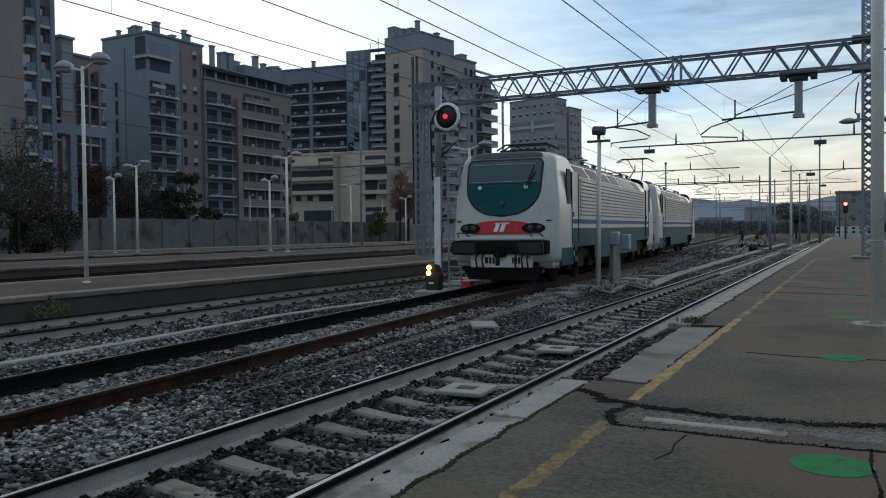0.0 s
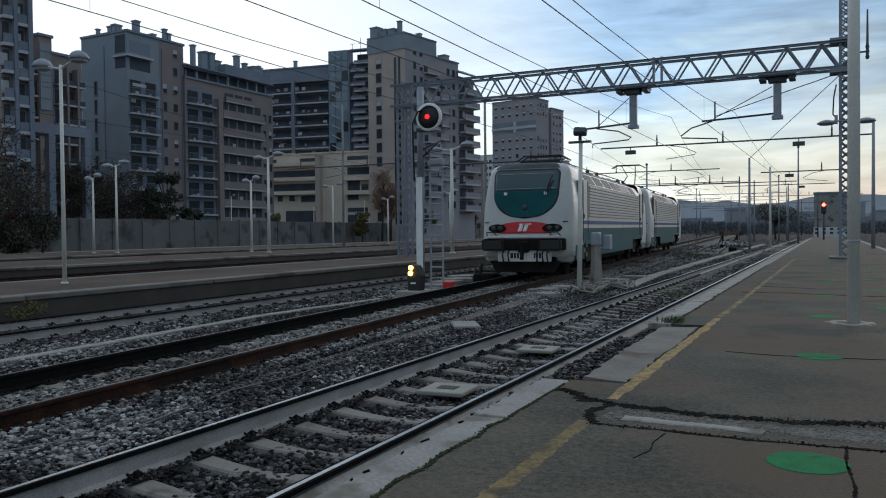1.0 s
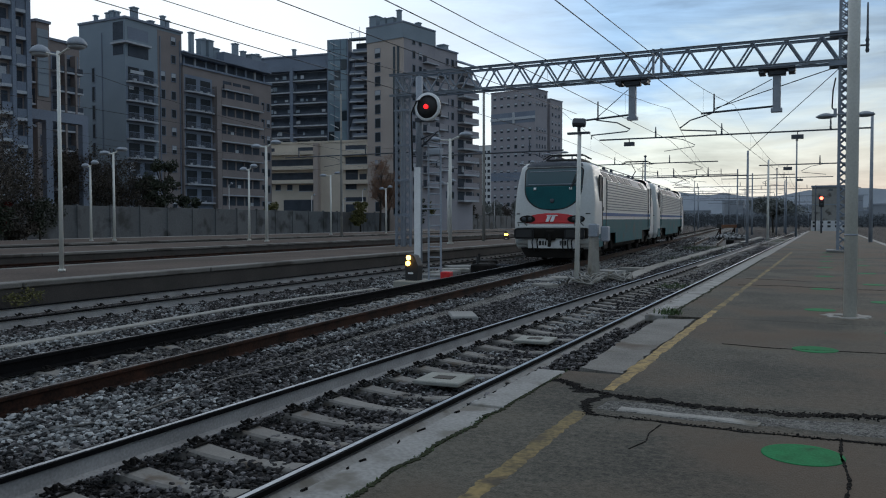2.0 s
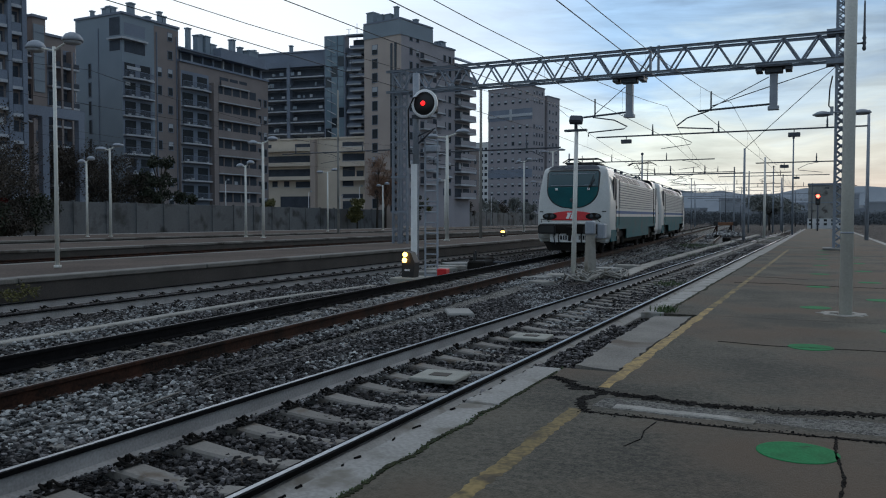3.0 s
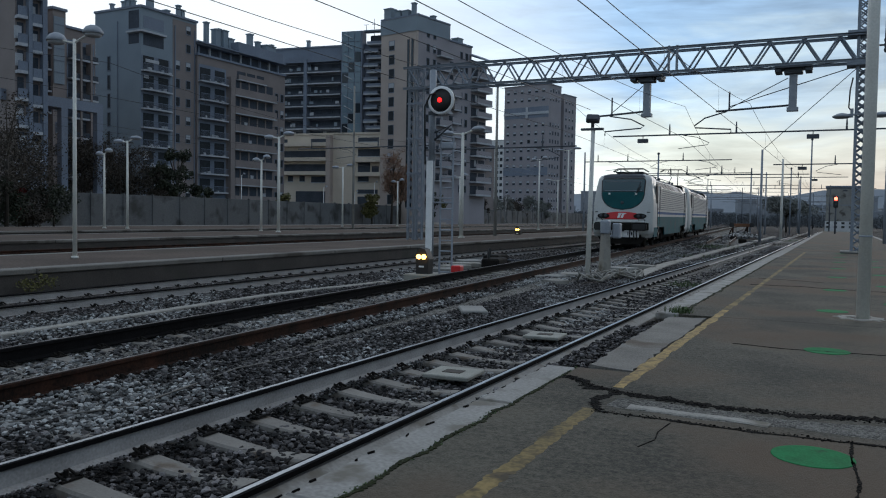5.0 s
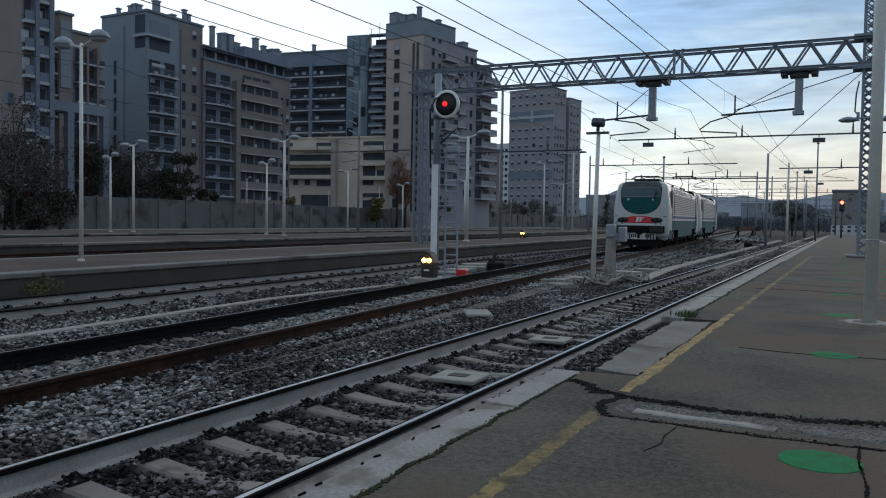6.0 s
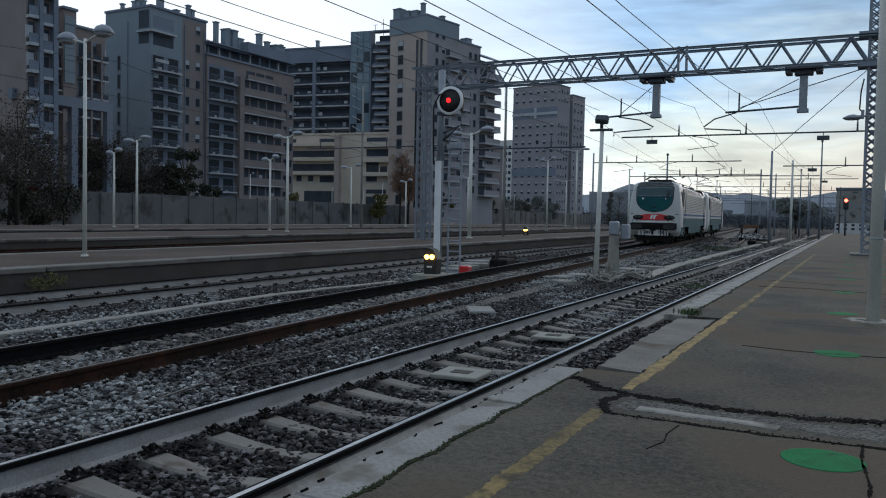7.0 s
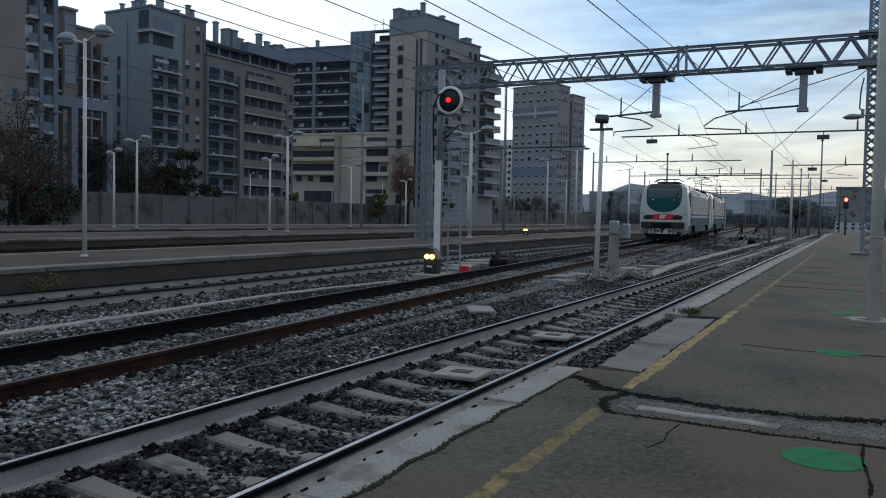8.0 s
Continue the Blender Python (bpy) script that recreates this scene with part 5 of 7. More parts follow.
def balconies(root, face, a0, a1, zs, depth=1.3, parapet=1.0, mat=None, slab=0.22, recess=2.2, wrap=0.0, seed=0, recess_mat=None):
    """Balcony rows: a projecting slab, a parapet, and behind it a dark sheet standing for the shade in the recess."""
    mat = mat or RENDER_DARK
    rnd = random.Random(seed)
    for z in zs:
        def put(b, lo, hi, d0, d1, z0, z1):
            if face == "x":
                box(b, lo, hi, -d1, -d0, z0, z1)
            else:
                box(b, d0, d1, lo, hi, z0, z1)
        b = BM()
        put(b, a0 - wrap, a1, -0.2, depth, z - slab, z)
        bal = part("balcony", b, SLAB_EDGE, root, "pale balcony slab")
        b = BM()
        put(b, a0 - wrap + 0.05, a1 - 0.05, depth - 0.12, depth - 0.04, z, z + parapet)
        part("parapet", b, mat, bal)
        # a flat dark sheet in place of a real recess and its shade
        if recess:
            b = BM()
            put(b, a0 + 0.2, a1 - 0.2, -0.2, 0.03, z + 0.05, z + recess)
            part("glazing", b, recess_mat or LOGGIA, bal, "dark sheet painted as shade in the balcony recess")
            n = max(1, int((a1 - a0) / 2.2))
            for k in range(1, n):
                b = BM()
                m = a0 + (a1 - a0) * k / n
                put(b, m - 0.18, m + 0.18, -0.1, 0.09, z + 0.05, z + recess)
                part("pier", b, mat, bal)
            if rnd.random() < 0.6:
                b = BM()
                c = a0 + (a1 - a0) * rnd.uniform(0.15, 0.85)
                put(b, c - 0.5, c + 0.3, 0.04, 0.12, z + 0.5, z + 1.9)
                part("curtain", b, SLAB_EDGE, bal, "pale blind behind the balcony")


def building(name, cx, cy, h, w, l, mat, label, turn=-11, side=None, cap=None):
    root = empty(name, label, "apartment building", "apartment blocks", m=pose(cx, cy, 0, 0, 0, turn))
    b = BM()
    box(b, -w, 0, 0, l, -1, h)
    part("wall", b, mat, root)
    if side:
        b = BM()
        box(b, -0.05, 0.012, 0.1, l - 0.05, -1, h - 0.4)
        part("cladding", b, side, root, "brown brick cladding")
    b = BM()
    box(b, -w - 0.15, 0.22, -0.15, l + 0.15, h, h + 0.35)
    part("roof", b, cap or RENDER_DARK, root, "flat roof edge")
    return root


def chimney(root, x, y, z, w=0.9, h=1.8):
    b = BM()
    box(b, x - w / 2, x + w / 2, y - w / 2, y + w / 2, z, z + h)
    box(b, x - w / 2 - 0.12, x + w / 2 + 0.12, y - w / 2 - 0.12, y + w / 2 + 0.12, z + h, z + h + 0.2)
    part("chimney", b, RENDER_GREY, root, "grey chimney stack")


def solid(root, name, x0, x1, y0, y1, z0, z1, mat, label=""):
    b = BM()
    box(b, x0, x1, y0, y1, z0, z1)
    return part(name, b, mat, root, label)


# nearest block, brown brick with balcony bays between piers
A = building("apartment_building", -81.7, 58.6, 34, 34, 3.6, BRICK_BROWN, "tall dark brown brick apartment block with narrow balcony bays")
for k, (x0, x1) in enumerate(((0.95, 1.35), (2.5, 3.0))):
    solid(A, "pier", -0.3, 0.8, 0.2 + x0, 0.2 + x1, -1, 33, RENDER_DARK, "dark concrete pier")
balconies(A, "y", 0.0, 1.1, [25.6 - 3.0 * k for k in range(8)], 0.7, 1.0, RENDER_DARK, 0.35, 2.3)
balconies(A, "y", 1.6, 2.7, [25.0 - 3.0 * k for k in range(8)], 0.7, 1.0, RENDER_DARK, 0.35, 2.3, seed=4)
A2 = building("apartment_building", -95.5, 74.0, 28.3, 20, 2.0, BRICK_BROWN, "brown brick block with a grey glazed stair strip", turn=-1)
solid(A2, "stair_glazing", 0.0, 0.15, 0.1, 1.7, 18.4, 27.4, RENDER_GREY, "grey glazed stair strip")
for k in range(5):
    solid(A2, "mullion", 0.13, 0.2, 0.1, 1.7, 19.9 + 1.6 * k, 20.0 + 1.6 * k, RENDER_DARK)
balconies(A2, "x", -4.4, -0.2, [23.2, 20.3, 17.4, 14.5], 0.6, 1.0, BRICK_BROWN, 0.25, 2.0)
windows(A2, "y", (0.7,), (15.5, 12.5, 9.5, 6.5), 0.5, 1.3)
A3 = building("apartment_building", -97.4, 77.5, 26.7, 14, 4.9, BRICK_BROWN, "brown brick block with stacked balconies behind piers", turn=-1)
balconies(A3, "y", 0.2, 4.7, [22.6 - 2.75 * k for k in range(8)], 1.0, 0.7, LOGGIA, 0.25, 2.0)
# shade behind the stacked balconies, laid on the wall as a dark sheet
solid(A3, "balcony_back", 0.0, 0.02, 0.2, 4.7, 2, 25.2, RENDER_DARK, "dark sheet painted as shade in the balcony bay")
for y in (1.6, 3.3):
    solid(A3, "pier", 0.0, 1.1, y, y + 0.3, -1, 25.0, BRICK_BROWN)
# raw concrete frame in front of it
FR = empty("portal_structure", "grey open concrete portal between the apartment blocks", "structure", m=pose(-83.7, 61.4, 0, 0, 0, -2))
for y in (4.5, 9.5):
    solid(FR, "post", -0.8, 0.0, y, y + 0.85, -1, 13.5, RENDER_DARK)
solid(FR, "beam", -0.8, 0.0, -3.0, 10.4, 13.5, 14.7, RENDER_DARK)
solid(FR, "beam", -9.0, -0.8, 4.5, 5.3, 13.5, 14.7, RENDER_DARK)

B = building("apartment_building", -99.2, 92.6, 33.4, 10.6, 11.8, RENDER_GREY, "blue-grey rendered tower block with curved corner balconies", turn=-2)
solid(B, "cladding", -0.05, 0.015, 6.5, 11.75, -1, 33.0, BRICK_BROWN, "brown brick cladding")
BZ = [23.7 - 3.0 * k for k in range(7)]
# dark sheet for the shaded bay; the wall itself isn't recessed
solid(B, "balcony_back", 0.0, 0.02, 0.1, 6.0, 2, 26.0, RENDER_DARK, "dark sheet painted as shade in the balcony bay")


def bowed_balconies(root, a0, a1, zs, depth, parapet, seed):
    """Shallow balconies with a bowed front on the track side, pale slab edges, dark railings and pots on the edge."""
    rnd = random.Random(seed)
    mid, half = (a0 + a1) / 2, (a1 - a0) / 2
    bow = [(depth * (0.62 + 0.38 * math.cos(u * math.pi / 2)), mid + half * u) for u in [-1 + k / 5 for k in range(11)]]
    for z in zs:
        b = BM()
        lo, hi = [b.verts.new((x, y, z - 0.26)) for x, y in bow], [b.verts.new((x, y, z)) for x, y in bow]
        back = [b.verts.new((-0.2, y, zz)) for zz in (z - 0.26, z) for y in (a0, a1)]
        for k in range(10):
            b.faces.new((lo[k], lo[k + 1], hi[k + 1], hi[k]))
        b.faces.new([back[0], back[1]] + lo[::-1])
        b.faces.new([back[2], back[3]] + hi[::-1])
        b.faces.new((back[0], lo[0], hi[0], back[2]))
        b.faces.new((back[1], lo[-1], hi[-1], back[3]))
        bal = part("balcony", b, SLAB_EDGE, root, "pale bowed balcony slab")
        b = BM()
        for (x0, y0), (x1, y1) in zip(bow, bow[1:]):
            rod(b, (x0 - 0.06, y0, z + parapet), (x1 - 0.06, y1, z + parapet), 0.04, 4)
            for u in (0.0, 0.33, 0.66):
                rod(b, (x0 + (x1 - x0) * u - 0.06, y0 + (y1 - y0) * u, z), (x0 + (x1 - x0) * u - 0.06, y0 + (y1 - y0) * u, z + parapet), 0.03, 4)
        part("railing", b, RENDER_DARK, bal, "dark railing")
        for k in range(3):
            b = BM()
            y = rnd.uniform(a0 + 0.3, a1 - 0.9)
            box(b, depth * 0.6, depth * 0.6 + 0.25, y, y + rnd.uniform(0.25, 0.7), z, z + rnd.uniform(0.15, 0.45))
            part("planter", b, SLAB_EDGE, bal)
        for y0, y1 in ((a0 + 0.35, a0 + 0.42 * (a1 - a0)), (a0 + 0.58 * (a1 - a0), a1 - 0.4)):
            b = BM()
            box(b, 0.0, 0.05, y0, y1, z + 0.05, z + 2.25)
            door = part("balcony_door", b, DULL_GLASS, bal, "dark balcony door")
            if rnd.random() < 0.2:
                b = BM()
                box(b, 0.04, 0.09, y0 + 0.1, y0 + (y1 - y0) * 0.5, z + 2.25 - rnd.uniform(0.5, 1.6), z + 2.25)
                part("blind", b, SLAB_EDGE, door)


bowed_balconies(B, 0.1, 6.0, BZ, 1.1, 0.95, 2)
# the top-floor loggias are flat: their shade is put on as dark sheets
solid(B, "loggia", -2.7, -0.4, -0.04, 0.2, 30.2, 33.0, LOGGIA, "dark sheet painted as shade in a top-floor loggia")
solid(B, "loggia", -2.7, -0.4, -0.04, 0.2, 27.8, 29.4, LOGGIA, "dark sheet painted as shade in a top-floor loggia")
solid(B, "loggia", -0.1, 0.03, 0.5, 4.6, 30.3, 32.2, RENDER_DARK, "dark sheet painted as shade in a top-floor loggia")
solid(B, "loggia", -0.1, 0.03, 0.5, 4.6, 27.6, 29.4, LOGGIA, "dark sheet painted as shade in a top-floor loggia")
solid(B, "balcony", -2.8, 0.0, -0.5, 0.0, 29.5, 29.8, SLAB_EDGE, "pale balcony slab")
solid(B, "balcony", 0.0, 0.7, -0.5, 4.7, 29.5, 29.8, SLAB_EDGE, "pale balcony slab")
solid(B, "grille", 0.0, 0.12, 0.9, 3.6, 25.0, 25.5, SLAB_EDGE, "pale horizontal grille")
windows(B, "y", (7.6,), [25.6 - 3.0 * k for k in range(8)], 0.8, 1.45, 0.2)
windows(B, "y", (9.9,), [31.7 - 3.02 * k for k in range(10)], 0.9, 1.3, 0.5, 3)
windows(B, "x", (-7.3,), [25.1 - 3.0 * k for k in range(8)], 0.6, 2.2, 0.0)
solid(B, "downpipe", -5.3, -5.18, -0.12, 0, 0, 31.6, RENDER_DARK)
solid(B, "downpipe", 0.0, 0.16, 6.9, 7.05, 0, 32, RENDER_DARK)
solid(B, "downpipe", 0.0, 0.16, 11.2, 11.35, 0, 32, RENDER_DARK)
for x, w, h in ((-9.6, 0.5, 1.6), (-6.4, 0.9, 1.6), (-5.4, 0.9, 1.8), (-4.6, 0.6, 1.6)):
    chimney(B, x, 2.5, 33.7, w, h)
for y, w, h in ((3.6, 0.9, 2.2), (7.0, 0.8, 0.8), (9.6, 0.6, 2.2), (10.4, 0.7, 1.6)):
    chimney(B, -2.0, y, 33.7, w, h)

C = building("apartment_building", -98.3, 104.1, 28.0, 15, 22.9, BRICK_BROWN, "brown brick apartment block with long balcony bands", turn=-2)
solid(C, "attic", -14.5, -1.4, 0.2, 22.7, 28.1, 30.4, LOGGIA, "dark set-back attic storey")
for k in range(9):
    solid(C, "attic_pier", -1.42, -1.1, 1.2 + 2.6 * k, 1.6 + 2.6 * k, 28.3, 30.4, SLAB_EDGE if k % 3 == 1 else RENDER_DARK)
b = BM()
extrude(b, [(-14.8, 30.4), (-0.2, 29.9), (-0.1, 30.2), (-5.0, 32.0), (-14.8, 32.0)], 0.1, 10.5)
part("roof", b, RENDER_DARK, C, "dark sloping roof")
for k in range(4):
    b = BM()
    box(b, -0.9, 0.9, -0.75, 0.75, 0.0, 0.12)
    moved(b, pose(-2.6, 1.6 + 2.3 * k, 31.1, 0, 21, 0))
    part("skylight", b, STAIR_GLASS, C, "pale roof window")
solid(C, "attic", -12.0, -0.5, 10.5, 22.8, 30.4, 32.3, RENDER_DARK, "dark grey roof housing")
solid(C, "cornice", -1.4, 0.25, 0.0, 22.9, 30.2, 30.42, RENDER_DARK)
CZ = [23.8 - 3.15 * k for k in range(7)]
# the bay's shade is painted by this thin dark sheet
solid(C, "balcony_back", 0.0, 0.02, 0.3, 6.8, 2, 26.6, RENDER_DARK, "dark sheet painted as shade in the balcony bay")
bowed_balconies(C, 0.2, 6.8, CZ, 1.2, 0.95, 6)
balconies(C, "y", 8.2, 19.5, [22.4 - 3.2 * k for k in range(7)], 1.0, 1.25, BRICK_BROWN, 0.2, 2.9)
solid(C, "pier", 0.0, 1.05, 7.0, 8.1, -1, 25.4, BRICK_BROWN)
windows(C, "y", (20.4, 22.0), [23.6 - 3.15 * k for k in range(7)], 0.8, 1.4, 0.1)
balconies(C, "y", 9.4, 17.0, [25.4], 0.6, 0.8, BRICK_BROWN, 0.2, 1.5)
for y, w, h in ((5.0, 0.7, 3.0), (7.3, 1.1, 2.2), (8.1, 0.5, 2.5), (9.3, 1.2, 2.4), (10.6, 1.4, 1.2), (16.2, 0.9, 3.2), (18.4, 0.8, 2.2), (20.8, 2.6, 1.8), (22.4, 0.6, 2.4)):
    chimney(C, -3.0, y, 30.4, w, h + 1.3)

D = building("apartment_building", -91.5, 155.1, 39.4, 34, 14, RENDER_DARK, "dark apartment block with full-width balconies and a glass stair tower", turn=8)
DZ = [33.7 - 2.55 * k for k in range(9)]
balconies(D, "x", -33.6, -19.4, DZ, 1.6, 0.55, LOGGIA, 0.28, 1.9)
balconies(D, "x", -18.6, -10.2, DZ, 1.6, 0.55, LOGGIA, 0.28, 1.9, seed=5)
rnd = random.Random(12)
for z in DZ:
    for k in range(5):
        x = rnd.uniform(-25, -11)
        solid(D, "laundry", x, x + rnd.uniform(0.4, 1.1), -1.75, -1.68, z + 0.3, z + rnd.uniform(0.7, 1.2), SLAB_EDGE if k % 2 else RENDER_GREY)
solid(D, "pier", -19.4, -18.6, -1.75, 0, -1, 36.6, RENDER_DARK)
solid(D, "fascia", -34, -10.1, -1.5, 0.0, 35.9, 37.2, RENDER_DARK, "dark fascia above the balconies")
solid(D, "stair_tower", -10.0, -4.9, -1.6, 0.3, -1, 42.3, RENDER_DARK, "glass stair tower")
for k in range(10):
    for j in range(3):
        solid(D, "stair_pane", -9.7 + 1.55 * j, -8.35 + 1.55 * j, -1.72, -1.6, 19.6 + 2.27 * k, 21.7 + 2.27 * k, GLASS if (k * 3 + j * 2) % 5 == 0 else STAIR_GLASS)
    b = BM()
    rod(b, (-9.2, -1.8, 21.2 + 2.27 * k), (-7.2, -1.8, 20.2 + 2.27 * k), 0.1, 4)
    part("stair_flight", b, SLAB_EDGE, D, "pale stair flight behind glass")
balconies(D, "x", -3.8, 2.2, [39.3 - 3.1 * k for k in range(8)], 1.8, 0.5, RENDER_DARK, 0.3, 2.1, seed=8)
balconies(D, "x", -4.7, -1.2, [37.7 - 3.1 * k for k in range(7)], 1.4, 0.5, RENDER_DARK, 0.3, 0, seed=8)
solid(D, "roof_frame", -4.6, 2.2, -1.8, 0.3, 42.0, 42.3, RENDER_GREY)
chimney(D, -21.2, 4, 39.7, 0.7, 2.2)
chimney(D, -16, 4, 39.7, 0.6, 0.6)
for x in (-5.6, -3.6, -1.0):
    b = BM()
    rod(b, (x, 2, 39), (x, 2, 46 - 0.6 * abs(x + 3)), 0.06, 4)
    rod(b, (x - 0.6, 2, 44.4), (x + 0.6, 2, 44.4), 0.05, 4)
    part("antenna", b, WIRE, D)

E = building("apartment_building", -79.1, 146.9, 42.7, 9.9, 11.0, BRICK_TAN, "tan brick tower with grey top and balconies on its track side")
solid(E, "parapet_cap", -10.05, 0.15, -0.16, 11.1, 39.6, 42.6, RENDER_GREY, "grey band round the top")
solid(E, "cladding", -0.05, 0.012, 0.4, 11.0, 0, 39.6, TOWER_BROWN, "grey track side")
E2 = building("apartment_building", -77.0, 157.6, 39.4, 10, 8.5, TOWER_BROWN, "grey-brown stepped block beside the tan tower")
E3 = building("apartment_building", -75.6, 165.8, 36.4, 9, 6.6, TOWER_BROWN, "block with projecting balconies and a slanted roof canopy")
windows(E, "x", (-6.9,), [37.2 - 2.95 * k for k in range(12)], 1.4, 1.9, 0.3)
for x in (-1.5, -2.6):
    solid(E, "stair_slot", x, x + 0.55, -0.1, 0.1, 3, 38, GLASS, "tall dark glazed slot")
windows(E, "y", (3.6, 5.8), [39.6 - 2.95 * k for k in range(12)], 0.9, 1.5, 0.1)
balconies(E, "y", 6.6, 11.0, [35.6 - 2.95 * k for k in range(10)], 1.2, 1.2, TOWER_BROWN, 0.3, 1.5)
windows(E2, "y", (4.6, 6.6), [37.0 - 2.95 * k for k in range(11)], 0.9, 1.5, 0.1)
balconies(E2, "y", 0.2, 3.4, [33.6 - 2.95 * k for k in range(9)], 1.2, 1.2, TOWER_BROWN, 0.3, 1.5)
balconies(E3, "y", 0.4, 6.5, [33.0 - 2.95 * k for k in range(10)], 1.9, 1.0, TOWER_BROWN, 0.4, 2.0)
b = BM()
extrude(b, [(-3.0, 38.6), (3.2, 36.4), (3.2, 36.7), (-3.0, 39.2)], -0.5, 7.0)
part("canopy", b, RENDER_DARK, E3, "slanted dark roof canopy")
for x, w, h in ((-9.2, 1.9, 2.4), (-6.6, 1.5, 1.6), (-4.4, 1.6, 1.4), (-2.6, 0.8, 2.8)):
    chimney(E, x, 2.0, 43.0, w, h)
chimney(E, -1, 6.5, 43.0, 0.9, 0.8)
chimney(E2, -1.5, 5, 39.6, 1.8, 1.2)

F = building("apartment_building", -81.4, 136.8, 17.4, 30, 9, RENDER_CREAM, "low cream building with long balcony openings", side=BRICK_TAN, cap=RENDER_CREAM)
F.matrix_world = pose(-89.5, 150.5, -0.12, 0, 0, 8) @ Matrix.Scale(1.1, 4)
FX = 0.835
for x0, x1, z0, z1 in ((-29.5, -14.6, 12.4, 14.2), (-29.5, -14.6, 9.6, 11.5), (-6.0, -0.4, 13.0, 14.4), (-6.0, -2.8, 9.8, 12.4), (-18.6, -14.2, 15.6, 16.6), (-6.0, -0.6, 15.9, 16.7), (-24.8, -23.4, 8.0, 9.1),
                       (-21.6, -20.2, 8.0, 9.1), (-18.4, -14.4, 7.8, 9.0), (-6.0, -3.2, 8.0, 9.2), (-22.6, -14.2, 3.4, 6.0), (-6.0, -0.8, 5.6, 6.4), (-6.0, -3.4, 1.5, 5.0), (-2.4, -0.6, 9.8, 11.0), (-29.5, -25.0, 15.4, 16.6)):
    solid(F, "opening_frame", FX * x0 - 0.12, FX * x1 + 0.12, -0.08, 0.1, z0 - 0.15, z0, SLAB_EDGE)
    # no hole in the wall: the opening's shade is a flat dark sheet
    solid(F, "opening", FX * x0, FX * x1, -0.05, 0.1, z0, z1, LOGGIA, "dark sheet painted as shade in a balcony opening")
for z in (9.4, 12.2, 15.2):
    solid(F, "balcony", -30 * FX, -13.8 * FX, -1.2, 0, z - 0.15, z + 0.6, RENDER_CREAM, "cream balcony band")
    solid(F, "balcony", -6.4 * FX, 0.3, -1.2, 0, z - 0.4, z + 0.4, RENDER_CREAM, "cream balcony band")
solid(F, "pier", -13.8 * FX, -12.6 * FX, -1.3, 0, -1, 17.2, BRICK_TAN, "brown pier")

G = building("apartment_building", -95.8, 279, 50.0, 18.9, 9.5, TOWER_BROWN, "tall grey-brown tower block with small square windows", turn=-11)
G.children[0].data.materials[0] = TOWER_DARK
G2 = building("apartment_building", -93.4, 290.0, 47.6, 15, 9.5, TOWER_BROWN, "rear wing of the grey-brown tower block")
GZ = [48.0, 44.9] + [35.6 - 3.05 * k for k in range(11)]
windows(G, "x", (-17.2, -14.2, -11.2, -8.0, -5.0, -2.0), GZ, 1.1, 1.3, 0.92, 6)
windows(G, "y", (1.6, 3.6, 5.6, 7.6), GZ, 0.7, 1.3, 0.5, 7)
windows(G2, "y", (1.6, 4.2, 6.8), [45.0 - 3.05 * k for k in range(14)], 0.8, 1.3, 0.5, 8)
# recessed storeys are only painted: dark sheets in the place of their shade
solid(G, "recess", -18.95, 0.1, -0.06, 0.2, 38.2, 42.2, RENDER_DARK, "dark sheet painted as shade of a recessed storey")
solid(G, "band", -19.0, 0.2, -0.3, 0.1, 39.4, 40.4, SLAB_EDGE, "pale balcony band")
solid(G, "band", -9.4, -8.4, -0.35, 0.1, 38.2, 42.2, SLAB_EDGE)
solid(G, "recess", -18.95, 0.1, -0.06, 0.2, 17.0, 20.0, RENDER_DARK, "dark sheet painted as shade of a recessed storey")
# lower brick house and a white block further off
H = building("apartment_building", -92, 200, 21.5, 12, 14, BRICK_BROWN, "low brown brick house behind the trees")
windows(H, "y", (3, 6, 9, 12), (18, 15, 12, 9), 1.1, 1.4, 0.3)
W = building("apartment_building", -190, 470, 50, 16, 20, SHED_WHITE, "distant white apartment block")
windows(W, "x", (-13, -9, -5, -2), [46 - 4 * k for k in range(9)], 1.8, 1.8, 0.0)


# ---- trees, shrubs and the far skyline ----
def leaves(bm, centre, radius, n, size, rnd, flat=1.0):
    for _ in range(n):
        d = Vector((rnd.gauss(0, 1), rnd.gauss(0, 1), rnd.gauss(0, 1))).normalized() * rnd.random() ** 0.45
        p = Vector(centre) + Vector((d.x * radius, d.y * radius, d.z * radius * flat))
        a = Vector((rnd.uniform(-1, 1), rnd.uniform(-1, 1), rnd.uniform(-1, 1))).normalized() * size * rnd.uniform(0.6, 1.3)
        c = a.cross(Vector((rnd.uniform(-1, 1), rnd.uniform(-1, 1), rnd.uniform(-1, 1)))).normalized() * size * rnd.uniform(0.3, 0.7)
        bm.faces.new([bm.verts.new(q) for q in (p - a, p + c, p + a, p - c)])


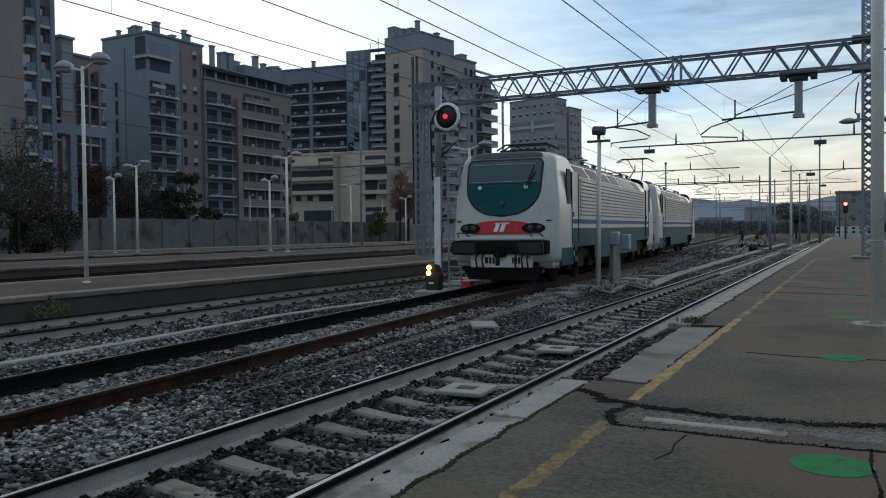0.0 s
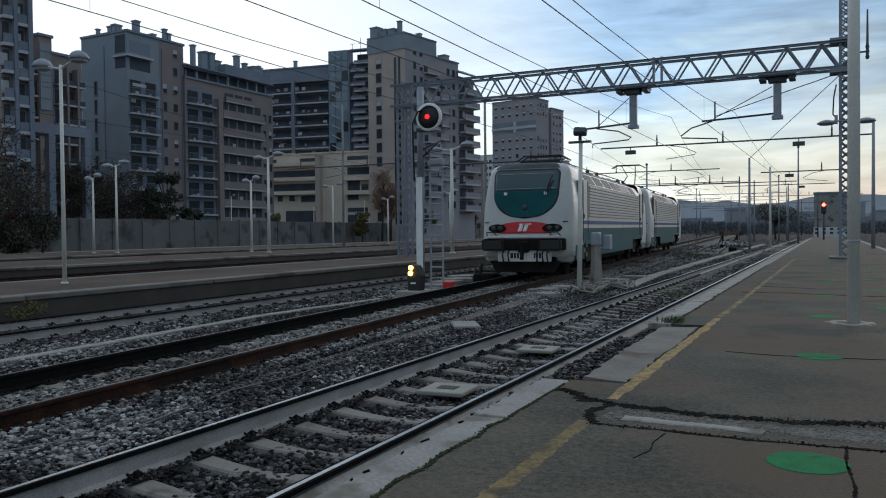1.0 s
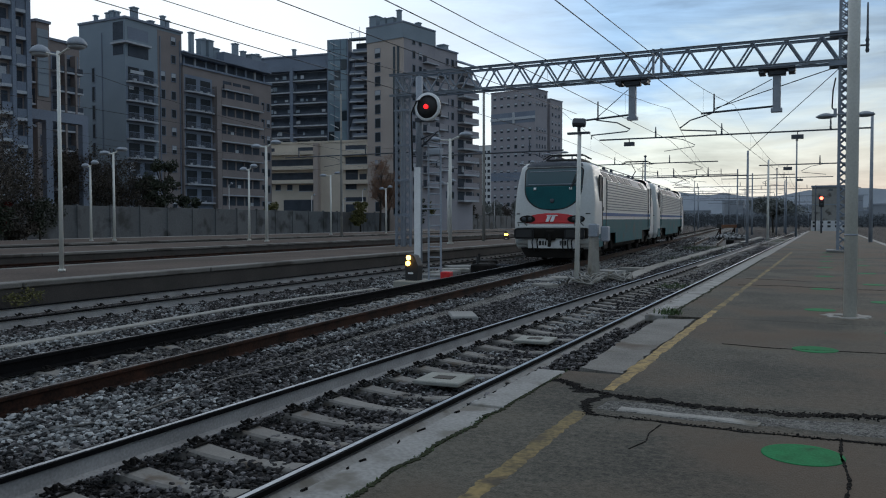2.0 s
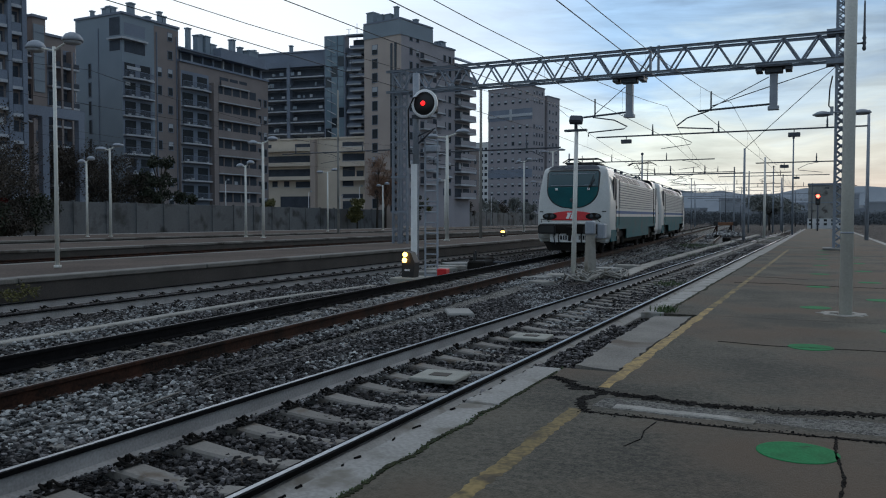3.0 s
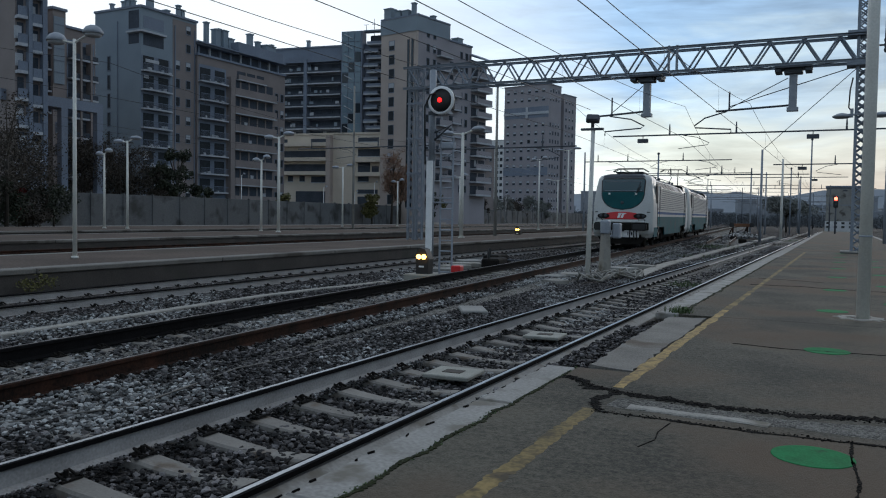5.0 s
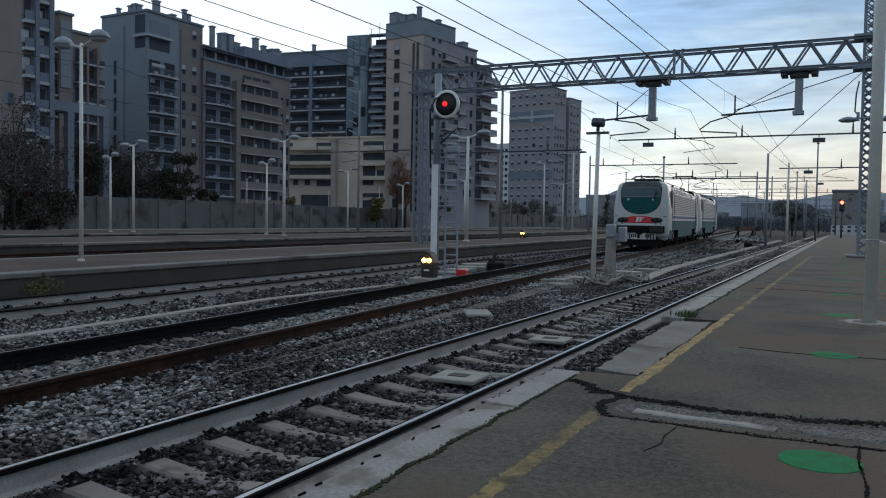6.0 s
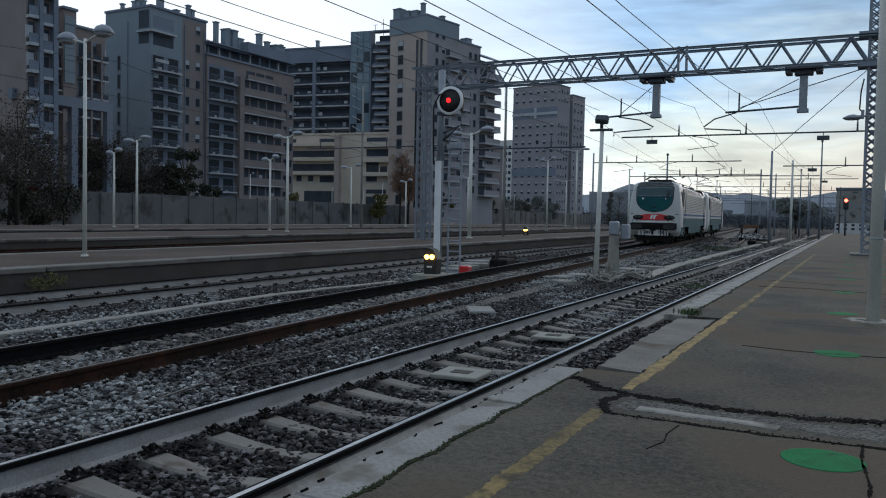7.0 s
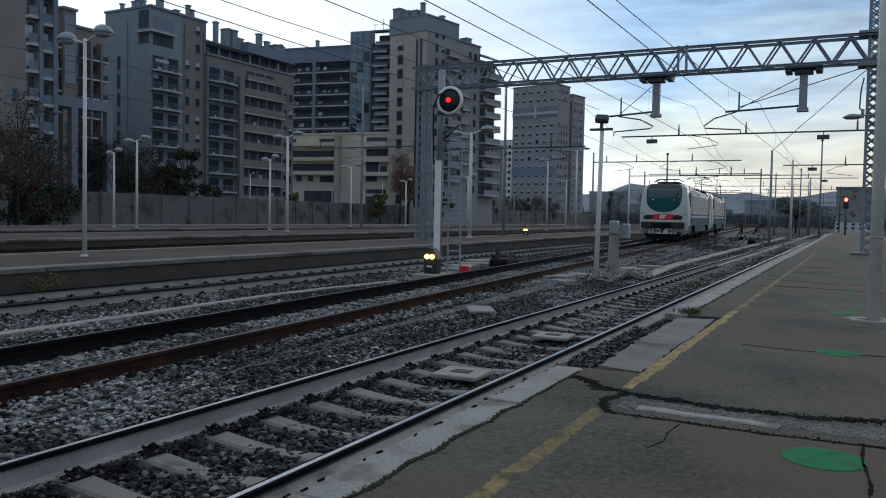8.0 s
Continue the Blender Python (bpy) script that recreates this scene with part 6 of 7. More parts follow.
def tree(x, y, h, r, mat, label, clumps=14, n=110, size=0.28, base=0.0, flat=0.85, low=0.35, name="tree"):
    rnd = random.Random(int(x * 13 + y * 7))
    root = empty(name, label, "tree" if name == "tree" else "shrub", m=pose(x, y, base))
    b = BM()
    rod(b, (0, 0, -0.6), (rnd.uniform(-0.2, 0.2), 0, h * 0.6), 0.035 * h, 8, 0.012 * h)
    tips = []
    for k in range(clumps):
        a, u = rnd.uniform(0, math.tau), rnd.uniform(low, 0.95)
        rr = r * rnd.uniform(0.35, 0.85) * math.sqrt(max(0.1, 1 - (2 * u - 1.1) ** 2))
        tip = (rr * math.cos(a), rr * math.sin(a), h * u)
        tips.append(tip)
        rod(b, (0, 0, h * min(0.55, u * 0.6)), tip, 0.011 * h, 5, 0.003 * h)
    part("trunk" if name == "tree" else "stems", b, BARK, root, "dark trunk and limbs" if name == "tree" else "dark tangled stems", kind="" if name == "tree" else "stuff")
    b = BM()
    for tip in tips:
        leaves(b, tip, r * rnd.uniform(0.3, 0.5), n, size, rnd, flat)
    part("crown", b, mat, root, "uneven leafy crown", kind="stuff")


def bare_tree(x, y, h, r, label, seed, mat=LEAF_BROWN, leaf=14):
    """A thin autumn tree: forking limbs and many fine twigs that keep a few leaves."""
    rnd = random.Random(seed)
    root = empty("tree", label, "tree", m=pose(x, y, 0))
    b, c = BM(), BM()
    top = Vector((rnd.uniform(-0.3, 0.3), rnd.uniform(-0.3, 0.3), h * 0.7))
    rod(b, (0, 0, -0.6), top, 0.018 * h, 7, 0.006 * h)
    for k in range(16):
        u = rnd.uniform(0.25, 1.0)
        start = Vector((0, 0, 0)).lerp(top, u)
        a = rnd.uniform(0, math.tau)
        end = start + Vector((math.cos(a) * r * rnd.uniform(0.4, 1.0), math.sin(a) * r * rnd.uniform(0.4, 1.0), h * rnd.uniform(0.12, 0.32)))
        rod(b, start, end, 0.006 * h, 4, 0.0025 * h)
        for j in range(7):
            p = start.lerp(end, rnd.uniform(0.3, 1.0))
            q = p + Vector((rnd.gauss(0, 0.35) * r, rnd.gauss(0, 0.35) * r, rnd.uniform(0.0, 0.14) * h))
            rod(b, p, q, 0.022, 3, 0.008)
            leaves(c, p.lerp(q, 0.7), 0.28 * r, leaf, 0.13, rnd)
    part("trunk", b, BARK, root, "thin dark trunk and twigs")
    part("crown", c, mat, root, "sparse brown leaves", kind="stuff")


for k, (x, y, h, r) in enumerate(((-62, 38, 10, 4.0), (-66, 42, 10, 4.5), (-64, 45, 10.5, 3.6), (-69, 50, 9.5, 4.0), (-68.1, 49.6, 8.5, 3.4), (-70, 45, 9, 4.5))):
    bare_tree(x, y, h, r, "thin brown autumn tree in front of the boundary wall", 300 + k, leaf=16)
for k, (x, y, h, r) in enumerate(((-87.6, 72.3, 11.5, 3.2), (-86.2, 74.0, 10.5, 3.0), (-85.6, 76.5, 11.0, 3.2), (-86.7, 79.4, 11.0, 3.4), (-86.0, 81.5, 8.6, 2.6), (-85.0, 70.0, 11.5, 3.4))):
    bare_tree(x, y, h, r, "bare brown autumn tree behind the boundary wall", 330 + k, leaf=34)
for k in range(8):
    tree(-57 - 1.62 * k, 25 + 4.0 * k, 2.6 + (k * 7 % 3) * 0.7, 2.4, LEAF if k % 2 else LEAF_BROWN, "low dark bramble thicket below the trees", 16, 150, 0.15, low=0.05, name="bramble_thicket")
for x, y, h, r in ((-84.5, 85.4, 10.5, 2.4), (-84.8, 83.4, 8, 2.2), (-84, 90, 5.5, 1.8)):
    tree(x, y, h, r, LEAF, "dark evergreen tree behind the boundary wall", 20, 110, 0.22, low=0.2)
bare_tree(-77.9, 135.1, 14.5, 2.6, "rust-brown autumn tree against the tan tower", 350, RUST_LEAF, 40)
bare_tree(-76.9, 136.7, 13.0, 2.4, "rust-brown autumn tree against the tan tower", 351, RUST_LEAF, 40)
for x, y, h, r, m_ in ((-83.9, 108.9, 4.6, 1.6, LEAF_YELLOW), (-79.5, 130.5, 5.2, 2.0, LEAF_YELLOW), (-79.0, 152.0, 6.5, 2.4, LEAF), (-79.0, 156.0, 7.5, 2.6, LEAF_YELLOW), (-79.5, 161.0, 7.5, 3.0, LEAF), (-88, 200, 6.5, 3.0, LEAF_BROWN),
                       (-91, 216, 6.8, 3.5, LEAF_HAZE), (-91, 226, 7.5, 3.5, LEAF_HAZE), (-90, 236, 6.5, 3.5, LEAF_BROWN), (-90, 246, 8, 3.5, LEAF_HAZE), (-89, 256, 7, 3, LEAF_HAZE)):
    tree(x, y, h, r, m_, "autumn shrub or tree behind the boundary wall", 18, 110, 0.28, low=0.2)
tree(-61.3, 226.9, 10.0, 0.9, LEAF_HAZE, "slim dark conifer standing beyond the tracks", 24, 90, 0.34, low=0.15)
bare_tree(-60, 232, 11, 4.5, "hazy bare tree beyond the tracks", 360, LEAF_HAZE, 20)
bare_tree(-55, 240, 10, 4.5, "hazy bare tree beyond the tracks", 361, LEAF_HAZE, 20)
bare_tree(-48, 246, 9, 4.5, "hazy bare tree beyond the tracks", 362, LEAF_HAZE, 20)
tree(-63, 36, 3.6, 1.5, RED_LEAF, "dark red shrub beside the far siding", 12, 130, 0.2, low=0.1)
tree(-66.5, 48.0, 4.0, 0.7, RED_LEAF, "dark red shrub beside the far siding", 14, 90, 0.12, low=0.1)
tree(-8.0, 150, 5.4, 5.0, LEAF_HAZE, "dark flat-crowned tree at the end of the yard", 34, 170, 0.2, flat=0.35, low=0.55)

rnd = random.Random(8)
for k in range(70):
    x = -330 + 9.5 * k + rnd.uniform(-6, 6)
    y = rnd.uniform(520, 760)
    b = BM()
    w, d, h = rnd.uniform(10, 30), rnd.uniform(10, 20), rnd.uniform(6, 14) + (7 if k % 9 == 0 else 0)
    box(b, -w / 2, w / 2, -d / 2, d / 2, -1, h)
    root = empty("distant_building", "hazy pale grey building on the skyline", "building", "skyline buildings", m=pose(x, y, 0, 0, 0, rnd.uniform(-30, 30)))
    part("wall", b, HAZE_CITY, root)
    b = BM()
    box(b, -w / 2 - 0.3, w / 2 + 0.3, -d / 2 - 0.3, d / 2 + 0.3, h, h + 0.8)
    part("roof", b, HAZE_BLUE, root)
b = BM()
row = []
for k in range(121):
    x = -1800 + 30 * k
    z = 70 + 34 * noise.noise((x * 0.0035, 3.1, 0)) + 14 * noise.noise((x * 0.014, 7.7, 0))
    row.append([b.verts.new((x, 1900, -1)), b.verts.new((x, 1900 + 60, max(8, z))), b.verts.new((x, 2300, -1))])
for p, q in zip(row, row[1:]):
    b.faces.new((p[0], q[0], q[1], p[1]))
    b.faces.new((p[1], q[1], q[2], p[2]))
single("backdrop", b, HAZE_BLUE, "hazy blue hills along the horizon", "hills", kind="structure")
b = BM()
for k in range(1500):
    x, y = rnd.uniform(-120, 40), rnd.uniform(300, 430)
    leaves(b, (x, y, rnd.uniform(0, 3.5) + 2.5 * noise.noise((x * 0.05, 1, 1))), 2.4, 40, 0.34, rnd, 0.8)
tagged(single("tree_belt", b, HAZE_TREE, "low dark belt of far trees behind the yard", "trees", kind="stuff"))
K = building("apartment_building", 6.0, 185, 8.6, 8.4, 14, CONCRETE, "grey concrete signal building with a white dotted base", turn=0)
solid(K, "panel_joint", -8.4, 0, -0.02, 0.05, 4.9, 5.05, RENDER_GREY)
solid(K, "plinth", -8.5, 0.1, -0.3, 0, -1, 1.6, SHED_WHITE, "white base wall")
for k in range(6):
    for z in (0.2, 1.0):
        solid(K, "opening", -8.2 + 1.4 * k, -7.6 + 1.4 * k, -0.36, -0.28, z, z + 0.45, BLACK)


def far_signal(x, y, z):
    root = empty("railway_signal", "distant signal showing red on a slim mast", "railway signal")
    b = BM()
    rod(b, (x, y, -0.5), (x, y, z), 0.09, 8)
    part("pole", b, DARK_STEEL, root)
    b = BM()
    box(b, x - 0.26, x + 0.26, y - 0.2, y + 0.1, z - 0.9, z + 0.4, 0.08)
    part("housing", b, BLACK, root)
    b = BM()
    spun(b, [(0.19, 0), (0.19, 0.05), (0.11, 0.08)], (0, 0, 0), 14)
    moved(b, pose(x, y - 0.22, z + 0.1, 90))
    part("lens", b, RED_BRIGHT, root, "glaring red lens")
    for dz in (0.35, 0.68):
        b = BM()
        spun(b, [(0.15, 0), (0.15, 0.04), (0.1, 0.05)], (0, 0, 0), 14)
        moved(b, pose(x, y - 0.22, z + 0.1 - dz, 90))
        part("lens", b, GLASS, root, "unlit dark lens")


far_signal(-0.3, 100, 3.85)


# ---- trackside details ----
def bed(name, m, half, top, y0, y1, label, mat=BALLAST):
    b = BM()
    extrude(b, [(-half - 0.5, -0.35), (-half, top), (half, top), (half + 0.5, -0.35)], y0, y1)
    o = single(name, b, mat, label, "ballast bed", kind="structure")
    o.matrix_world = m


bed("ballast_bed_1", pose(-3.54, 0, -0.25), 1.35, -0.27, -2, 140, "dark ballast bed below the platform track")
bed("ballast_bed_2", TRACK2, 1.45, -0.20, -4, 160, "pale dusty ballast bed of the second track", DUST_BED)
bed("ballast_bed_3", pose(-11.85, 0, -0.27) @ FAN, 1.5, -0.15, -4, 170, "dark ballast bed of the third track")

ICO = bmesh.new()
bmesh.ops.create_icosphere(ICO, subdivisions=1, radius=1.0)
ICO_V = np.array([v.co[:] for v in ICO.verts])
ICO_F = np.array([[v.index for v in f.verts] for f in ICO.faces])
ICO.free()


def stones(name, mat, places, sizes, seed, label):
    """Crushed stones, each a small jagged body of its own shape, in one mesh."""
    g = np.random.default_rng(seed)
    n = len(places)
    q = g.normal(size=(n, 4))
    q /= np.linalg.norm(q, axis=1)[:, None]
    w, x, y, z = q.T
    rot = np.stack([1 - 2 * (y * y + z * z), 2 * (x * y - w * z), 2 * (x * z + w * y), 2 * (x * y + w * z), 1 - 2 * (x * x + z * z), 2 * (y * z - w * x),
                    2 * (x * z - w * y), 2 * (y * z + w * x), 1 - 2 * (x * x + y * y)], 1).reshape(n, 3, 3)
    v = ICO_V[None] * (1 + g.uniform(-0.42, 0.35, (n, len(ICO_V), 1))) * g.uniform(0.55, 1.15, (n, 1, 3))
    v = np.einsum("nij,nkj->nki", rot, v) * np.array((1.1, 1.1, 0.72)) * sizes[:, None, None] + places[:, None]
    f = ICO_F[None] + (np.arange(n) * len(ICO_V))[:, None, None]
    me = bpy.data.meshes.new(name)
    me.from_pydata(v.reshape(-1, 3).tolist(), [], f.reshape(-1, 3).tolist())
    me.materials.append(mat)
    return tagged(new(name, me), label, "ballast", kind="stuff")


g = np.random.default_rng(4)


def strew(n, x0, x1, y0, y1, z, skew=0.0, heap=0.0, rise=0.0):
    """Random places between two lines; more of them near the camera."""
    y = y0 + (y1 - y0) * g.random(n) ** 1.35
    u = g.random(n)
    x = x0 + (x1 - x0) * u - skew * y
    return np.stack([x, y, z + heap * np.sin(np.pi * u) + rise * y + g.uniform(-0.02, 0.02, n)], 1)


zones = [strew(16000, -4.25, -2.83, 1.4, 17, -0.487), strew(1500, -2.75, -2.2, 5.5, 16, -0.40),
         strew(25000, -5.85, -4.33, 1.2, 19, -0.45, 0.03, 0.05), strew(9500, -7.32, -5.92, 1.5, 24, -0.432, 0.0666, 0.0, 0.003), strew(7000, -5.85, -5.35, 1.5, 26, -0.40, 0.0666, 0.0, 0.003), strew(7000, -8.2, -7.4, 2.5, 28, -0.40, 0.0666, 0.0, 0.003), strew(5000, -5.6, -4.33, 16, 34, -0.44, 0.0, 0.05),
         strew(22000, -10.6, -7.4, 3, 24, -0.46, 0.05, 0.02), strew(3500, -12.5, -11.2, 4, 24, -0.43, SKEW), strew(2500, -2.6, -1.95, 5.9, 11.2, -0.28),
         strew(9000, -5.7, -4.33, 30, 95, -0.44), strew(5000, -4.25, -2.83, 17, 60, -0.47), strew(9000, -12, -7, 28, 90, -0.42, 0.05)]
zones += [strew(4000, -5.22, -4.96, 18, 75, -0.465, 0.0666, 0.0, 0.0044), strew(4000, -4.96, -4.68, 18, 75, -0.55, 0.0666, 0.0, 0.0044), strew(10000, -7.2, -5.0, 23, 70, -0.47, 0.022), strew(8000, -10.95, -9.9, 4, 30, -0.42, SKEW), strew(9000, -11.5, -5.5, 42, 100, -0.43, 0.03, 0.03), strew(9000, -8.15, -5.15, 22, 75, -0.45, 0.0666, 0.03, 0.0044), strew(2600, -4.225, -4.12, 1.4, 16, -0.415), strew(1500, -2.97, -2.87, 2.0, 14, -0.415)]
places = np.concatenate(zones)
pale = np.array([noise.noise((p[0] * 0.55, p[1] * 0.33, 2.0)) + 0.5 * noise.noise((p[0] * 1.7, p[1] * 1.1, 5.0)) for p in places])
# cleaner stone was tipped beside the second track, oily stone lies in the first
clean = pale + np.where(places[:, 0] < np.interp(places[:, 1], (0, 3.8, 4.5, 5.0, 6.0, 7.2, 12), (-5.6, -5.5, -5.15, -5.1, -5.5, -6.0, -6.3)), 0.26, -0.26) - np.where(places[:, 0] < -8.2, 0.40, 0.0) + g.uniform(-0.22, 0.22, len(places)) > 0.06
foot = ((places[:, 0] > -4.23) & (places[:, 0] < -4.12)) | ((places[:, 0] > -2.98) & (places[:, 0] < -2.86))
size = np.where(foot, 0.55, 1.0) * g.uniform(0.014, 0.032, len(places)) * (1 + 0.012 * places[:, 1] + 0.02 * np.maximum(0, places[:, 1] - 28))
stones("ballast_stones", STONE_GREY, places[clean], size[clean], 5, "pale grey crushed ballast stones between the tracks")
stones("ballast_stones", STONE_DARK, places[~clean], size[~clean], 6, "dark oily crushed ballast stones between the rails")

# crumbled asphalt along the big seam across the platform
seam = [(-1.86, 5.98), (-1.74, 5.87), (-1.55, 5.70), (-1.35, 5.60), (-0.95, 5.52), (-0.55, 5.47), (0.25, 5.6), (1.2, 5.75), (3.2, 5.9)]
crumbs = []
for (xa, ya), (xb, yb) in zip(seam, seam[1:]):
    m_ = int(math.hypot(xb - xa, yb - ya) * 300)
    u = g.random(m_)
    crumbs.append(np.stack([xa + (xb - xa) * u, ya + (yb - ya) * u + g.normal(0, 0.035, m_), np.full(m_, 0.002)], 1))
u = g.random(420)
crumbs.append(np.stack([-1.36 + 2.6 * u, 4.98 - 0.03 * u + g.normal(0, 0.02, 420), np.full(420, 0.001)], 1))
crumbs = np.concatenate(crumbs)
stones("asphalt_crumbs", TAR, crumbs, g.uniform(0.003, 0.009, len(crumbs)), 9, "dark crumbled asphalt along the seam")
# cable ducts, slabs and covers
def duct(name, pts, w, z, mat, label, piece=1.0):
    root = empty(name, label, "cable duct", kind="structure")
    for (x0, y0), (x1, y1) in zip(pts, pts[1:]):
        n = max(1, int(math.hypot(x1 - x0, y1 - y0) / piece))
        d = math.atan2(-(x1 - x0), y1 - y0)
        step = math.hypot(x1 - x0, y1 - y0) / n
        b = BM()
        box(b, -w / 2, w / 2, 0.01, step - 0.01, -0.15, 0.0, 0.012)
        me = made("cover", b, mat)
        for k in range(n):
            u = k / n
            c = part("cover", me, mat, root)
            c.location = (x0 + (x1 - x0) * u, y0 + (y1 - y0) * u, z + 0.012 * noise.noise((k * 1.3, x0, 0)))
            c.rotation_euler = (0, 0, d + 0.02 * noise.noise((k * 0.7, y0, 4)))


duct("cable_duct_1", ((-9.55, 2.0), (-9.95, 9.0), (-10.3, 13.0), (-10.1, 17.4)), 0.2, -0.40, SLAB, "pale concrete cable duct between the tracks")
duct("cable_duct_2", ((-5.08, 22.5), (-5.54, 29.1), (-5.82, 48.9), (-6.3, 95)), 0.42, -0.35, SLAB, "concrete cable duct beside the platform track")


def block(name, x, y, z, sx, sy, sz, turn, mat, label, category, group=""):
    b = BM()
    box(b, -sx / 2, sx / 2, -sy / 2, sy / 2, -sz, 0, min(0.02, sz * 0.2))
    o = single(name, b, mat, label, category, group)
    o.matrix_world = pose(x, y, z, 0, 0, turn)
    return o


for x, y, s in ((-3.51, 7.43, 0.5), (-3.57, 10.49, 0.5)):
    root = empty("track_plate", "square pale concrete plate lying between the rails", "plate", "track plates", m=pose(x, y, -0.375, 0, 0, 3))
    b = BM()
    box(b, -s / 2, s / 2, -s / 2, s / 2, -0.045, 0, 0.01)
    plate = part("plate", b, PLATE, root)
    b = BM()
    box(b, -s * 0.2, s * 0.2, -s * 0.16, s * 0.16, 0.0, 0.006)
    part("cover", b, LEAF_BROWN, plate)
block("concrete_block", -5.59, 12.55, -0.34, 0.45, 0.8, 0.16, 30, CONCRETE, "loose concrete block lying in the ballast", "concrete block")
block("concrete_block", -4.86, 4.0, -0.40, 0.13, 0.62, 0.12, -55, SLEEPER, "old concrete beam half sunk in ballast", "concrete block")
block("red_box", -8.98, 19.1, -0.06, 0.26, 0.3, 0.4, 6, LOCO_RED, "small faded red trackside box", "trackside box")
for k, (x, y, s) in enumerate(((-6.85, 20.7, 0.5), (-6.75, 21.8, 0.5), (-7.35, 20.4, 0.5), (-6.3, 19.2, 0.4), (-6.2, 25.5, 0.6), (-5.9, 27.4, 0.5), (-10.6, 21.4, 0.8), (-11.2, 24.4, 0.7), (-11.6, 26.2, 0.9), (-10.9, 23.0, 0.6))):
    block("cable_cover", x, y, -0.30, s, s * 1.5, 0.14, 17 * k, SLAB if k % 2 else CONCRETE, "loose pale concrete cable cover in the ballast", "cable cover", "loose covers")


def point_machine(x, y, turn, z=-0.3):
    root = empty("point_machine", "low dark metal point machine beside the rails", "point machine", "point machines", m=pose(x, y, z, 0, 0, turn))
    b = BM()
    box(b, -0.3, 0.3, -0.6, 0.6, -0.15, 0.18, 0.05)
    part("case", b, UNDERFRAME, root)
    b = BM()
    rod(b, (0.3, 0.2, -0.02), (1.3, 0.2, -0.02), 0.035, 6)
    part("drive_rod", b, DARK_STEEL, root)
    b = BM()
    rod(b, (-0.1, -0.4, 0.1), (-0.1, -0.4, 0.42), 0.05, 6)
    part("lever", b, BLACK, root)


for x, y, t_ in ((-11.15, 27.0, 5), (-10.2, 24.6, 8), (-13.5, 70, 4), (-11.0, 74, 4), (-8.6, 78, 4), (-6.6, 66, 4), (-12.5, 90, 4)):
    point_machine(x, y, t_)
# heap of pale hoses and cables by the mast
for k in range(7):
    r_ = random.Random(k)
    b = BM()
    cx, cy, rad = -5.35 + r_.uniform(-0.35, 0.3), 20.6 + r_.uniform(-0.8, 1.8), r_.uniform(0.22, 0.42)
    p = [(cx + rad * (1 + 0.05 * j) * math.cos(0.7 * j + k), cy + 1.6 * rad * math.sin(0.7 * j + k), -0.36 + 0.22 * math.sin(j * 1.1 + k) ** 2) for j in range(13)]
    bent(b, p, 0.022, 6)
    single("cable_hose", b, SLAB, "pale grey hose coiled loosely on the ballast", "hose", "loose hoses")
# long loose wire in the ballast
b = BM()
bent(b, [(-6.0, 3.55, -0.40), (-5.55, 3.95, -0.385), (-5.32, 4.35, -0.37), (-5.18, 4.75, -0.385), (-5.24, 5.35, -0.36), (-5.42, 5.9, -0.39), (-5.5, 6.4, -0.37), (-5.45, 7.3, -0.385), (-5.5, 8.2, -0.38), (-5.6, 9.4, -0.41)], 0.010, 5)
single("loose_cable", b, RAIL_DULL, "thin grey cable trailing over the ballast", "cable")
# crossings of rails further up the yard
for k, (x, y, turn) in enumerate(((-8.8, 45, 6.5), (-12.0, 50, 7.5), (-7.4, 58, 5.0))):
    track("track_%d" % (8 + k), pose(x, y, -0.2, 0, 0, turn), 0, 90, "rusty siding leading through the points", RUST, RAIL_GREY, 0.62, 30, (0, 0))

# rubble heap and a low buffer stop further up the yard
n = 900
u, a = g.random(n) ** 0.6, g.uniform(0, math.tau, n)
heap = np.stack([-8.6 + 1.9 * u * np.cos(a), 85.5 + 2.6 * u * np.sin(a), -0.3 + 0.6 * (1 - u) * g.random(n)], 1)
stones("rubble_heap", STONE_GREY, heap, g.uniform(0.06, 0.2, n), 31, "heap of pale broken concrete beside the points")
root = empty("buffer_stop", "low rusty buffer stop with two black buffers", "buffer stop", m=pose(-9.8, 95, -0.4, 0, 0, 25))
b = BM()
box(b, -1.15, 1.15, -0.1, 0.12, 1.05, 1.4, 0.03)
part("beam", b, RUST_BEAM, root, "orange-brown steel beam")
for s in (-1, 1):
    b = BM()
    rod(b, (s * 1.1, -0.1, 1.25), (s * 1.1, -0.45, 1.25), 0.1, 10)
    box(b, s * 1.1 - 0.24, s * 1.1 + 0.24, -0.52, -0.44, 1.0, 1.5, 0.05)
    part("buffer", b, BLACK, root, "black buffer head")
    b = BM()
    box(b, s * 0.8 - 0.08, s * 0.8 + 0.08, 0.0, 0.16, -0.1, 1.06)
    rod(b, (s * 0.8, 0.1, 1.0), (s * 0.8, 1.6, -0.1), 0.07, 6)
    part("post", b, RUST, root)


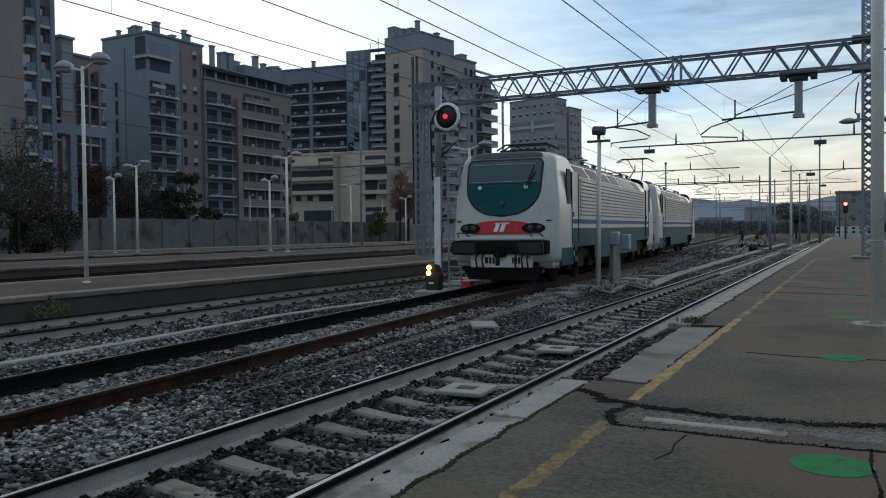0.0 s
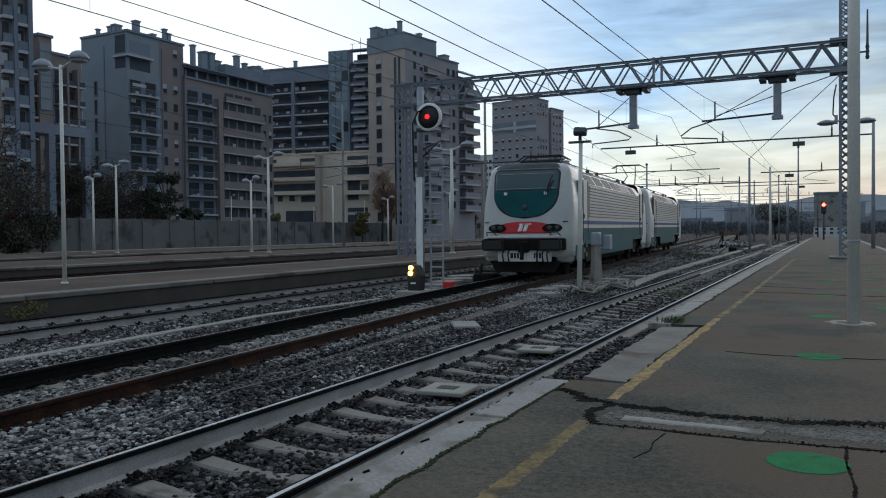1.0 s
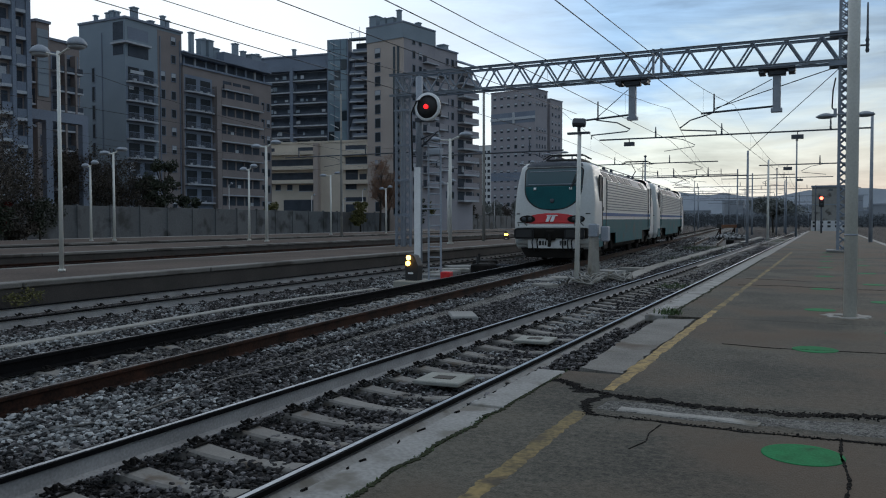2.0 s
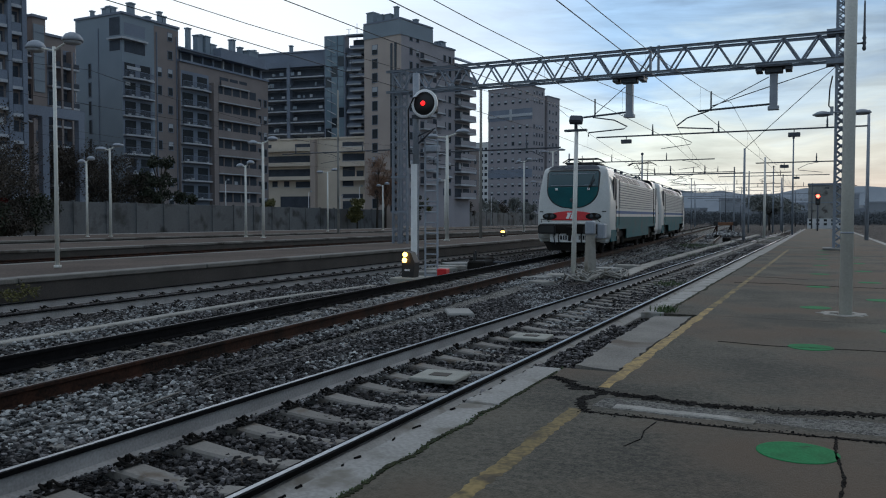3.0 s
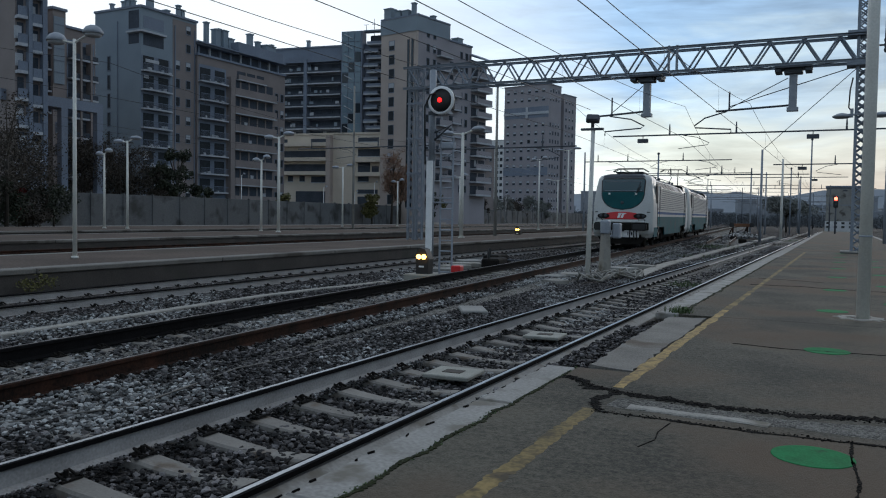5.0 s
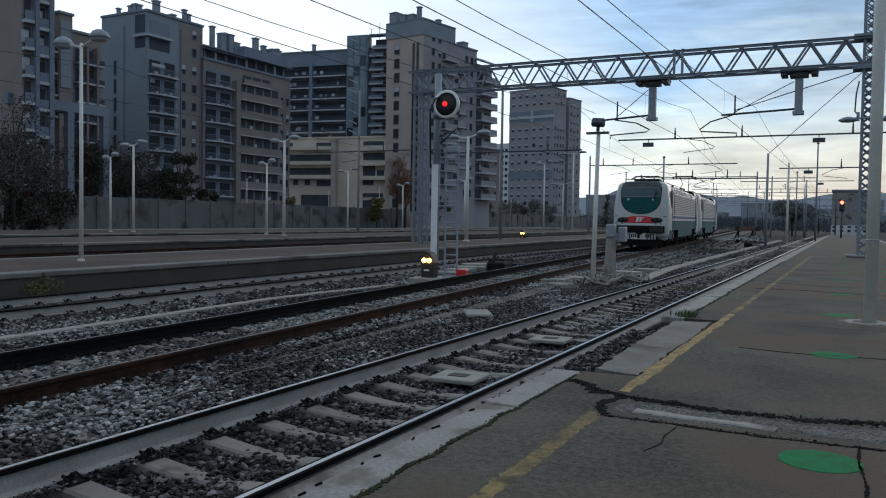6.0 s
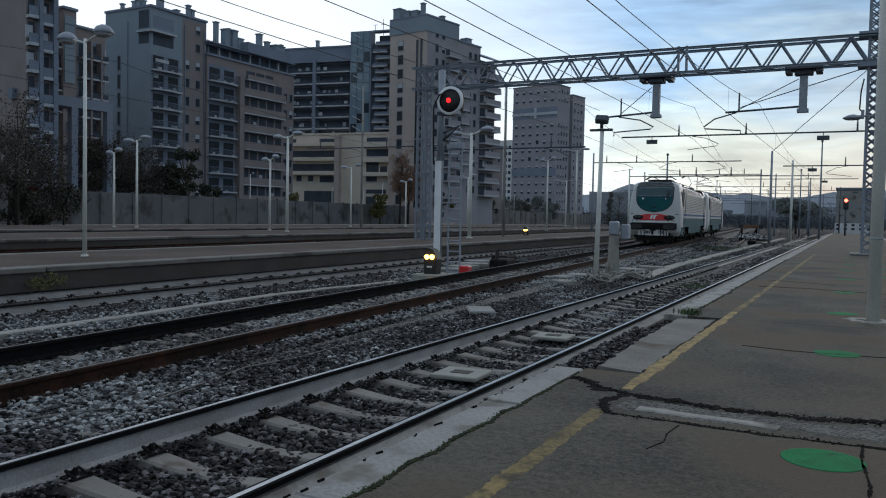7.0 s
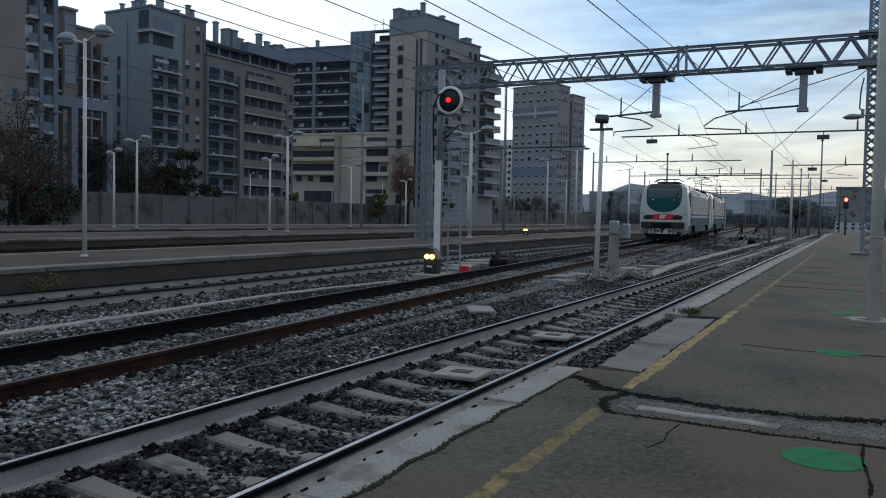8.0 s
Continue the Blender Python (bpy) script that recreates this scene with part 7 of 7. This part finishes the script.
def tuft(name, x, y, z, n, spread, h, mat, label, seed):
    """A tuft of bent grass blades or weeds."""
    r_ = random.Random(seed)
    b = BM()
    for _ in range(n):
        px, py = x + r_.gauss(0, spread), y + r_.gauss(0, spread * (1.6 if spread > 0.02 else 14))
        a, hh = r_.uniform(0, math.tau), h * r_.uniform(0.4, 1.2)
        dx, dy, w = math.cos(a) * hh * 0.5, math.sin(a) * hh * 0.5, 0.008 + 0.012 * h
        sx, sy = -math.sin(a) * w, math.cos(a) * w
        p = [b.verts.new(q) for q in ((px - sx, py - sy, z), (px + sx, py + sy, z), (px + dx * 0.4 + sx * 0.7, py + dy * 0.4 + sy * 0.7, z + hh * 0.65), (px + dx * 0.4 - sx * 0.7, py + dy * 0.4 - sy * 0.7, z + hh * 0.65), (px + dx, py + dy, z + hh))]
        b.faces.new((p[0], p[1], p[2], p[3]))
        b.faces.new((p[3], p[2], p[4]))
    single(name, b, mat, label, "weeds", kind="stuff")


tuft("grass_tuft", -1.85, 11.0, -0.05, 260, 0.075, 0.12, GRASS, "green grass tuft in the broken platform edge", 1)
tuft("grass_tuft", -1.9, 4.6, -0.01, 60, 0.012, 0.014, GRASS, "moss and grass along the coping joint", 2)
for k in range(10):
    tuft("grass_tuft", -1.885, 2.2 + 0.42 * k, -0.008, 90, 0.012, 0.014, GRASS, "moss and grass along the coping joint", 20 + k)
for k, (x, y, n, s, h) in enumerate(((-4.9, 24, 160, 0.3, 0.07), (-3.4, 21, 200, 0.25, 0.07), (-5.4, 32, 160, 0.4, 0.1), (-5.7, 38, 160, 0.5, 0.1), (-5.3, 46, 200, 0.8, 0.12), (-7.0, 52, 300, 0.8, 0.2), (-4.4, 62, 300, 1.0, 0.2), (-3.0, 75, 300, 1.2, 0.2), (-2.6, 100, 400, 2.0, 0.35))):
    tuft("grass_tuft", x, y, -0.42, n, s, h, GRASS if k % 2 else LEAF_BROWN, "low weeds growing in the ballast", 40 + k)
b = BM()
r_ = random.Random(77)
for k in range(14):
    leaves(b, (-14.95 + r_.uniform(-0.12, 0.12), 10.8 + 0.06 * k, -0.25 + r_.uniform(-0.15, 0.12)), 0.14, 22, 0.035, r_)
single("yellow_weed", b, LEAF_YELLOW, "yellowing weeds growing from the platform side", "weeds", kind="stuff")


# ---- motion of the two locomotives along the second track ----
GAP = 0.85
TRAVEL = [(0.0, 18.85), (0.5, 20.72), (1.0, 22.65), (1.5, 24.5), (3.0, 29.88), (3.5, 31.95), (4.0, 33.95), (4.5, 35.75), (6.0, 41.2), (6.5, 43.15), (7.0, 44.8), (7.5, 46.75), (8.0, 48.5)]


def motions():
    walk(loco_front, [(t, TRACK2 @ pose(0, s, 0.004)) for t, s in TRAVEL])
    at = LAMP_PAIR.location.copy()
    # the lamps change from upright to level by turning the added arm
    walk(LAMP_PAIR, [(t, pose(*at, 0, turn, 0)) for t, turn in ((0.0, -84), (4.0, -84), (4.07, -42), (4.13, 0), (8.0, 0))])
    walk(loco_rear, [(t, TRACK2 @ pose(0, s + LEN + GAP, 0.004)) for t, s in TRAVEL])


motions()
